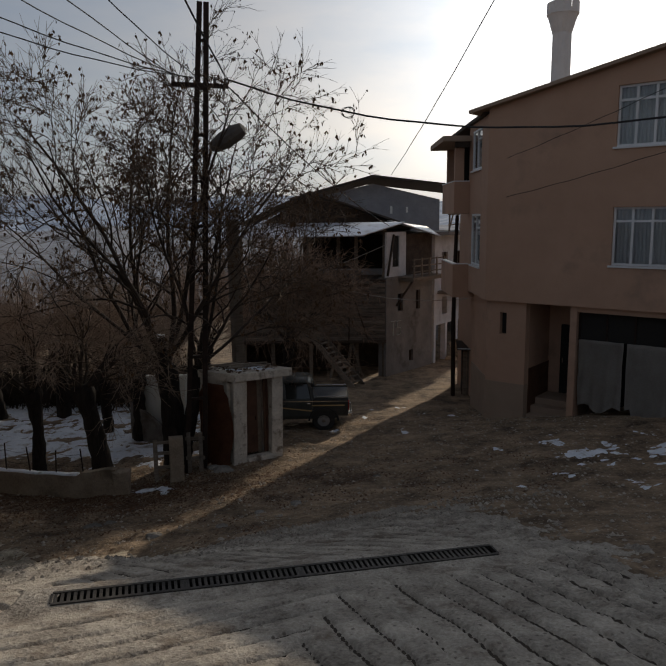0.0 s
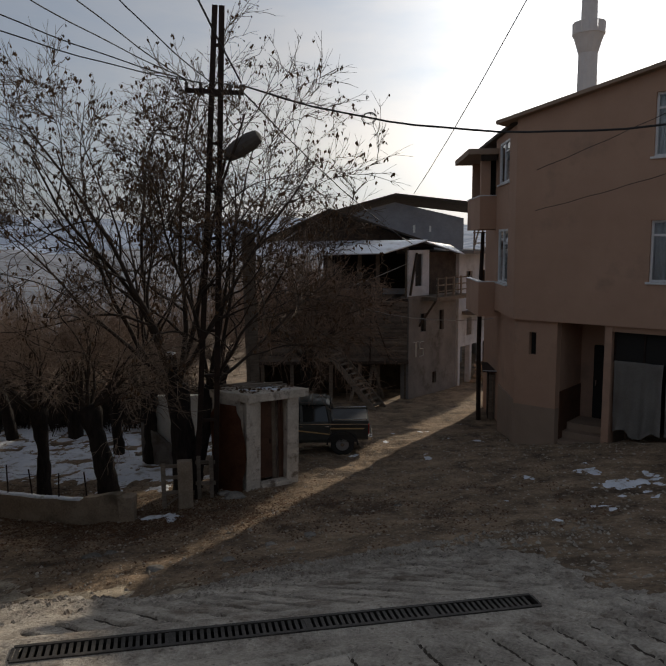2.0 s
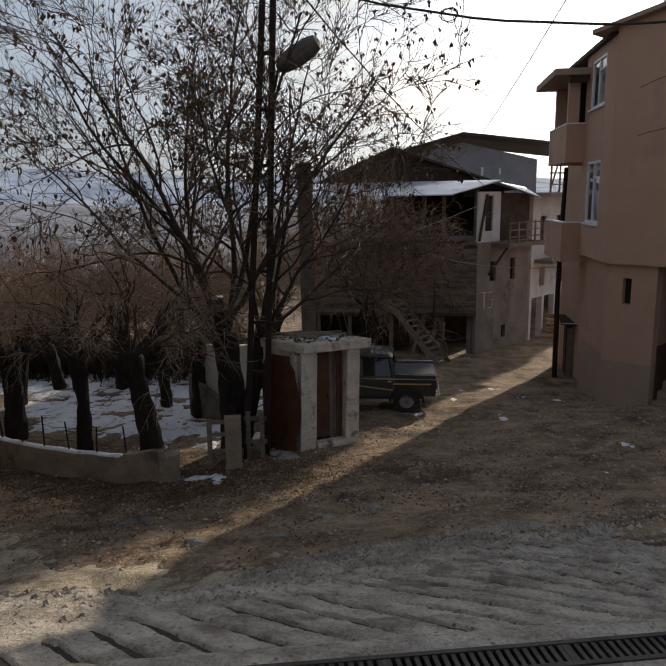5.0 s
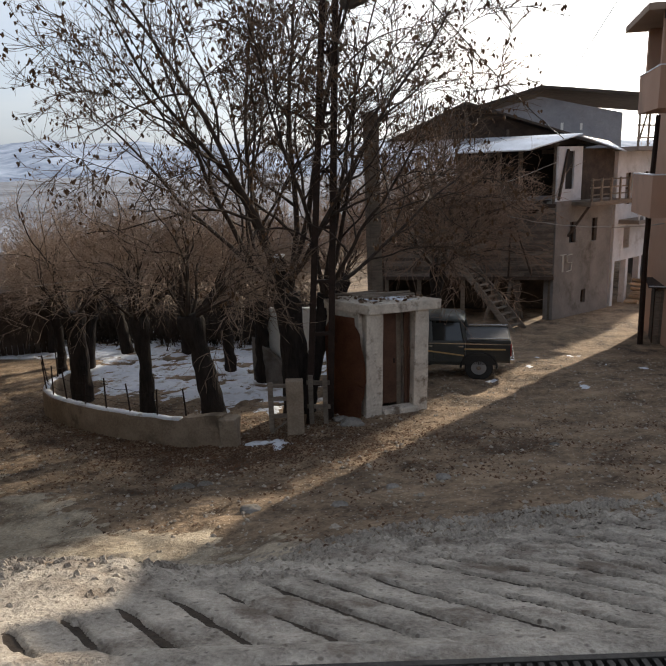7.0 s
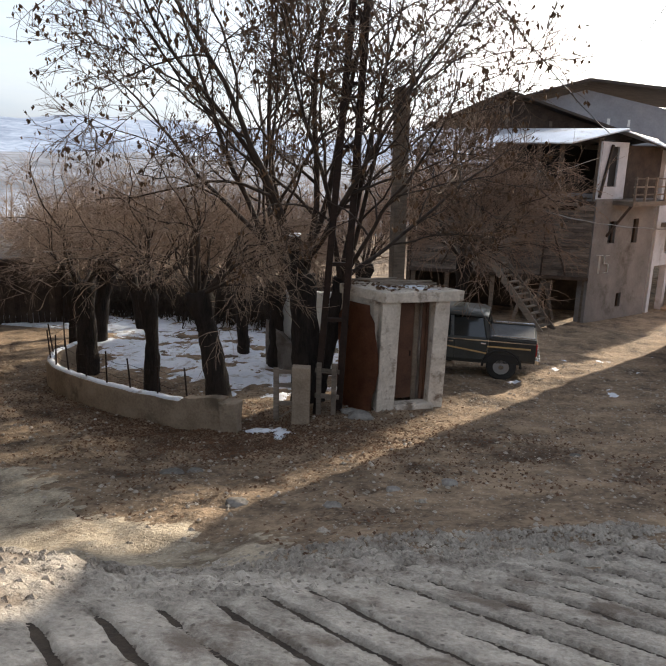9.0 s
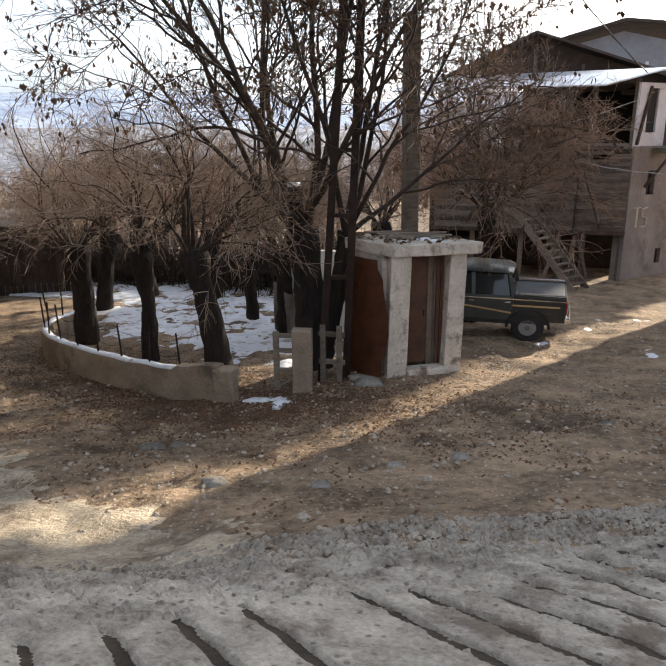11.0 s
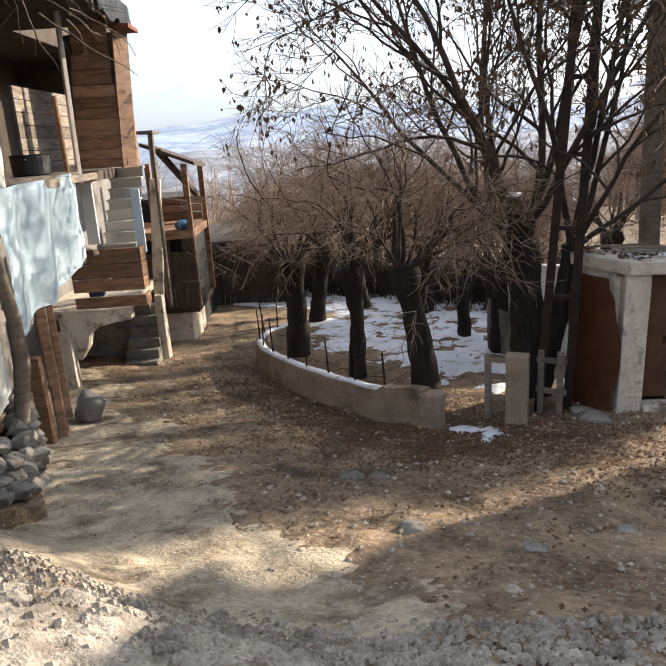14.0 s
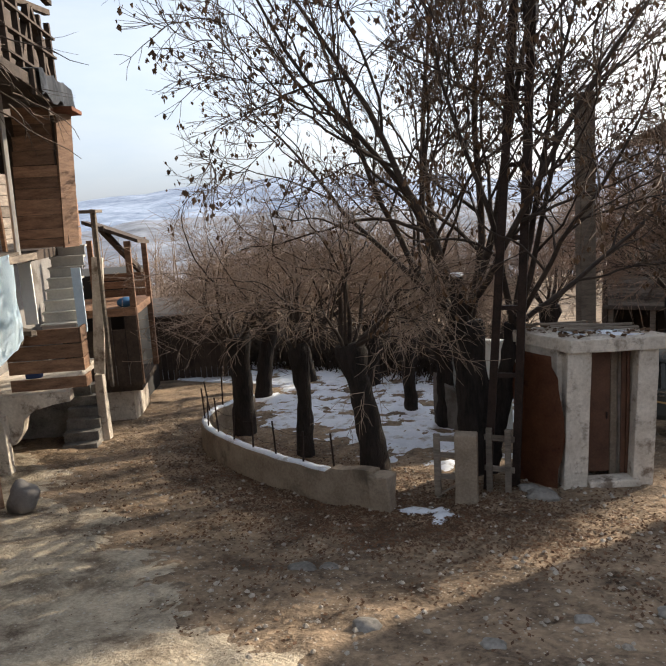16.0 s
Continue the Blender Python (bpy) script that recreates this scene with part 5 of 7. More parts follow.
def make_pole():
    p = empty("utility_pole", "tall rusty steel lattice pole with cross-arm", "pole", *P0)

    def put(name, bm, m=M_RUSTDK, label=""):
        for v in bm.verts:
            v.co -= P0
        return part(name, bm, m, p, label)

    gap = lambda z: 0.20 - 0.013 * (z - P0.z)
    ax = Vector((0.95, 0.3, 0)).normalized()
    for s in (-1, 1):
        c = bmesh.new()
        beam(c, P0 + ax * s * gap(P0.z), P1 + ax * s * gap(P1.z), 0.075, 0.11)
        put("channel", c)
    z = P0.z + 0.9
    while z < P1.z:
        a, b = on_pole(z) - ax * (gap(z) - 0.02), on_pole(z) + ax * (gap(z) - 0.02)
        c = bmesh.new()
        beam(c, a, b, 0.06, 0.06)
        put("rung", c)
        z += 0.95
    c = bmesh.new()
    a = on_pole(4.46)
    beam(c, a - ax * 0.62, a + ax * 0.55, 0.07, 0.09)
    put("cross_arm", c)
    for s in (-0.58, -0.3, 0.28, 0.5):
        c = bmesh.new()
        q = a + ax * s
        tube(c, [q + Vector((0, 0, z)) for z in (0.03, 0.06, 0.1, 0.13, 0.17)], [0.02, 0.045, 0.03, 0.045, 0.02], 8)
        put("insulator", c, M_LAMPGREY)
    c = bmesh.new()
    b0 = on_pole(2.6) + ax * 0.08
    tube(c, [b0, b0 + Vector((0.12, -0.1, 0.25)), b0 + Vector((0.22, -0.2, 0.6))], [0.028, 0.026, 0.025], 8)
    put("lamp_arm", c)
    c = bmesh.new()
    q = b0 + Vector((0.20, -0.2, 0.55))
    d = Vector((0.74, -0.1, 0.42))
    tube(c, [q, q + d * 0.12, q + d * 0.4, q + d * 0.75, q + d * 0.95, q + d], [0.06, 0.14, 0.19, 0.18, 0.13, 0.03], 12)
    put("lamp_head", c, M_LAMPGREY, "grey oval street lamp head")
    c = bmesh.new()
    box(c, -0.08, 0.08, -0.08, 0.08, -0.12, 0.12, 0.01, Matrix.Translation(on_pole(2.45) + ax * 0.1))
    put("clamp_box", c)
    return a, ax


ARM, AX = make_pole()


def cable(p, q, sag=0.3, r=0.012, n=24, name="overhead_cable", label="thin dark overhead cable", m=None):
    p, q = Vector(p), Vector(q)
    c = bmesh.new()
    pts = [p.lerp(q, i / n) - Vector((0, 0, sag * 4 * (i / n) * (1 - i / n))) + Vector((0, 0, 0.01 * math.sin(i * 1.7))) for i in range(n + 1)]
    tube(c, pts, [r] * (n + 1), 5)
    return tagged(part(name, c, m or M_WIRE), label, "cable", "overhead cables")


A1, A2 = ARM + AX * 0.5 + Vector((0, 0, 0.15)), ARM - AX * 0.55 + Vector((0, 0, 0.15))
cable(A1, (9.2, 13.3, 4.1), 1.05, 0.02)
cable(A1 - Vector((0, 0, 0.1)), (1.9, 30.7, 1.35), 0.25, 0.016)
cable(A1 + Vector((0, 0, 0.05)), (-3.6, 4.0, 9.0), 0.2, 0.018)
cable((2.55, 39.3, 3.9), (5.6, 10.0, 11.5), 0.5, 0.016)
for i, (dx, z, y) in enumerate(((-7.5, 8.2, 5.0), (-8.6, 7.4, 6.0), (-9.4, 6.8, 7.5), (-9.8, 6.6, 8.5), (-5.6, 8.8, 4.5))):
    cable(A2 + AX * 0.12 * i, (dx, y, z), 0.35 + 0.1 * i, 0.011)
cable((-0.4, 29.9, -1.0), (4.6, 27.0, -1.2), 0.28, 0.014, m=M_PALECABLE, label="pale slack cable from barn to house")
cable((-9.8, 18.0, -1.6), (1.75, 30.6, 0.6), 0.5, 0.009, m=M_PALECABLE, label="pale slack cable through the trees")
cable((4.3, 20.8, 3.2), (9.3, 16.3, 5.6), 0.1, 0.008)
cable((4.3, 20.8, 2.2), (9.3, 16.3, 3.9), 0.1, 0.008)
co = bmesh.new()
tube(co, [A1.lerp(Vector((9.2, 13.3, 4.1)), 0.22) - Vector((0, 0, 1.05 * 4 * 0.22 * 0.78)) + Vector((0.13 * math.cos(k * 0.55), 0.05 * math.sin(k), 0.10 * math.sin(k * 0.55))) * (1 + 0.15 * math.sin(k * 1.3)) for k in range(40)], [0.006] * 40, 4)
COIL = part("cable_coil", co, M_WIRE)
tagged(COIL, "loose coil of spare cable hung on the line", "cable")

# square timber post behind the hut
bp = bmesh.new()
beam(bp, (-2.68, 19.35, -4.5), (-2.79, 19.52, 1.70), 0.25, 0.24, 0.02)
tagged(part("timber_post", bp, M_WOODOLD), "tall weathered square timber post behind the hut", "post")


# ---- trees ----
class Skein:
    """Gathers thin tapered tubes into one mesh."""

    def __init__(self):
        self.v, self.f = [], []

    def tube(self, pts, radii, seg=3):
        base = len(self.v)
        for i, p in enumerate(pts):
            d = (pts[min(i + 1, len(pts) - 1)] - pts[max(i - 1, 0)])
            d = d.normalized() if d.length > 1e-6 else Vector((0, 0, 1))
            a = d.cross(Vector((0.31, 0.87, 0.38)))
            a = a.normalized() if a.length > 1e-3 else Vector((1, 0, 0))
            b = d.cross(a)
            for k in range(seg):
                t = 2 * math.pi * k / seg
                self.v.append(p + (a * math.cos(t) + b * math.sin(t)) * radii[i])
        for i in range(len(pts) - 1):
            for k in range(seg):
                q, r = base + i * seg + k, base + i * seg + (k + 1) % seg
                self.f.append((q, r, r + seg, q + seg))

    def leaf(self, p, s, rng):
        a, b = Vector((rng.uniform(-1, 1), rng.uniform(-1, 1), rng.uniform(-0.5, 0.5))).normalized(), Vector((rng.uniform(-0.4, 0.4), rng.uniform(-0.4, 0.4), -1)).normalized()
        q = len(self.v)
        c = a.cross(b).normalized() * s * 0.25
        self.v += [p, p + a * s * 0.42 + b * s * 0.5 + c, p + b * s * 1.15, p - a * s * 0.42 + b * s * 0.55 + c]
        self.f.append((q, q + 1, q + 2, q + 3))

    def mesh(self, name, material, smooth=True):
        me = bpy.data.meshes.new(name)
        me.from_pydata([tuple(p) for p in self.v], [], self.f)
        me.materials.append(material)
        if smooth:
            me.polygons.foreach_set("use_smooth", [True] * len(me.polygons))
        return me


def wander(p, d, length, n, rng, bend, pull):
    """A winding polyline; pull is added to the way at every step."""
    pts, d = [p.copy()], d.normalized()
    for i in range(n):
        d = (d + Vector((rng.uniform(-1, 1), rng.uniform(-1, 1), rng.uniform(-1, 1))) * bend + pull).normalized()
        pts.append(pts[-1] + d * length / n)
    return pts


def off_axis(d, ang, rng):
    s = d.cross(Vector((rng.uniform(-1, 1), rng.uniform(-1, 1), rng.uniform(-1, 1)))).normalized()
    return d * math.cos(ang) + s * math.sin(ang)


def trunk_mesh(pts, radii, seed, knob=0.0):
    c = bmesh.new()
    n = 18
    fine, fr = [], []
    for i in range(n + 1):
        f = i / n * (len(pts) - 1)
        k = min(int(f), len(pts) - 2)
        fine.append(Vector(pts[k]).lerp(Vector(pts[k + 1]), f - k))
        fr.append(radii[k] + (radii[k + 1] - radii[k]) * (f - k) + knob * max(0, 1 - abs(i / n - 0.95) * 9))
    tube(c, fine, fr, 14)
    for v in c.verts:
        v.co += Vector((noise.noise(v.co * 4 + Vector((seed, 0, 0))), noise.noise(v.co * 4 + Vector((0, seed, 0))), 0)) * 0.05
    return c


def make_pollard(seed, height=1.85, radius=0.20, shoots=58, reach=2.9, lean=(0.1, 0.05), droop=0.058, mat_=None, sides=14, low=1.0):
    rng = random.Random(seed)
    t = new("tree")
    tagged(t, "bare pollard tree with a dark knobbly trunk and fine twigs", "tree", "pollard trees in the orchard")
    top = Vector((lean[0] * height, lean[1] * height, height))
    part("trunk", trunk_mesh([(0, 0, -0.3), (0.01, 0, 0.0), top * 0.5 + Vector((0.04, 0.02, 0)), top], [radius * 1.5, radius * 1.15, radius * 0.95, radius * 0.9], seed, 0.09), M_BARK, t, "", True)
    limbs, tw = Skein(), Skein()
    heads = []
    for i in range(9):
        az, tilt = i * 2.4 + rng.uniform(-0.3, 0.3), rng.uniform(0.25, 1.0) * low
        d = Vector((math.sin(tilt) * math.cos(az), math.sin(tilt) * math.sin(az), math.cos(tilt)))
        p = wander(top + Vector((math.cos(az), math.sin(az), 0)) * radius * 0.5 - Vector((0, 0, 0.08)), d, rng.uniform(0.7, 1.3), 5, rng, 0.2, Vector((0, 0, 0.03)))
        r = rng.uniform(0.035, 0.06) * (0.7 + radius * 1.5)
        limbs.tube(p, [r, r * 0.9, r * 0.8, r * 0.7, r * 0.6, r * 0.45], 7)
        heads.append((p, az, tilt))
    for i in range(shoots):
        p, az, tilt = heads[i % 9]
        az, tilt = az + rng.uniform(-0.7, 0.7), min(1.12 * low, max(0.05, tilt + rng.uniform(-0.5, 0.6)))
        d = Vector((math.sin(tilt) * math.cos(az), math.sin(tilt) * math.sin(az), math.cos(tilt)))
        ln = (reach - 0.8) * rng.uniform(0.55, 1.1)
        p0 = p[rng.choice((2, 3, 4, 5, 5))]
        pts = wander(p0, d, ln, 9, rng, 0.3, Vector((0, 0, -droop)))
        r0 = rng.uniform(0.008, 0.02)
        limbs.tube(pts, [r0 * (1 - 0.75 * k / 9) for k in range(10)], 5)
        for j in range(sides):
            f = rng.uniform(0.2, 1.0) * 9
            k = min(int(f), 8)
            q = pts[k].lerp(pts[k + 1], f - k)
            dd = off_axis((pts[k + 1] - pts[k]).normalized(), rng.uniform(0.35, 0.9), rng)
            l2 = rng.uniform(0.35, 0.95)
            p2 = wander(q, dd, l2, 5, rng, 0.34, Vector((0, 0, -droop * 0.6)))
            tw.tube(p2, [0.006, 0.005, 0.0045, 0.004, 0.0035, 0.0025], 3)
            for m in range(3):
                k2 = rng.randint(1, 4)
                p3 = wander(p2[k2], off_axis((p2[k2 + 1] - p2[k2]).normalized(), rng.uniform(0.5, 1.2), rng), rng.uniform(0.12, 0.42), 3, rng, 0.35, Vector((0, 0, -droop * 0.3)))
                tw.tube(p3, [0.004, 0.0035, 0.003, 0.002], 3)
    o = new("branchwork", limbs.mesh("branchwork", M_BRANCHDK))
    o.parent = t
    o = new("crown", tw.mesh("crown", mat_ or M_TWIG, False))
    o.parent = t
    return t


def place_tree(t, x, y, rz=0, s=1.0, dz=0.0):
    t.scale = (s, s, s)
    t.matrix_basis = pose(x, y, ground_z(x, y) + dz, 0, 0, rz) @ Matrix.Diagonal((s, s, s, 1))
    return t


TA = place_tree(make_pollard(1, 2.2, 0.21, 54, 2.9, (-0.17, -0.02), sides=14), -5.68, 17.5)
TB = place_tree(make_pollard(2, 2.1, 0.14, 45, 2.7, (-0.03, 0.03), sides=14), -7.4, 17.95)
TC = place_tree(make_pollard(3, 2.1, 0.22, 54, 2.9, (0.0, 0.0), sides=14), -9.5, 18.8)


def again(src, x, y, rz, s=1.0):
    src_scale = tuple(src.scale)
    src.scale = (s, s, s)
    c = copy_thing(src, pose(x, y, ground_z(x, y), 0, 0, rz))
    src.scale = src_scale
    return c


again(TB, -7.0, 21.8, 120, 1.0)
again(TC, -5.75, 20.75, 60, 0.85)
again(TA, -11.4, 22.0, 200, 0.95)
again(TC, -9.4, 24.4, 290, 0.95)
again(TA, -11.6, 24.6, 40, 0.85)
again(TB, -11.9, 21.6, 10, 0.8)
again(TC, -14.2, 24.6, 150, 0.85)
again(TA, -7.5, 27.0, 260, 0.85)
again(TB, -13.5, 28.5, 75, 0.85)
again(TC, -4.8, 25.5, 180, 1.0)
again(TA, -17.5, 29.0, 310, 0.85)
again(TB, -10.5, 31.0, 220, 0.85)
again(TC, -20.0, 26.5, 20, 0.85)
place_tree(make_pollard(9, 2.3, 0.13, 130, 3.0, (0.12, -0.05), 0.085, M_TWIGRED, 15, 1.2), -1.95, 22.4, 0, 1.1)


def make_big_tree():
    rng = random.Random(12)
    t = new("tree")
    tagged(t, "large forked bare tree with dead leaves hanging on fine twigs", "tree")
    limbs, tw, lv = Skein(), Skein(), Skein()
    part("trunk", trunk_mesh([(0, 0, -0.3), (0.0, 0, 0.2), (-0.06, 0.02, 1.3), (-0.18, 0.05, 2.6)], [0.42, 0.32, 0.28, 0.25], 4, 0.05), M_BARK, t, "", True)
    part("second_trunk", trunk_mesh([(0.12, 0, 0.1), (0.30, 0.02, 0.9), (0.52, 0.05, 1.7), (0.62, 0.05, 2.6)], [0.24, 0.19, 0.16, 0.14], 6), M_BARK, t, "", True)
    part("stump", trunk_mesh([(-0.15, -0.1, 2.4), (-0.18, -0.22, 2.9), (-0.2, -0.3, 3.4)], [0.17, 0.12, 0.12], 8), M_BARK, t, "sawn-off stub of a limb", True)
    part("stump_snow", bx(-0.30, -0.10, -0.40, -0.20, 3.39, 3.45, 0.025), M_SNOW, t)

    def twigs(pts, n, up, leafy):
        for j in range(n):
            f = rng.uniform(0.15, 1.0) * (len(pts) - 1)
            k = min(int(f), len(pts) - 2)
            q = pts[k].lerp(pts[k + 1], f - k)
            p2 = wander(q, off_axis((pts[k + 1] - pts[k]).normalized(), rng.uniform(0.3, 0.8), rng), rng.uniform(0.35, 0.95), 4, rng, 0.24, Vector((0, 0, up)))
            tw.tube(p2, [0.008, 0.0065, 0.0055, 0.0045, 0.003], 3)
            for m in range(3):
                k2 = rng.randint(1, 3)
                p3 = wander(p2[k2], off_axis((p2[k2 + 1] - p2[k2]).normalized(), rng.uniform(0.3, 0.8), rng), rng.uniform(0.15, 0.45), 2, rng, 0.25, Vector((0, 0, up)))
                tw.tube(p3, [0.005, 0.004, 0.003], 3)
                if rng.random() < leafy:
                    for _ in range(rng.randint(1, 3)):
                        lv.leaf(p3[-1] + Vector((rng.uniform(-0.04, 0.04), rng.uniform(-0.04, 0.04), rng.uniform(-0.05, 0.02))), rng.uniform(0.045, 0.095), rng)

    def limb(p, d, ln, r, depth):
        n = 12
        lift = (0.0, 0.016, 0.042)[depth]
        pts = wander(p, d, ln, n, rng, (0.26, 0.22, 0.15)[depth], Vector((0, 0, lift)))
        limbs.tube(pts, [max(0.006, r * (1 - 0.78 * k / n)) for k in range(n + 1)], 8 if r > 0.04 else 5)
        if depth == 0:
            twigs(pts, 7, 0.015, 0.42)
            return
        for j in range(8 if depth == 2 else 3):
            f = (0.2 + 0.78 * (j + rng.random()) / (8 if depth == 2 else 3)) * n
            k = min(int(f), n - 1)
            q = pts[k].lerp(pts[k + 1], f - k)
            limb(q, off_axis((pts[k + 1] - pts[k]).normalized(), rng.uniform(0.45, 1.0), rng), ln * rng.uniform(0.36, 0.56) * (1.15 - 0.4 * f / n), max(0.009, r * (1 - 0.78 * f / n) * 0.6), depth - 1)
        twigs(pts[4:], 5, 0.03, 0.3)

    starts = []
    for i in range(9):
        tilt = (7, 24, 42, 14, 56, 32, 20, 62, 44)[i] + rng.uniform(-4, 4)
        az = (100, 165, 200, 265, 150, 235, 20, 185, 310)[i] + rng.uniform(-10, 10)
        starts.append((Vector((-0.18, 0.05, 2.2 + 0.06 * i)), 7.2 - tilt * 0.024, az, tilt, 0.080 - 0.0004 * tilt))
    for i in range(5):
        tilt = (8, 26, 44, 52, 20)[i] + rng.uniform(-4, 4)
        starts.append((Vector((0.62, 0.05, 2.5)), 5.8 - tilt * 0.02, (60, 5, -40, 25, -90)[i] + rng.uniform(-10, 10), tilt, 0.062 - 0.0003 * tilt))
    for p, ln, az, tilt, r in starts:
        a, b = radians(az), radians(tilt)
        limb(p, Vector((math.sin(b) * math.cos(a), math.sin(b) * math.sin(a), math.cos(b))), ln, r, 2)
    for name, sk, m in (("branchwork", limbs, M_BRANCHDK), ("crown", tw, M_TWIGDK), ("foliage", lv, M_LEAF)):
        o = new(name, sk.mesh(name, m, name == "branchwork"))
        o.parent = t
    return t


place_tree(make_big_tree(), -4.02, 17.8, 0, 0.92)

# pale concrete wall behind the large tree
gw = bmesh.new()
prism(gw, [(-5.85, 21.0), (-4.4, 20.55), (-4.33, 20.7), (-5.78, 21.15)], -5.2, lambda x, y: -2.62 + 0.08 * (x + 5.8))
wobble(gw, 0.02, 2.0, 3)
tagged(part("concrete_wall", gw, M_WHITESH), "low whitewashed concrete wall behind the large tree", "wall")
bw = bmesh.new()
prism(bw, [(-6.0, 20.75), (-4.9, 20.25), (-4.8, 20.4), (-5.9, 20.9)], -5.2, lambda x, y: -3.28 - 0.62 * (x + 6.0))
wobble(bw, 0.02, 2.0, 3)
tagged(part("wing_wall", bw, M_GREYPL), "sloping grey concrete wing wall before the whitewashed wall", "wall")

# far winter woods beyond the orchard
WOODS = Skein()
rw = random.Random(40)
for i in range(420):
    x, y = rw.uniform(-70, 12), rw.uniform(44, 95)
    if x > -14 and y < 54:
        continue
    z = ground_z(x, y) + far_drop(x, y)
    hgt = rw.uniform(3.0, 6.5)
    base = Vector((x, y, z - 0.3))
    pts = wander(base, Vector((0, 0, 1)), hgt, 4, rw, 0.08, Vector((0, 0, 0.05)))
    WOODS.tube(pts, [0.14, 0.11, 0.08, 0.05, 0.02], 4)
    for j in range(22):
        k = rw.randint(1, 4)
        p2 = wander(pts[k], Vector((rw.uniform(-1, 1), rw.uniform(-1, 1), rw.uniform(0.1, 1.2))), rw.uniform(0.8, 2.2), 3, rw, 0.2, Vector((0, 0, 0.08)))
        WOODS.tube(p2, [0.03, 0.022, 0.016, 0.008], 3)
tagged(new("winter_woods", WOODS.mesh("winter_woods", M_TWIG, False)), "bare brown winter woods down the valley", "woods", kind="stuff")

# dark thicket and old fence growth along the far side of the orchard
THICKET = Skein()
rt = random.Random(71)
for i in range(2600):
    x = rt.uniform(-30, -5.6)
    y = 27.6 - 0.10 * (x + 16) + rt.gauss(0, 0.7)
    z = ground_z(x, y)
    hgt = rt.uniform(0.9, 2.3)
    pts = wander(Vector((x, y, z - 0.1)), Vector((rt.uniform(-0.4, 0.4), rt.uniform(-0.4, 0.4), 1)), hgt, 4, rt, 0.2, Vector((0, 0, 0.03)))
    THICKET.tube(pts, [0.022, 0.018, 0.014, 0.01, 0.005], 3)
    for j in range(5):
        k = rt.randint(0, 3)
        THICKET.tube(wander(pts[k], Vector((rt.uniform(-1, 1), rt.uniform(-1, 1), rt.uniform(0.0, 0.9))), rt.uniform(0.3, 0.9), 3, rt, 0.25, Vector((0, 0, 0.02))), [0.012, 0.01, 0.008, 0.004], 3)
tagged(new("thicket", THICKET.mesh("thicket", M_BRANCHDK, False)), "dark bare thicket along the far side of the orchard", "bushes", kind="stuff")


# ---- old timber house on the lane, facing the sun ----
# local x runs along the lane away from the street, local y into the house, z as in the world
LB = pose(-8.9, 12.4, 0, 0, 0, math.degrees(math.atan2(0.8, -0.6)))


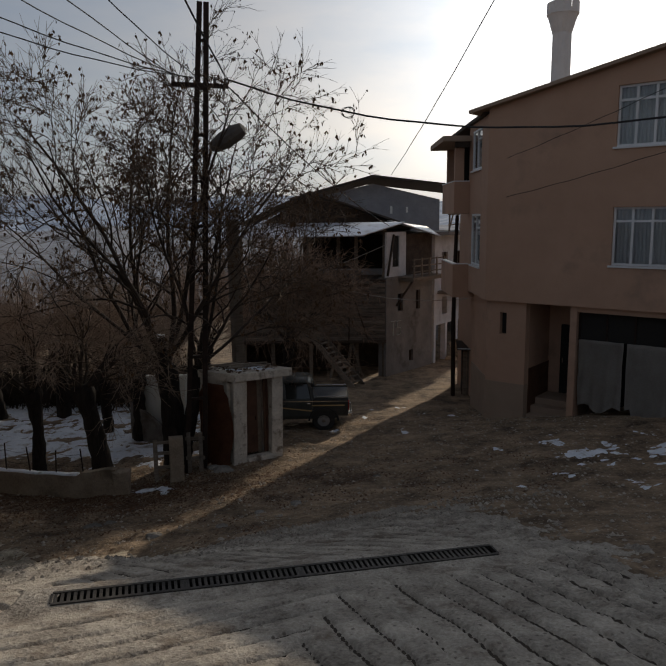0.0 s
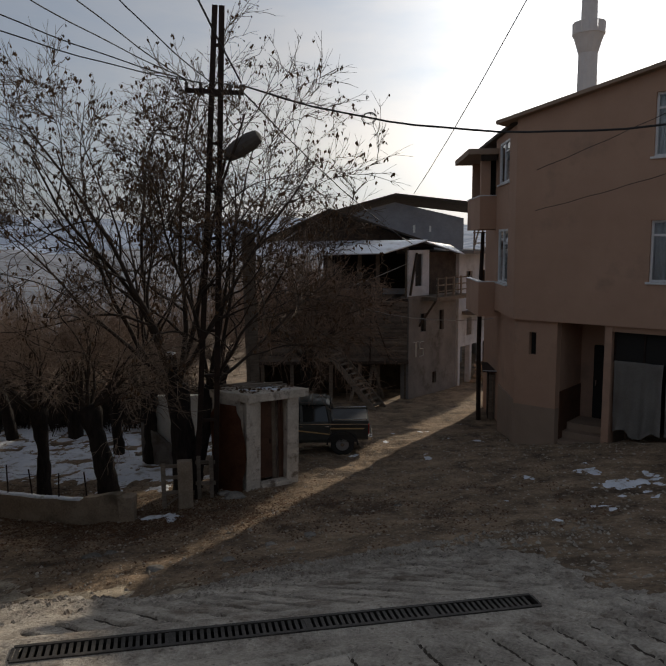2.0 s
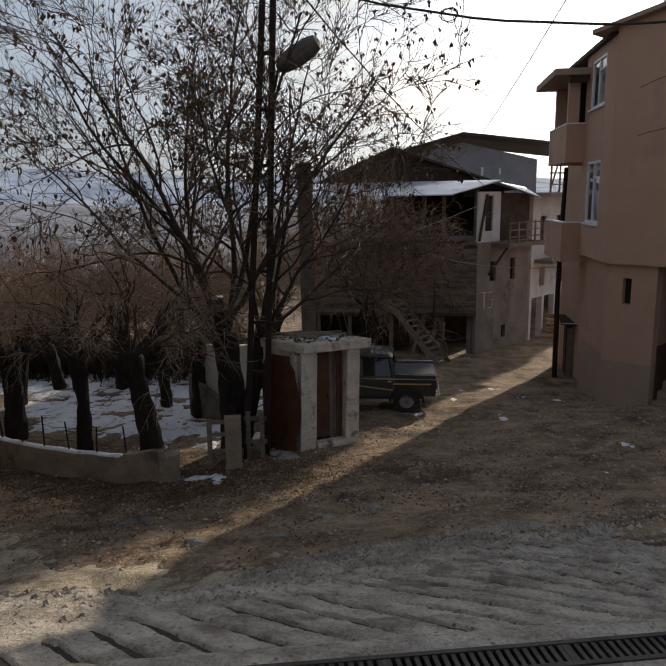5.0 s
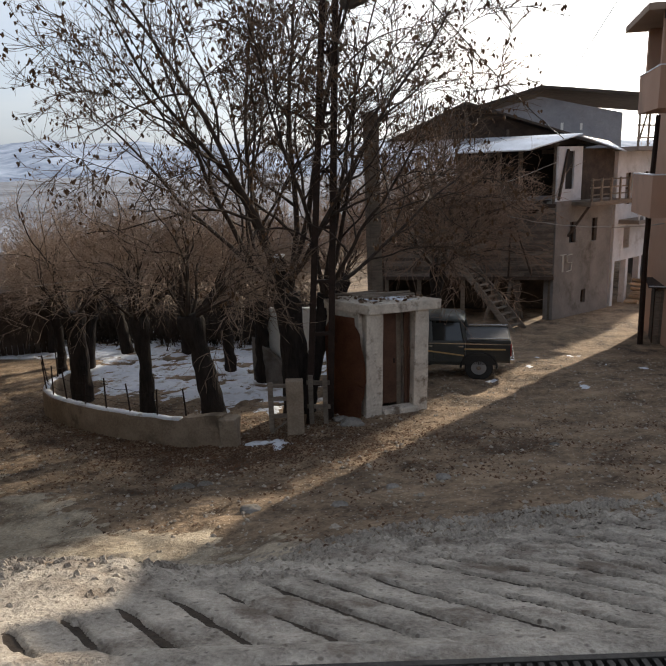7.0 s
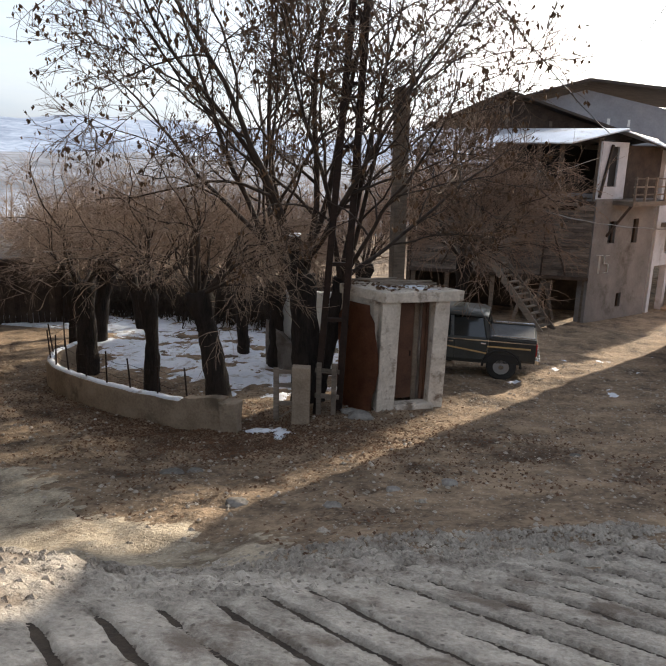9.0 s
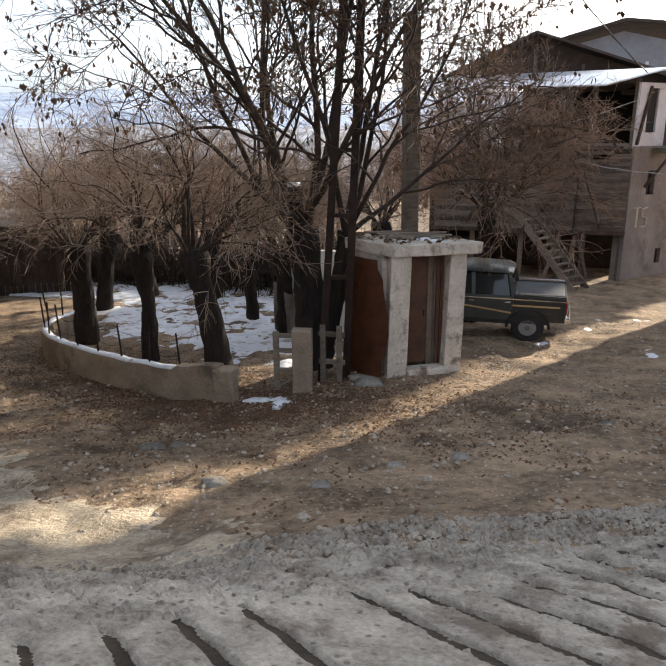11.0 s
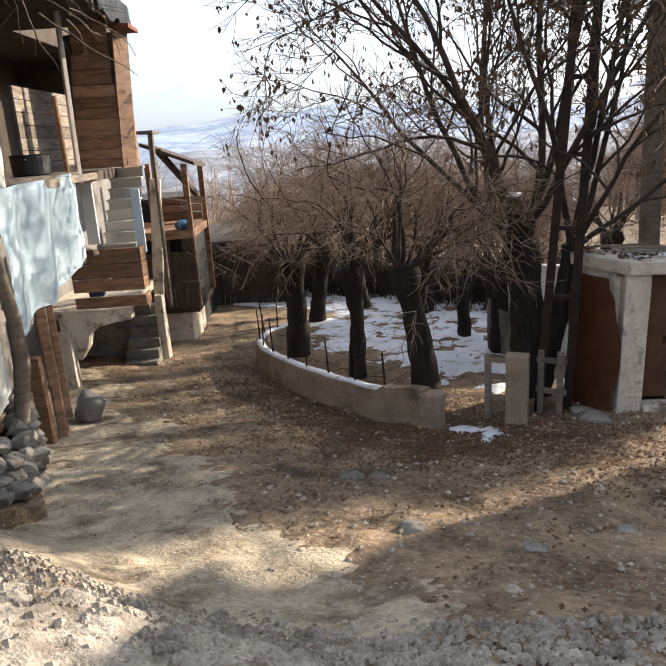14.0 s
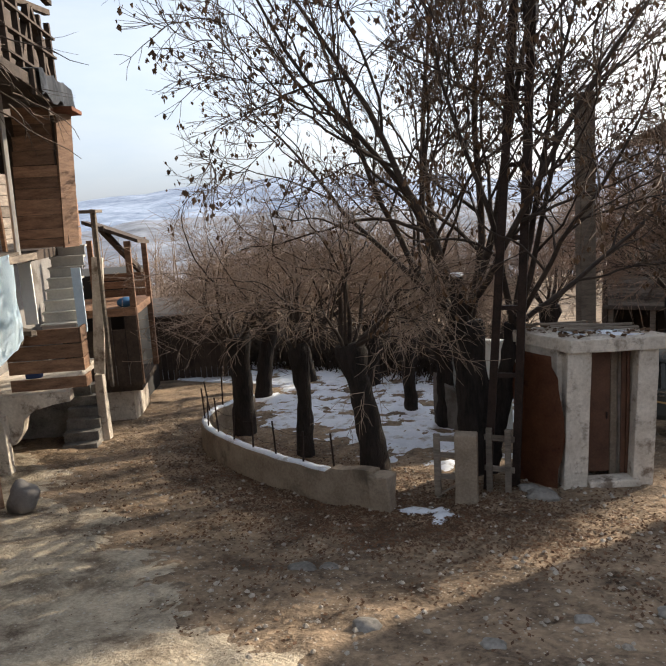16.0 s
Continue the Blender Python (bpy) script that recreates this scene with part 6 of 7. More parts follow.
def make_left_house():
    h = new("timber_house")
    h.matrix_world = LB
    tagged(h, "ramshackle timber and plaster house with plank bay and outside stairs", "house")
    rng = random.Random(31)
    wood = lambda: rng.choice((M_WOODRED, M_WOODRED, M_WOODH))
    part("main_wall", bx(-2.5, 11.5, 1.3, 1.6, -4.6, -0.3), M_GREYPL, h)
    # dark wood colour here paints in the shaded void above the floor
    part("upper_wall", bx(-2.5, 1.4, 1.28, 1.62, -0.3, 5.0), M_WOODDK, h, "upper wall toned dark for the shaded void")
    part("upper_wall", bx(9.4, 11.5, 1.28, 1.62, -0.3, 5.0), M_WOODDK, h, "upper wall toned dark for the shaded void")
    part("upper_wall", bx(1.4, 9.4, 1.28, 1.62, 2.26, 5.0), M_WOODDK, h, "upper wall toned dark for the shaded void")
    # unseen deep room, added so that the recess stays out of the sun
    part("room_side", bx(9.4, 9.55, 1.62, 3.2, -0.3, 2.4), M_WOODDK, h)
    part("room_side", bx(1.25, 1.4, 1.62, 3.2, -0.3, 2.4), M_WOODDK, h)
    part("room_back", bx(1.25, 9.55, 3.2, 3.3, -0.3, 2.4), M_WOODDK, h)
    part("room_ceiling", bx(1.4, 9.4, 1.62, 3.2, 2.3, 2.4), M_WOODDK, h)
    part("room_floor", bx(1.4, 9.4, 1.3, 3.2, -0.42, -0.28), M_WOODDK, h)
    part("near_end_wall", bx(-2.5, -2.2, 0.3, 1.3, -4.4, 3.4), M_PLASTER, h)
    part("upper_floor", bx(-2.4, 6.2, -0.1, 1.3, -0.42, -0.25), M_WOODDK, h)
    part("lower_floor", bx(3.62, 6.3, -0.3, 1.3, -2.86, -2.70), M_PLASTER, h)
    part("deck", bx(-2.4, 4.4, -0.85, 1.3, 2.2, 2.36), M_WOODDK, h)
    # plank bay: its end faces the street corner
    bay = new("plank_bay")
    bay.parent = h
    bay["label"] = "bay clad in reddish-brown horizontal boards"
    part("core", bx(3.58, 4.1, -0.76, 0.02, -0.16, 1.95), M_WOODDK, bay)
    z = -0.2
    while z < 1.9:
        hg = rng.uniform(0.15, 0.27)
        t = 0.03
        part("end_board", bx(3.52, 3.55 + t, -0.72 + rng.uniform(0, 0.02), 0.05 - 0.11 * z + rng.uniform(0, 0.05), z, z + hg - 0.008, 0.003, Matrix.Rotation(rng.uniform(-0.006, 0.006), 4, "X")), M_WOODRED, bay)
        x = 3.8
        while x < 4.1:
            w = 0.66
            part("front_board", bx(x, min(x + w, 4.15) - 0.008, -0.83 - rng.uniform(0, 0.02), -0.785, z, z + hg - 0.008, 0.003), M_WOODRED, bay)
            x += w
        z += hg
    # added wedge, turned sunward to show the bay's sunlit front edge
    c = bmesh.new()
    hexa(c, [(3.5, -0.70, -0.22), (3.80, -0.87, -0.22), (3.82, -0.83, -0.22), (3.53, -0.66, -0.22), (3.5, -0.82, 1.98), (3.80, -0.99, 1.98), (3.82, -0.95, 1.98), (3.53, -0.78, 1.98)])
    part("corner_board", c, M_WOODRED, bay, "brown corner board angled to catch the sun")
    # deck edge, railing and beams above
    part("deck_fascia", bx(2.2, 4.4, -0.92, -0.86, 2.05, 2.42, 0.01), M_WOODDK, h)
    part("tile_edge", bx(3.3, 3.95, -1.14, -0.8, 1.97, 2.04, 0.01), M_RUST, h, "broken red roof tiles")
    for i in range(5):
        x = 2.0 + 0.58 * i
        c = bmesh.new()
        beam(c, (x, -0.65, 2.36), (x + rng.uniform(-0.05, 0.05), -0.65, 3.55), 0.09, 0.09, 0.005)
        part("rail_post", c, M_WOODDK, h)
    tp = bmesh.new()
    n = 16
    top = [tp.verts.new((2.3 + 1.75 * i / n, -0.35, 2.45 + 0.05 * math.sin(i * 0.8))) for i in range(n + 1)]
    mid = [tp.verts.new((2.3 + 1.75 * i / n, -0.97 - 0.02 * math.sin(i * 1.3), 2.44 + 0.03 * math.sin(i * 1.1))) for i in range(n + 1)]
    low = [tp.verts.new((2.3 + 1.75 * i / n, -0.98 - 0.04 * math.sin(i * 0.9), 2.06 + 0.05 * math.sin(i * 1.7))) for i in range(n + 1)]
    for u, v in ((top, mid), (mid, low)):
        for i in range(n):
            tp.faces.new((u[i], u[i + 1], v[i + 1], v[i]))
    bmesh.ops.solidify(tp, geom=tp.faces, thickness=0.01)
    part("deck_cover", tp, M_TARP, h, "dark grey tarpaulin over the deck edge", True)
    for z in (2.62, 2.95, 3.3):
        c = bmesh.new()
        beam(c, (1.9, -0.66, z), (4.4, -0.68, z + rng.uniform(-0.06, 0.06)), 0.1, 0.035)
        part("rail", c, M_WOODDK, h)
    for a, b in (((2.6, -0.6, 2.4), (3.4, -0.6, 3.6)), ((3.5, -0.6, 3.6), (4.3, -0.6, 2.4)), ((0.4, -0.4, 2.3), (2.0, -0.5, 4.4)), ((1.2, -0.4, 4.3), (4.4, -0.7, 3.9)), ((0.0, -0.3, 3.2), (4.4, -0.65, 3.75))):
        c = bmesh.new()
        beam(c, a, b, 0.11, 0.09, 0.006)
        part("roof_timber", c, M_WOODDK, h)
    part("roof", slab([(-2.8, -1.0, 4.3), (3.6, -1.2, 4.2), (3.6, 1.8, 5.3), (-2.8, 1.8, 5.3)], 0.1), M_ROOFDK, h, "dark old roof")
    # near posts, beams and wall boards under the deck
    for x, y0, r in ((-0.35, -0.3, 0.09), (-0.9, -0.2, 0.12), (2.9, -0.12, 0.07)):
        c = bmesh.new()
        beam(c, (x, y0, -0.42), (x + 0.03, y0 - 0.03, 2.3), r, r, 0.01)
        part("post", c, M_WOODOLD if x < 2 else M_PALEWOOD, h)
    for i in range(7):
        zz = -0.22 + 0.19 * i
        part("wall_board", bx(2.2, 4.6, 0.44, 0.48, zz, zz + 0.18, 0.003), M_WOODH, h)
    for i in range(10):
        part("wall_board", bx(-2.2 + 0.36 * i, -1.87 + 0.36 * i, 0.9, 0.94, -0.2, 2.2, 0.003), M_WOODDK, h)
    c = bmesh.new()
    beam(c, (2.72, 0.0, -0.2), (2.70, 0.02, 0.95), 0.12, 0.03)
    part("loose_board", c, M_WOODRED, h)
    # shelf over the hanging sheet
    part("shelf", bx(-1.2, 2.3, -0.34, 0.35, -0.25, -0.20, 0.008), M_WOODOLD, h)
    part("shelf_edge", bx(0.3, 3.05, -0.37, -0.34, -0.36, -0.25, 0.005), M_WOODOLD, h)
    # upper stair, boxed with boards whose pale colour holds the sunlight on them
    st = new("upper_stair")
    st.parent = h
    st["label"] = "pale grey wooden stair with seven treads, sunlit tone in its colour"
    for i in range(8):
        part("riser", bx(4.0 + 0.17 * i, 4.03 + 0.17 * i, -0.60, 0.0, -1.8 + 0.19 * i, -1.61 + 0.19 * i), M_PALEWOOD, st)
        part("tread", bx(3.96 + 0.17 * i, 4.2 + 0.17 * i, -0.62, 0.02, -1.61 + 0.19 * i, -1.575 + 0.19 * i, 0.004), M_PALEWOOD, st)
    part("blue_board", bx(3.9, 3.95, -0.80, -0.64, -1.75, -0.6, 0.004), M_BLUE, h, "pale blue painted board")
    part("white_board", bx(3.9, 3.95, 0.03, 0.24, -1.55, -0.42, 0.004), M_WHITESH, h, "white curved board beside the stair")
    for y, z1 in ((-0.82, 0.35), (-0.92, 0.2), (-0.87, 0.3), (-0.74, 0.42)):
        c = bmesh.new()
        x = 5.0 + rng.uniform(-0.3, 0.5)
        beam(c, (x, y, -3.0), (x + 0.05, y - 0.02, z1), 0.06, 0.05, 0.004)
        part("slender_post", c, M_WOODOLD, h)
    part("post_cap", bx(4.7, 5.3, -1.0, -0.66, 0.34, 0.40, 0.01), M_WOODOLD, h)
    # plank parapet below the stair
    pp = new("plank_parapet")
    pp.parent = h
    pp["label"] = "parapet of wide brown boards with gaps"
    for z0, z1 in ((-1.86, -1.60), (-2.12, -1.88), (-2.36, -2.14), (-2.66, -2.46)):
        part("board", bx(3.5, 3.54, -0.74, 0.50, z0, z1, 0.004), M_WOODRED, pp)
        part("board", bx(3.5, 3.9, -0.78, -0.742, z0, z1, 0.004), M_WOODRED, pp)
    part("blue_bundle", wobble(bx(3.6, 3.8, 0.0, 0.3, -2.48, -2.33, 0.05), 0.03), plain("blue_cloth", (0.02, 0.05, 0.16), 0.9), h)
    for i, (a, b) in enumerate((((3.2, -0.1, -1.62), (3.9, 0.4, -1.6)), ((3.0, 0.1, -1.72), (3.8, 0.3, -1.7)), ((2.9, -0.2, -1.55), (3.3, 0.5, -1.58)))):
        c = bmesh.new()
        beam(c, a, b, 0.11, 0.08, 0.01)
        part("stacked_timber", c, M_WOODOLD, h)
    # plaster slab with a curved haunch, column below
    hb = bmesh.new()
    pts = [(0.80, -2.69), (0.80, -3.6), (0.50, -3.56), (0.36, -3.36), (0.30, -3.12), (0.12, -2.98), (-0.2, -2.9), (-0.5, -2.86), (-0.5, -2.69)]
    loft(hb, [[(x, y, z) for y, z in pts] for x in (3.35, 3.62)])
    part("haunch", hb, M_PLASTER, h, "white plaster haunch under the parapet")
    part("column", bx(3.1, 3.34, 0.56, 0.86, -4.3, -3.0, 0.02), M_PLASTER, h)
    part("under_wall", bx(5.9, 6.1, -0.2, 1.3, -4.5, -2.9), M_STONE, h)
    # stone steps up to the house
    for i in range(6):
        part("stone_step", wobble(bx(4.9 + 0.22 * i, 6.3, -0.46, 0.22, -4.35 + (0 if i == 0 else 0.19 * i), -4.16 + 0.19 * i, 0.015), 0.015, 5, 2), M_STONE, h)
    part("white_wall", wobble(bx(5.5, 5.8, -0.58, -0.40, -4.6, -2.9, 0.02), 0.03), M_PLASTER, h, "flaking white wall beside the steps")
    c = bmesh.new()
    beam(c, (5.15, -0.62, -2.8), (5.05, -0.86, -0.5), 0.24, 0.05, 0.01, 90)
    part("white_board", c, M_PLASTER, h, "leaning white flaking board beside the stair")
    # porch with a mono-pitch roof
    po = new("porch")
    po.parent = h
    po["label"] = "open timber porch with brown posts"
    po.location = (0, -0.36, 0.26)
    part("floor", bx(7.0, 9.4, -0.75, 0.9, -2.2, -2.02, 0.01), M_WOODRED, po)
    part("under_floor", bx(7.1, 9.3, -0.70, 0.9, -3.95, -3.8, 0.01), M_WOODDK, po)
    part("base_wall", bx(7.3, 9.2, -0.45, 0.8, -4.8, -3.96), M_PLASTER, po)
    for i in range(5):
        part("board", bx(6.98, 7.01, -0.74 + 0.28 * i, -0.48 + 0.28 * i, -3.8, -2.2 - 0.3 * (i % 2)), M_WOODDK, po)
    for i in range(3):
        part("rail_board", bx(8.8, 8.84, -0.72, 0.5, -1.95 + 0.2 * i, -1.78 + 0.2 * i), M_WOODRED, po)
    for x, y in ((7.1, -0.70), (9.2, -0.72), (9.2, 0.6)):
        c = bmesh.new()
        beam(c, (x, y, -3.8), (x, y, -0.55), 0.13, 0.13, 0.01)
        part("post", c, M_WOODRED, po)
    part("roof", slab([(7.0, 0.2, -0.13), (8.6, 0.2, -0.2), (8.6, -0.95, -0.68), (7.0, -0.95, -0.6)], 0.08), M_WOODDK, po, "dark plank porch roof")
    c = bmesh.new()
    beam(c, (7.0, -0.2, -0.25), (9.8, -0.6, -1.6), 0.12, 0.12, 0.01)
    part("fallen_rafter", c, M_WOODDK, po)
    bag = bmesh.new()
    bmesh.ops.create_icosphere(bag, subdivisions=3, radius=0.2, matrix=Matrix.Translation((7.3, -0.86, -1.66)) @ Matrix.Diagonal((1.2, 1, 0.6, 1)))
    for v in bag.verts:
        v.co += v.co.normalized() * 0.03 * noise.noise(v.co * 6)
    b = part("blue_bundle", bag, plain("blue_bag", (0.02, 0.10, 0.22), 0.6), None, "", True)
    b.matrix_world = LB
    tagged(b, "blue cloth bundle lying on the porch floor", "bundle")
    # solid near-black block standing in for the shade of a passage
    part("passage_shade_block", bx(9.6, 12.5, -0.6, 1.3, -5.0, -1.2), M_DARK, h)
    return h


make_left_house()


def sheet(name, s0, s1, ztop, zbot, y, m, label, tear, seed, lean=0.0):
    """A hanging sheet with folds and an uneven lower edge, on the front of the timber house."""
    c = bmesh.new()
    n, k = 24, 18
    g = []
    for j in range(k + 1):
        row = []
        for i in range(n + 1):
            u, v = i / n, j / k
            zt = ztop[0] + (ztop[1] - ztop[0]) * u
            zb = zbot[0] + (zbot[1] - zbot[0]) * u + tear * noise.noise((u * 6, seed, 0))
            row.append(c.verts.new((s0 + (s1 - s0) * u + lean * v, y - 0.05 * math.sin(u * 17 + v) - 0.05 * noise.noise((u * 3, v * 3, seed)), zt + (zb - zt) * v)))
        g.append(row)
    for j in range(k):
        for i in range(n):
            c.faces.new((g[j][i], g[j][i + 1], g[j + 1][i + 1], g[j + 1][i]))
    bmesh.ops.solidify(c, geom=c.faces, thickness=0.008)
    o = part(name, c, m, None, "", True)
    o.matrix_world = LB
    tagged(o, label, "sheet")


sheet("blue_sheet", -0.85, 2.05, (-0.28, -0.20), (-2.0, -1.5), -0.36, M_BLUE, "pale blue sheet hung below the shelf", 0.12, 2)
sheet("white_sheet", -1.6, -0.2, (1.35, 0.85), (-0.3, -0.32), -0.3, M_WHITESH, "white plastic sheet stretched between house posts", 0.05, 5)
sheet("white_sheet", -2.6, -1.35, (-0.35, -0.6), (-2.9, -2.5), -0.42, M_WHITESH, "white torn sheet hanging to the terrace", 0.12, 8)


def make_left_clutter():
    pot = empty("cooking_pot", "black soot-covered cooking pot standing on the shelf", "pot")
    pot.matrix_world = LB @ pose(1.3, 0.0, -0.20)
    c = bmesh.new()
    tube(c, [(0, 0, 0), (0, 0, 0.02), (0, 0, 0.27), (0, 0, 0.29)], [0.23, 0.26, 0.27, 0.28], 24)
    part("body", c, M_BLACK, pot)
    for s in (-1, 1):
        c = bmesh.new()
        tube(c, [(s * 0.24, -0.05, 0.22), (s * 0.30, -0.04, 0.23), (s * 0.30, 0.04, 0.23), (s * 0.24, 0.05, 0.22)], [0.012] * 4, 6)
        part("handle", c, M_BLACK, pot)
    # props: a crooked trunk and squared struts under the deck
    vt = empty("leaning_trunk", "crooked bare vine trunk leaning on the house", "vine", -8.72, 12.25, ground_z(-8.7, 12.2))
    c = bmesh.new()
    wob = [LB @ Vector(p) - vt.location for p in ((-1.1, -0.2, -3.5), (-1.02, -0.3, -2.9), (-0.96, -0.38, -2.3), (-1.1, -0.45, -1.7), (-1.4, -0.5, -1.0), (-1.68, -0.5, -0.4), (-1.9, -0.5, 0.8))]
    tube(c, wob, [0.10, 0.09, 0.10, 0.08, 0.08, 0.07, 0.05], 9)
    part("trunk", c, M_WOODOLD, vt, "", True)
    rng = random.Random(77)
    sk = Skein()
    inv = LB.inverted()
    for i in range(18):
        base = Vector((rng.uniform(-1.5, 2.4), rng.uniform(-0.9, -0.5), rng.uniform(1.7, 2.9)))
        d = LB.to_3x3() @ Vector((rng.uniform(0.3, 1.2), rng.uniform(-0.9, 0.1), rng.uniform(-0.7, 0.15)))
        pts = wander(LB @ base - vt.location, d, rng.uniform(0.5, 1.6), 7, rng, 0.3, Vector((0, 0, -0.06)))
        sk.tube(pts, [0.013 * (1 - 0.8 * k / 7) + 0.002 for k in range(8)], 4)
        for j in range(4):
            k = rng.randint(1, 5)
            sk.tube(wander(pts[k], off_axis((pts[k + 1] - pts[k]).normalized(), 0.6, rng), rng.uniform(0.2, 0.6), 3, rng, 0.2, Vector((0, 0, -0.05))), [0.005, 0.004, 0.003, 0.002], 3)
    o = new("crown", sk.mesh("crown", M_BRANCH))
    o.parent = vt
    for a, b, w in (((0.28, -0.2, -3.85), (1.25, 0.2, -1.9), 0.12), ((0.55, -0.1, -3.85), (0.9, 0.1, -1.5), 0.14), ((0.05, -0.1, -3.85), (0.0, -0.1, -2.5), 0.16), ((1.1, 0.0, -3.8), (1.8, 0.3, -2.0), 0.10)):
        c = bmesh.new()
        beam(c, LB @ Vector(a), LB @ Vector(b), w, w * 0.8, 0.012)
        tagged(part("timber_prop", c, M_WOODRED), "squared brown timber prop under the house", "prop", "props under the house")
    for s, y, zz in ((1.15, -0.3, 0.42), (0.1, 0.25, 0.5)):
        c = bmesh.new()
        bmesh.ops.create_icosphere(c, subdivisions=3, radius=0.22, matrix=Matrix.Diagonal((1, 1, 1.2, 1)))
        for v in c.verts:
            v.co += v.co * 0.35 * noise.noise(v.co * 5 + Vector((s, 0, 0)))
        q = LB @ Vector((s, y, 0))
        o = part("sack", c, M_GREYPL, None, "", True)
        o.location = (q.x, q.y, ground_z(q.x, q.y) + 0.2)
        tagged(o, "stuffed dark grey sack lying on the ground", "sack", "sacks by the house")
    # broken chair frame and crate
    cr = empty("crate", "small dark plastic crate beside the stones", "crate")
    cr.matrix_world = LB @ pose(-0.75, 0.0, -3.55)
    for a in ((-0.25, 0.25, -0.2, -0.18), (-0.25, 0.25, 0.18, 0.2), (-0.25, -0.23, -0.18, 0.18), (0.23, 0.25, -0.18, 0.18)):
        for z in (0.0, 0.11, 0.22):
            part("slat", bx(*a, z, z + 0.07), M_BLACK, cr)
    part("bottom", bx(-0.23, 0.23, -0.18, 0.18, 0.0, 0.015), M_BLACK, cr)
    # rubble terrace
    terrace = bmesh.new()
    prism(terrace, [(-8.9, 12.1), (-6.5, 11.0), (-6.2, 10.0), (-6.8, 8.0), (-10.5, 8.5)], -4.2, lambda x, y: max(-3.45 + 0.1 * (x + 8), ground_z(x, y) + 0.05))
    tagged(part("terrace", terrace, M_MUD), "earth terrace held by rubble stones", "terrace", kind="structure")
    w = empty("rubble_wall", "dry rubble stone wall with rough grey stones", "stone wall", -8.9, 12.1, 0)
    shapes = []
    for k in range(6):
        c = bmesh.new()
        bmesh.ops.create_icosphere(c, subdivisions=1 + k % 2, radius=0.5)
        for v in c.verts:
            v.co += v.co * 0.8 * noise.noise(v.co * 1.7 + Vector((k * 7, 0, 0)))
            v.co = Vector((round(v.co.x * 3.2) / 3.2 * 0.5 + v.co.x * 0.5, v.co.y, round(v.co.z * 3) / 3 * 0.5 + v.co.z * 0.5))
        o = part("stone", c, M_STONE, w)
        shapes.append(o.data)
        bpy.data.objects.remove(o)
    line = [(-9.3, 12.25), (-8.0, 11.75), (-7.1, 11.2), (-6.6, 10.6), (-6.2, 9.8), (-6.0, 8.8)]
    ps = along(line, 32)
    for row in range(5):
        for i, (x, y) in enumerate(ps):
            if rng.random() < 0.12 + 0.1 * row:
                continue
            o = new("stone", shapes[rng.randrange(6)])
            o.parent = w
            gx, gy = x - 0.10 * row + rng.uniform(-0.08, 0.08), y + 0.05 * row + rng.uniform(-0.08, 0.08)
            o.location = (gx + 8.9, gy - 12.1, ground_z(x, y) + 0.05 + 0.13 * row + rng.uniform(-0.04, 0.04))
            o.rotation_euler = (rng.uniform(-0.3, 0.3), rng.uniform(-0.3, 0.3), rng.uniform(0, 6.3))
            s = rng.uniform(0.2, 0.36)
            o.scale = (s, s * rng.uniform(0.7, 1), s * rng.uniform(0.5, 0.8))


make_left_clutter()


def make_lane_shed():
    g = empty("lane_shed", "dark weathered board shed closing the end of the lane", "shed", -17.6, 22.2, ground_z(-16.5, 23.5) - 0.2, 38)
    for i in range(26):
        part("board", bx(0.17 * i, 0.17 * i + 0.16, 0, 0.035, 0, 2.1 + 0.06 * (i % 3)), M_WOODDK, g)
    part("back_wall", bx(0, 4.4, 2.4, 2.45, 0, 2.3), M_WOODDK, g)
    part("side_wall", bx(4.36, 4.42, 0.04, 2.4, 0, 2.2), M_WOODDK, g)
    part("roof", slab([(-0.3, -0.3, 2.26), (4.7, -0.3, 2.26), (4.7, 2.7, 2.5), (-0.3, 2.7, 2.5)], 0.07), M_ROOFDK, g)


make_lane_shed()


# ---- tin-clad shed beside the street ----
def make_tin_shed():
    s = empty("tin_shed", "shed clad in upright grey tin sheets beside the street", "shed", -3.97, 9.1, ground_z(-4.12, 9.1), 180)
    for i in range(7):
        c = bmesh.new()
        n = 12
        rows = [[(0.01 + 0.8 * i + 0.76 * k / n, 0.02 * math.sin(k * math.pi / 2), z) for k in range(n + 1)] for z in (0.86, 3.15)]
        vs = [[c.verts.new(p) for p in r] for r in rows]
        for k in range(n):
            c.faces.new((vs[0][k], vs[0][k + 1], vs[1][k + 1], vs[1][k]))
        bmesh.ops.solidify(c, geom=c.faces, thickness=0.006)
        part("tin_sheet", c, M_TIN, s)
    for x in (0.0, 2.5, 5.4):
        part("post", bx(x, x + 0.1, 0.04, 0.14, -1.6, 3.15, 0.008), M_WOODOLD, s)
    part("side_wall", bx(0.03, 0.08, 0.15, 4.0, 0.3, 3.15), M_TIN, s)
    part("roof", bx(0.0, 5.8, -0.02, 4.2, 3.16, 3.22), M_TIN, s)


make_tin_shed()


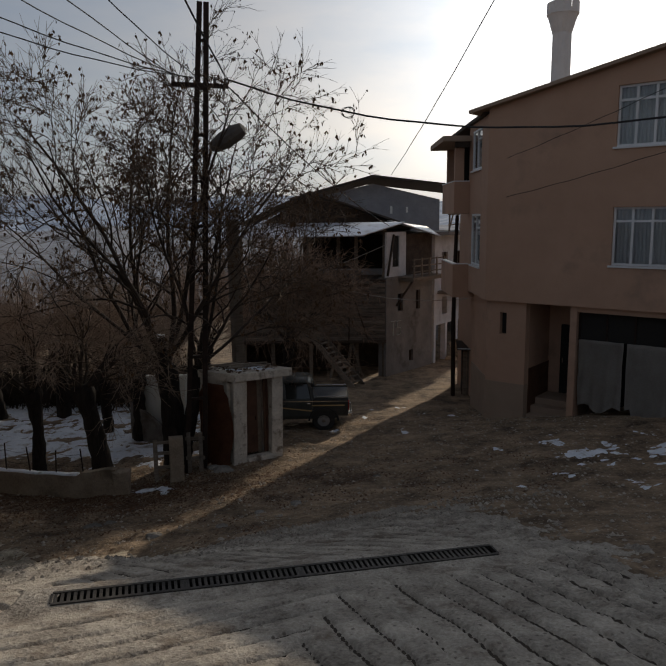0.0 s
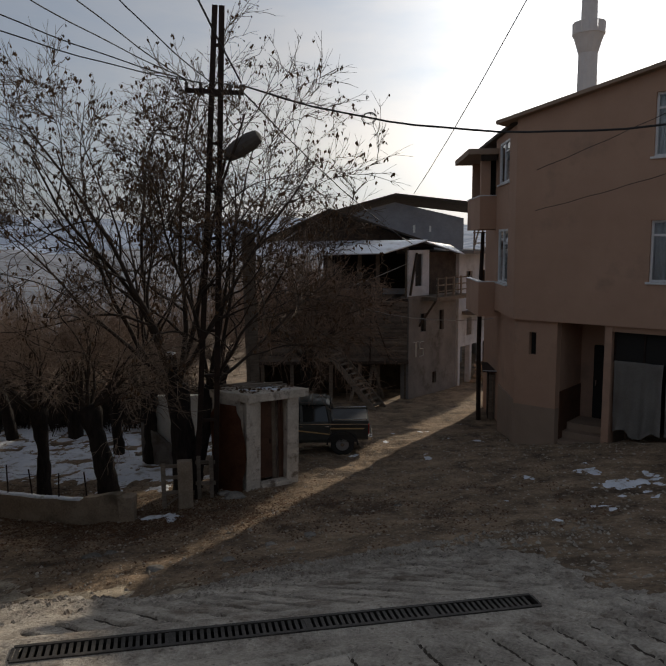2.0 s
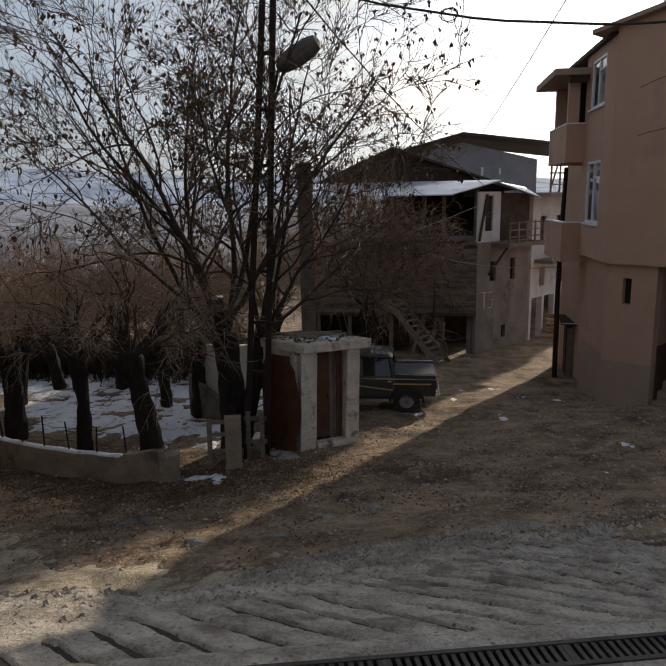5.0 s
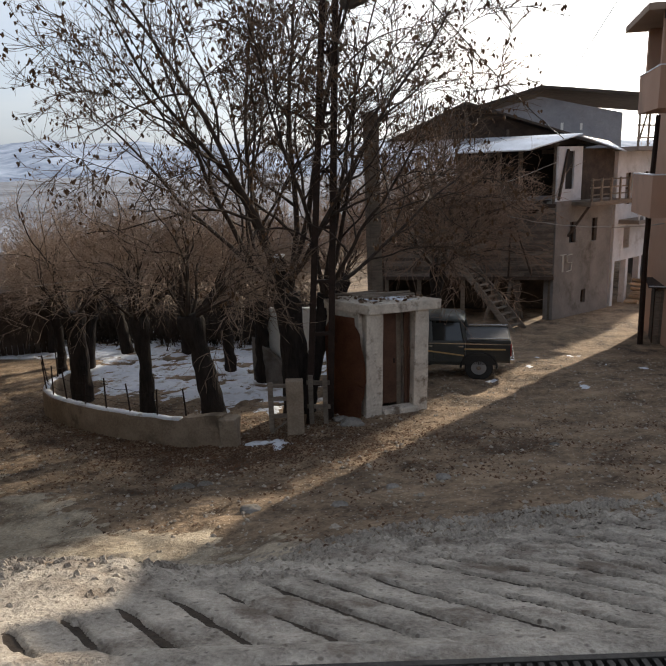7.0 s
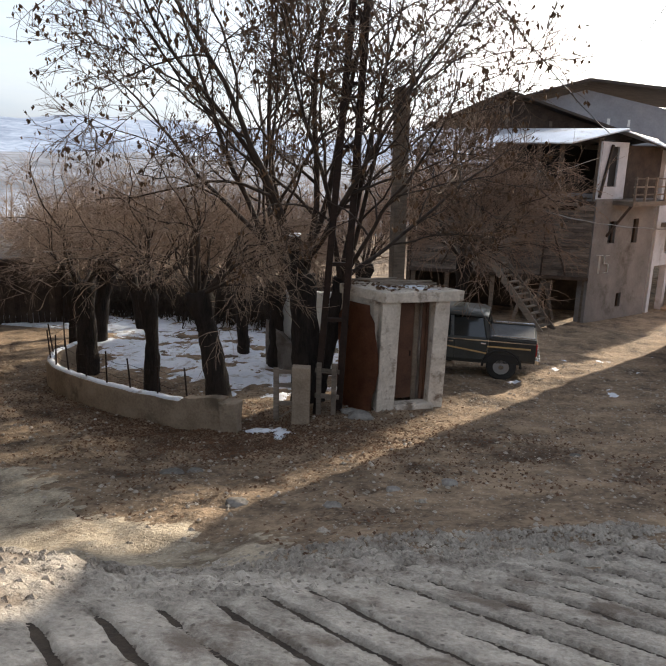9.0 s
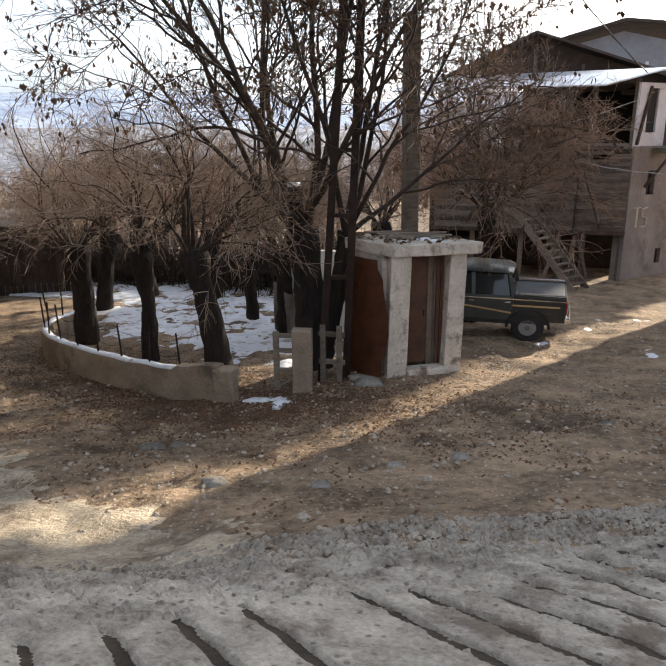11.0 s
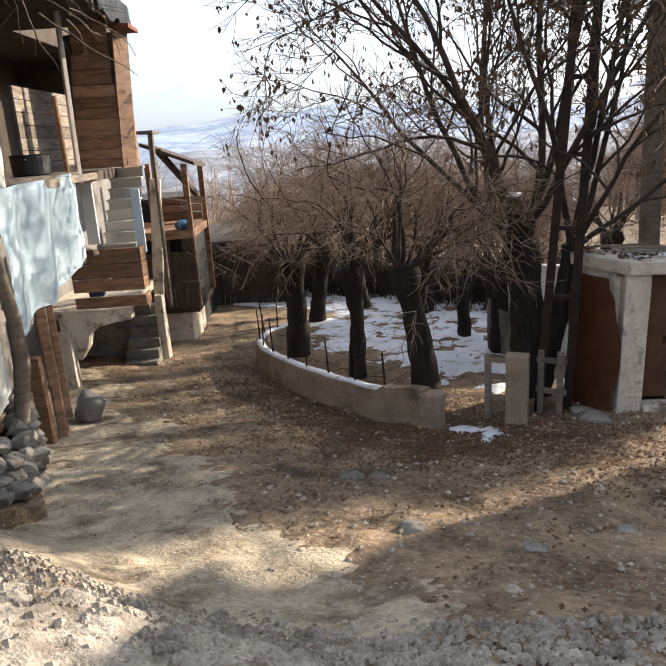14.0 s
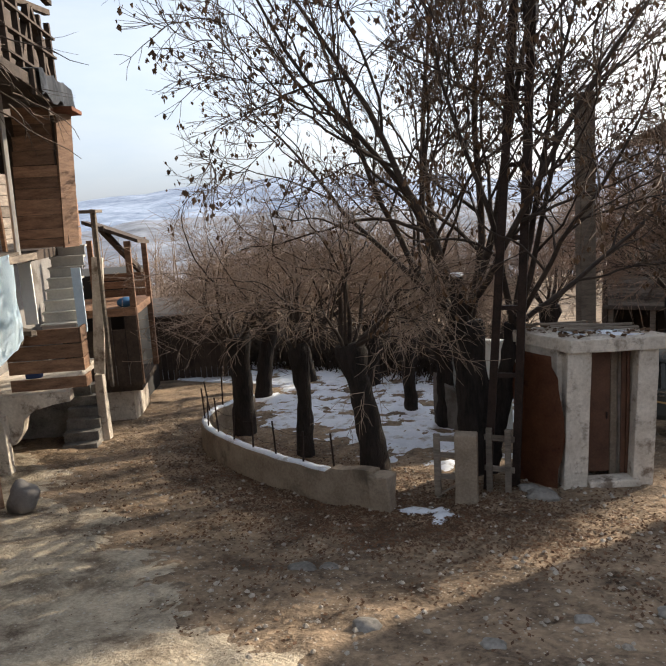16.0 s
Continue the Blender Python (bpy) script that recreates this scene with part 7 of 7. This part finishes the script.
# ---- snow, stones and leaves on the ground ----
def snow_field(name, x0, x1, y0, y1, step, level, label, inside=lambda x, y: 1.0, scale=0.9):
    """Snow lies where the noise is high; the sheet dips under the earth elsewhere."""
    xs, ys = np.arange(x0, x1, step), np.arange(y0, y1, step)
    verts, faces = [], []
    for y in ys:
        for x in xs:
            f = noise.noise((x * scale, y * scale, 13)) + 0.5 * noise.noise((x * scale * 2.7, y * scale * 2.7, 5)) + 0.35 * noise.noise((x * 7, y * 7, 2)) + level + inside(x, y)
            lump = 0.055 * noise.noise((x * 1.3, y * 1.3, 3)) + 0.03 * noise.noise((x * 4, y * 4, 7)) if -14 < x < 10 and 6 < y < 30 else 0
            verts.append((x, y, ground_z(x, y) + lump + max(-0.08, min(0.05, f * 0.11))))
    w = len(xs)
    for j in range(len(ys) - 1):
        for i in range(w - 1):
            q = (j * w + i, j * w + i + 1, (j + 1) * w + i + 1, (j + 1) * w + i)
            if max(verts[a][2] - ground_z(verts[a][0], verts[a][1]) for a in q) > -0.07:
                faces.append(q)
    me = bpy.data.meshes.new(name)
    me.from_pydata(verts, [], faces)
    me.materials.append(M_SNOW)
    me.polygons.foreach_set("use_smooth", [True] * len(me.polygons))
    tagged(new(name, me), label, "snow", kind="stuff")


snow_field("orchard_snow", -22, -2.0, 17.0, 29.0, 0.075, 0.20, "thin melting snow on the orchard floor", lambda x, y: min(0.0, (y - 18.6 + 0.35 * (x + 5)) * 0.9) + min(0.0, (-4.6 - x) * 0.8) + (min(0.0, (x + 11.0) * 0.6) if y < 23.5 else 0.0), 1.25)
snow_field("yard_snow", 2.5, 11.0, 11.6, 19.0, 0.06, -0.44, "thin streaks of snow before the garage", lambda x, y: 0.42 - 0.5 * math.hypot((x - 5.7) / 2.1, (y - 14.9) / 1.7), 1.4)
snow_field("gate_snow", -5.0, -3.3, 15.0, 16.6, 0.05, 0.38, "small snow patch at the gate", lambda x, y: -2.2 * math.hypot((x + 4.1) * 0.6, y - 15.95), 2.0)
snow_field("lane_snow", -0.6, 4.2, 19.4, 25.5, 0.07, -0.64, "small snow scraps along the lane", lambda x, y: 0.0, 1.6)


def make_lane():
    """Pale worn strip of lane along the left house, sinking into the earth at its edges."""
    xs, ys = np.arange(-13.0, -2.0, 0.07), np.arange(8.6, 17.0, 0.07)
    verts, faces = [], []
    for y in ys:
        for x in xs:
            lump = 0.055 * noise.noise((x * 1.3, y * 1.3, 3)) + 0.03 * noise.noise((x * 4, y * 4, 7))
            f = 11.5 - 0.43 * (x + 3) - y + 0.7 * noise.noise((x * 0.7, y * 0.7, 21)) + 0.5 * noise.noise((x * 2.2, y * 2.2, 3)) + 0.3 * noise.noise((x * 6, y * 6, 9))
            f = min(f, -1.9 - x + 0.4 * noise.noise((x, y, 30)), (y - road_edge(x) + 0.1) * 1.5)
            verts.append((x, y, ground_z(x, y) + lump + max(-0.06, min(0.022, f * 0.05)) + 0.012 * noise.noise((x * 9, y * 9, 11))))
    w = len(xs)
    for j in range(len(ys) - 1):
        for i in range(w - 1):
            faces.append((j * w + i, j * w + i + 1, (j + 1) * w + i + 1, (j + 1) * w + i))
    me = bpy.data.meshes.new("lane")
    me.from_pydata(verts, [], faces)
    me.materials.append(M_LANE)
    me.polygons.foreach_set("use_smooth", [True] * len(me.polygons))
    tagged(new("lane", me), "pale worn lane of dry packed earth and concrete", "lane", kind="structure")


make_lane()


def scatter():
    rng = random.Random(55)
    st, lf = Skein(), Skein()
    spots = []
    for i in range(12000):
        x, y = rng.uniform(-11, 7), rng.uniform(8.8, 24)
        r = rng.random() ** 4 * 0.035 + 0.006
        z = ground_z(x, y) + 0.055 * noise.noise((x * 1.3, y * 1.3, 3)) + 0.03 * noise.noise((x * 4, y * 4, 7))
        c = Vector((x, y, z + r * 0.3))
        q = len(st.v)
        for dx, dy, dz in ((1, 0, 0), (0.3, 0.9, 0.1), (-0.8, 0.5, 0), (-0.7, -0.6, 0.1), (0.4, -0.9, 0), (0, 0, 0.75)):
            st.v.append(c + Vector((dx * rng.uniform(0.7, 1.2), dy * rng.uniform(0.7, 1.2), dz)) * r)
        for k in range(5):
            st.f.append((q + k, q + (k + 1) % 5, q + 5))
    for i in range(20000):
        x = rng.gauss(-5.6, 2.4)
        y = 15.75 - 0.3 * (x + 4.5) * (x < -4.5) + rng.gauss(-0.1, 0.85)
        if y > 17.8 + 0.4 * max(0, -5 - x) * -0.3 and x > -3:
            continue
        z = ground_z(x, y) + 0.055 * noise.noise((x * 1.3, y * 1.3, 3)) + 0.03 * noise.noise((x * 4, y * 4, 7)) + 0.012
        s = rng.uniform(0.012, 0.03)
        a = rng.uniform(0, 6.3)
        u, v = Vector((math.cos(a), math.sin(a), rng.uniform(-0.4, 0.4))) * s, Vector((-math.sin(a), math.cos(a), rng.uniform(-0.4, 0.4))) * s * 0.6
        q = len(lf.v)
        c = Vector((x, y, z))
        lf.v += [c - u, c - v, c + u, c + v]
        lf.f.append((q, q + 1, q + 2, q + 3))
    for i in range(9000):
        x, y = rng.uniform(-10, 4), rng.gauss(14.5, 2.2)
        if y < road_edge(x) or y > 18.5 or noise.noise((x * 0.9, y * 0.9, 44)) < -0.05:
            continue
        z = ground_z(x, y) + 0.055 * noise.noise((x * 1.3, y * 1.3, 3)) + 0.03 * noise.noise((x * 4, y * 4, 7)) + 0.012
        s, a = rng.uniform(0.012, 0.034), rng.uniform(0, 6.3)
        u, v = Vector((math.cos(a), math.sin(a), rng.uniform(-0.5, 0.5))) * s, Vector((-math.sin(a), math.cos(a), rng.uniform(-0.5, 0.5))) * s * 0.6
        q = len(lf.v)
        c = Vector((x, y, z))
        lf.v += [c - u, c - v, c + u, c + v]
        lf.f.append((q, q + 1, q + 2, q + 3))
    tagged(new("gravel", st.mesh("gravel", M_GRAVEL, False)), "small loose stones on the trodden earth", "gravel", kind="stuff")
    tagged(new("fallen_leaves", lf.mesh("fallen_leaves", M_FALLEN, False)), "dead brown leaves along the wall foot", "leaves", kind="stuff")
    # broken concrete crumbs where the street slab ends
    cr = Skein()
    for i in range(14000):
        x = rng.uniform(-4.8, 3.4)
        y = road_edge(x) + 0.3 - abs(rng.gauss(0, 0.9))
        if y < 10.9 + 1.1 * x and rng.random() < 0.85:
            continue
        r = rng.random() ** 4 * 0.042 + 0.005
        z = ground_z(x, y) + (0.04 if y < road_edge(x) - 0.4 else 0.012) + 0.022 * noise.noise((x * 1.1, y * 1.1, 9)) * (y < road_edge(x) - 0.3) + (y >= road_edge(x) - 0.3) * 0.055 * noise.noise((x * 1.3, y * 1.3, 3))
        q = len(cr.v)
        for dx, dy, dz in ((1, 0, 0), (0.3, 0.9, 0.1), (-0.8, 0.5, 0), (-0.7, -0.6, 0.1), (0.4, -0.9, 0), (0.2, 0.3, 0.8), (-0.3, -0.2, 0.7)):
            cr.v.append(Vector((x, y, z)) + Vector((dx * rng.uniform(0.6, 1.2), dy * rng.uniform(0.6, 1.2), dz)) * r)
        for k in range(5):
            cr.f.append((q + k, q + (k + 1) % 5, q + (5 if k < 3 else 6)))
        cr.f.append((q + 5, q + 6, q + 3))
        cr.f.append((q + 5, q + 6, q))
    tagged(new("concrete_rubble", cr.mesh("concrete_rubble", M_CONC, False)), "crumbs of broken concrete at the street end", "rubble", kind="stuff")
    for x, y, s in ((-2.75, 16.75, 0.22), (-3.0, 17.0, 0.14), (-4.47, 13.45, 0.16), (-4.2, 13.6, 0.12), (-2.0, 12.4, 0.10), (-1.5, 13.2, 0.09), (-0.9, 13.6, 0.10), (-3.1, 12.4, 0.13), (0.6, 15.2, 0.08)):
        c = bmesh.new()
        bmesh.ops.create_icosphere(c, subdivisions=3, radius=1)
        for v in c.verts:
            v.co += v.co * 0.35 * noise.noise(v.co * 1.6 + Vector((x * 3, y, 0)))
            v.co.z *= 0.42
        bmesh.ops.scale(c, vec=(s, s * 0.8, s), verts=c.verts)
        o = part("stone", c, M_STONE, None, "", True)
        o.location = (x, y, ground_z(x, y) + s * 0.1)
        tagged(o, "flat grey stone lying on the earth", "stone", "loose stones")


scatter()
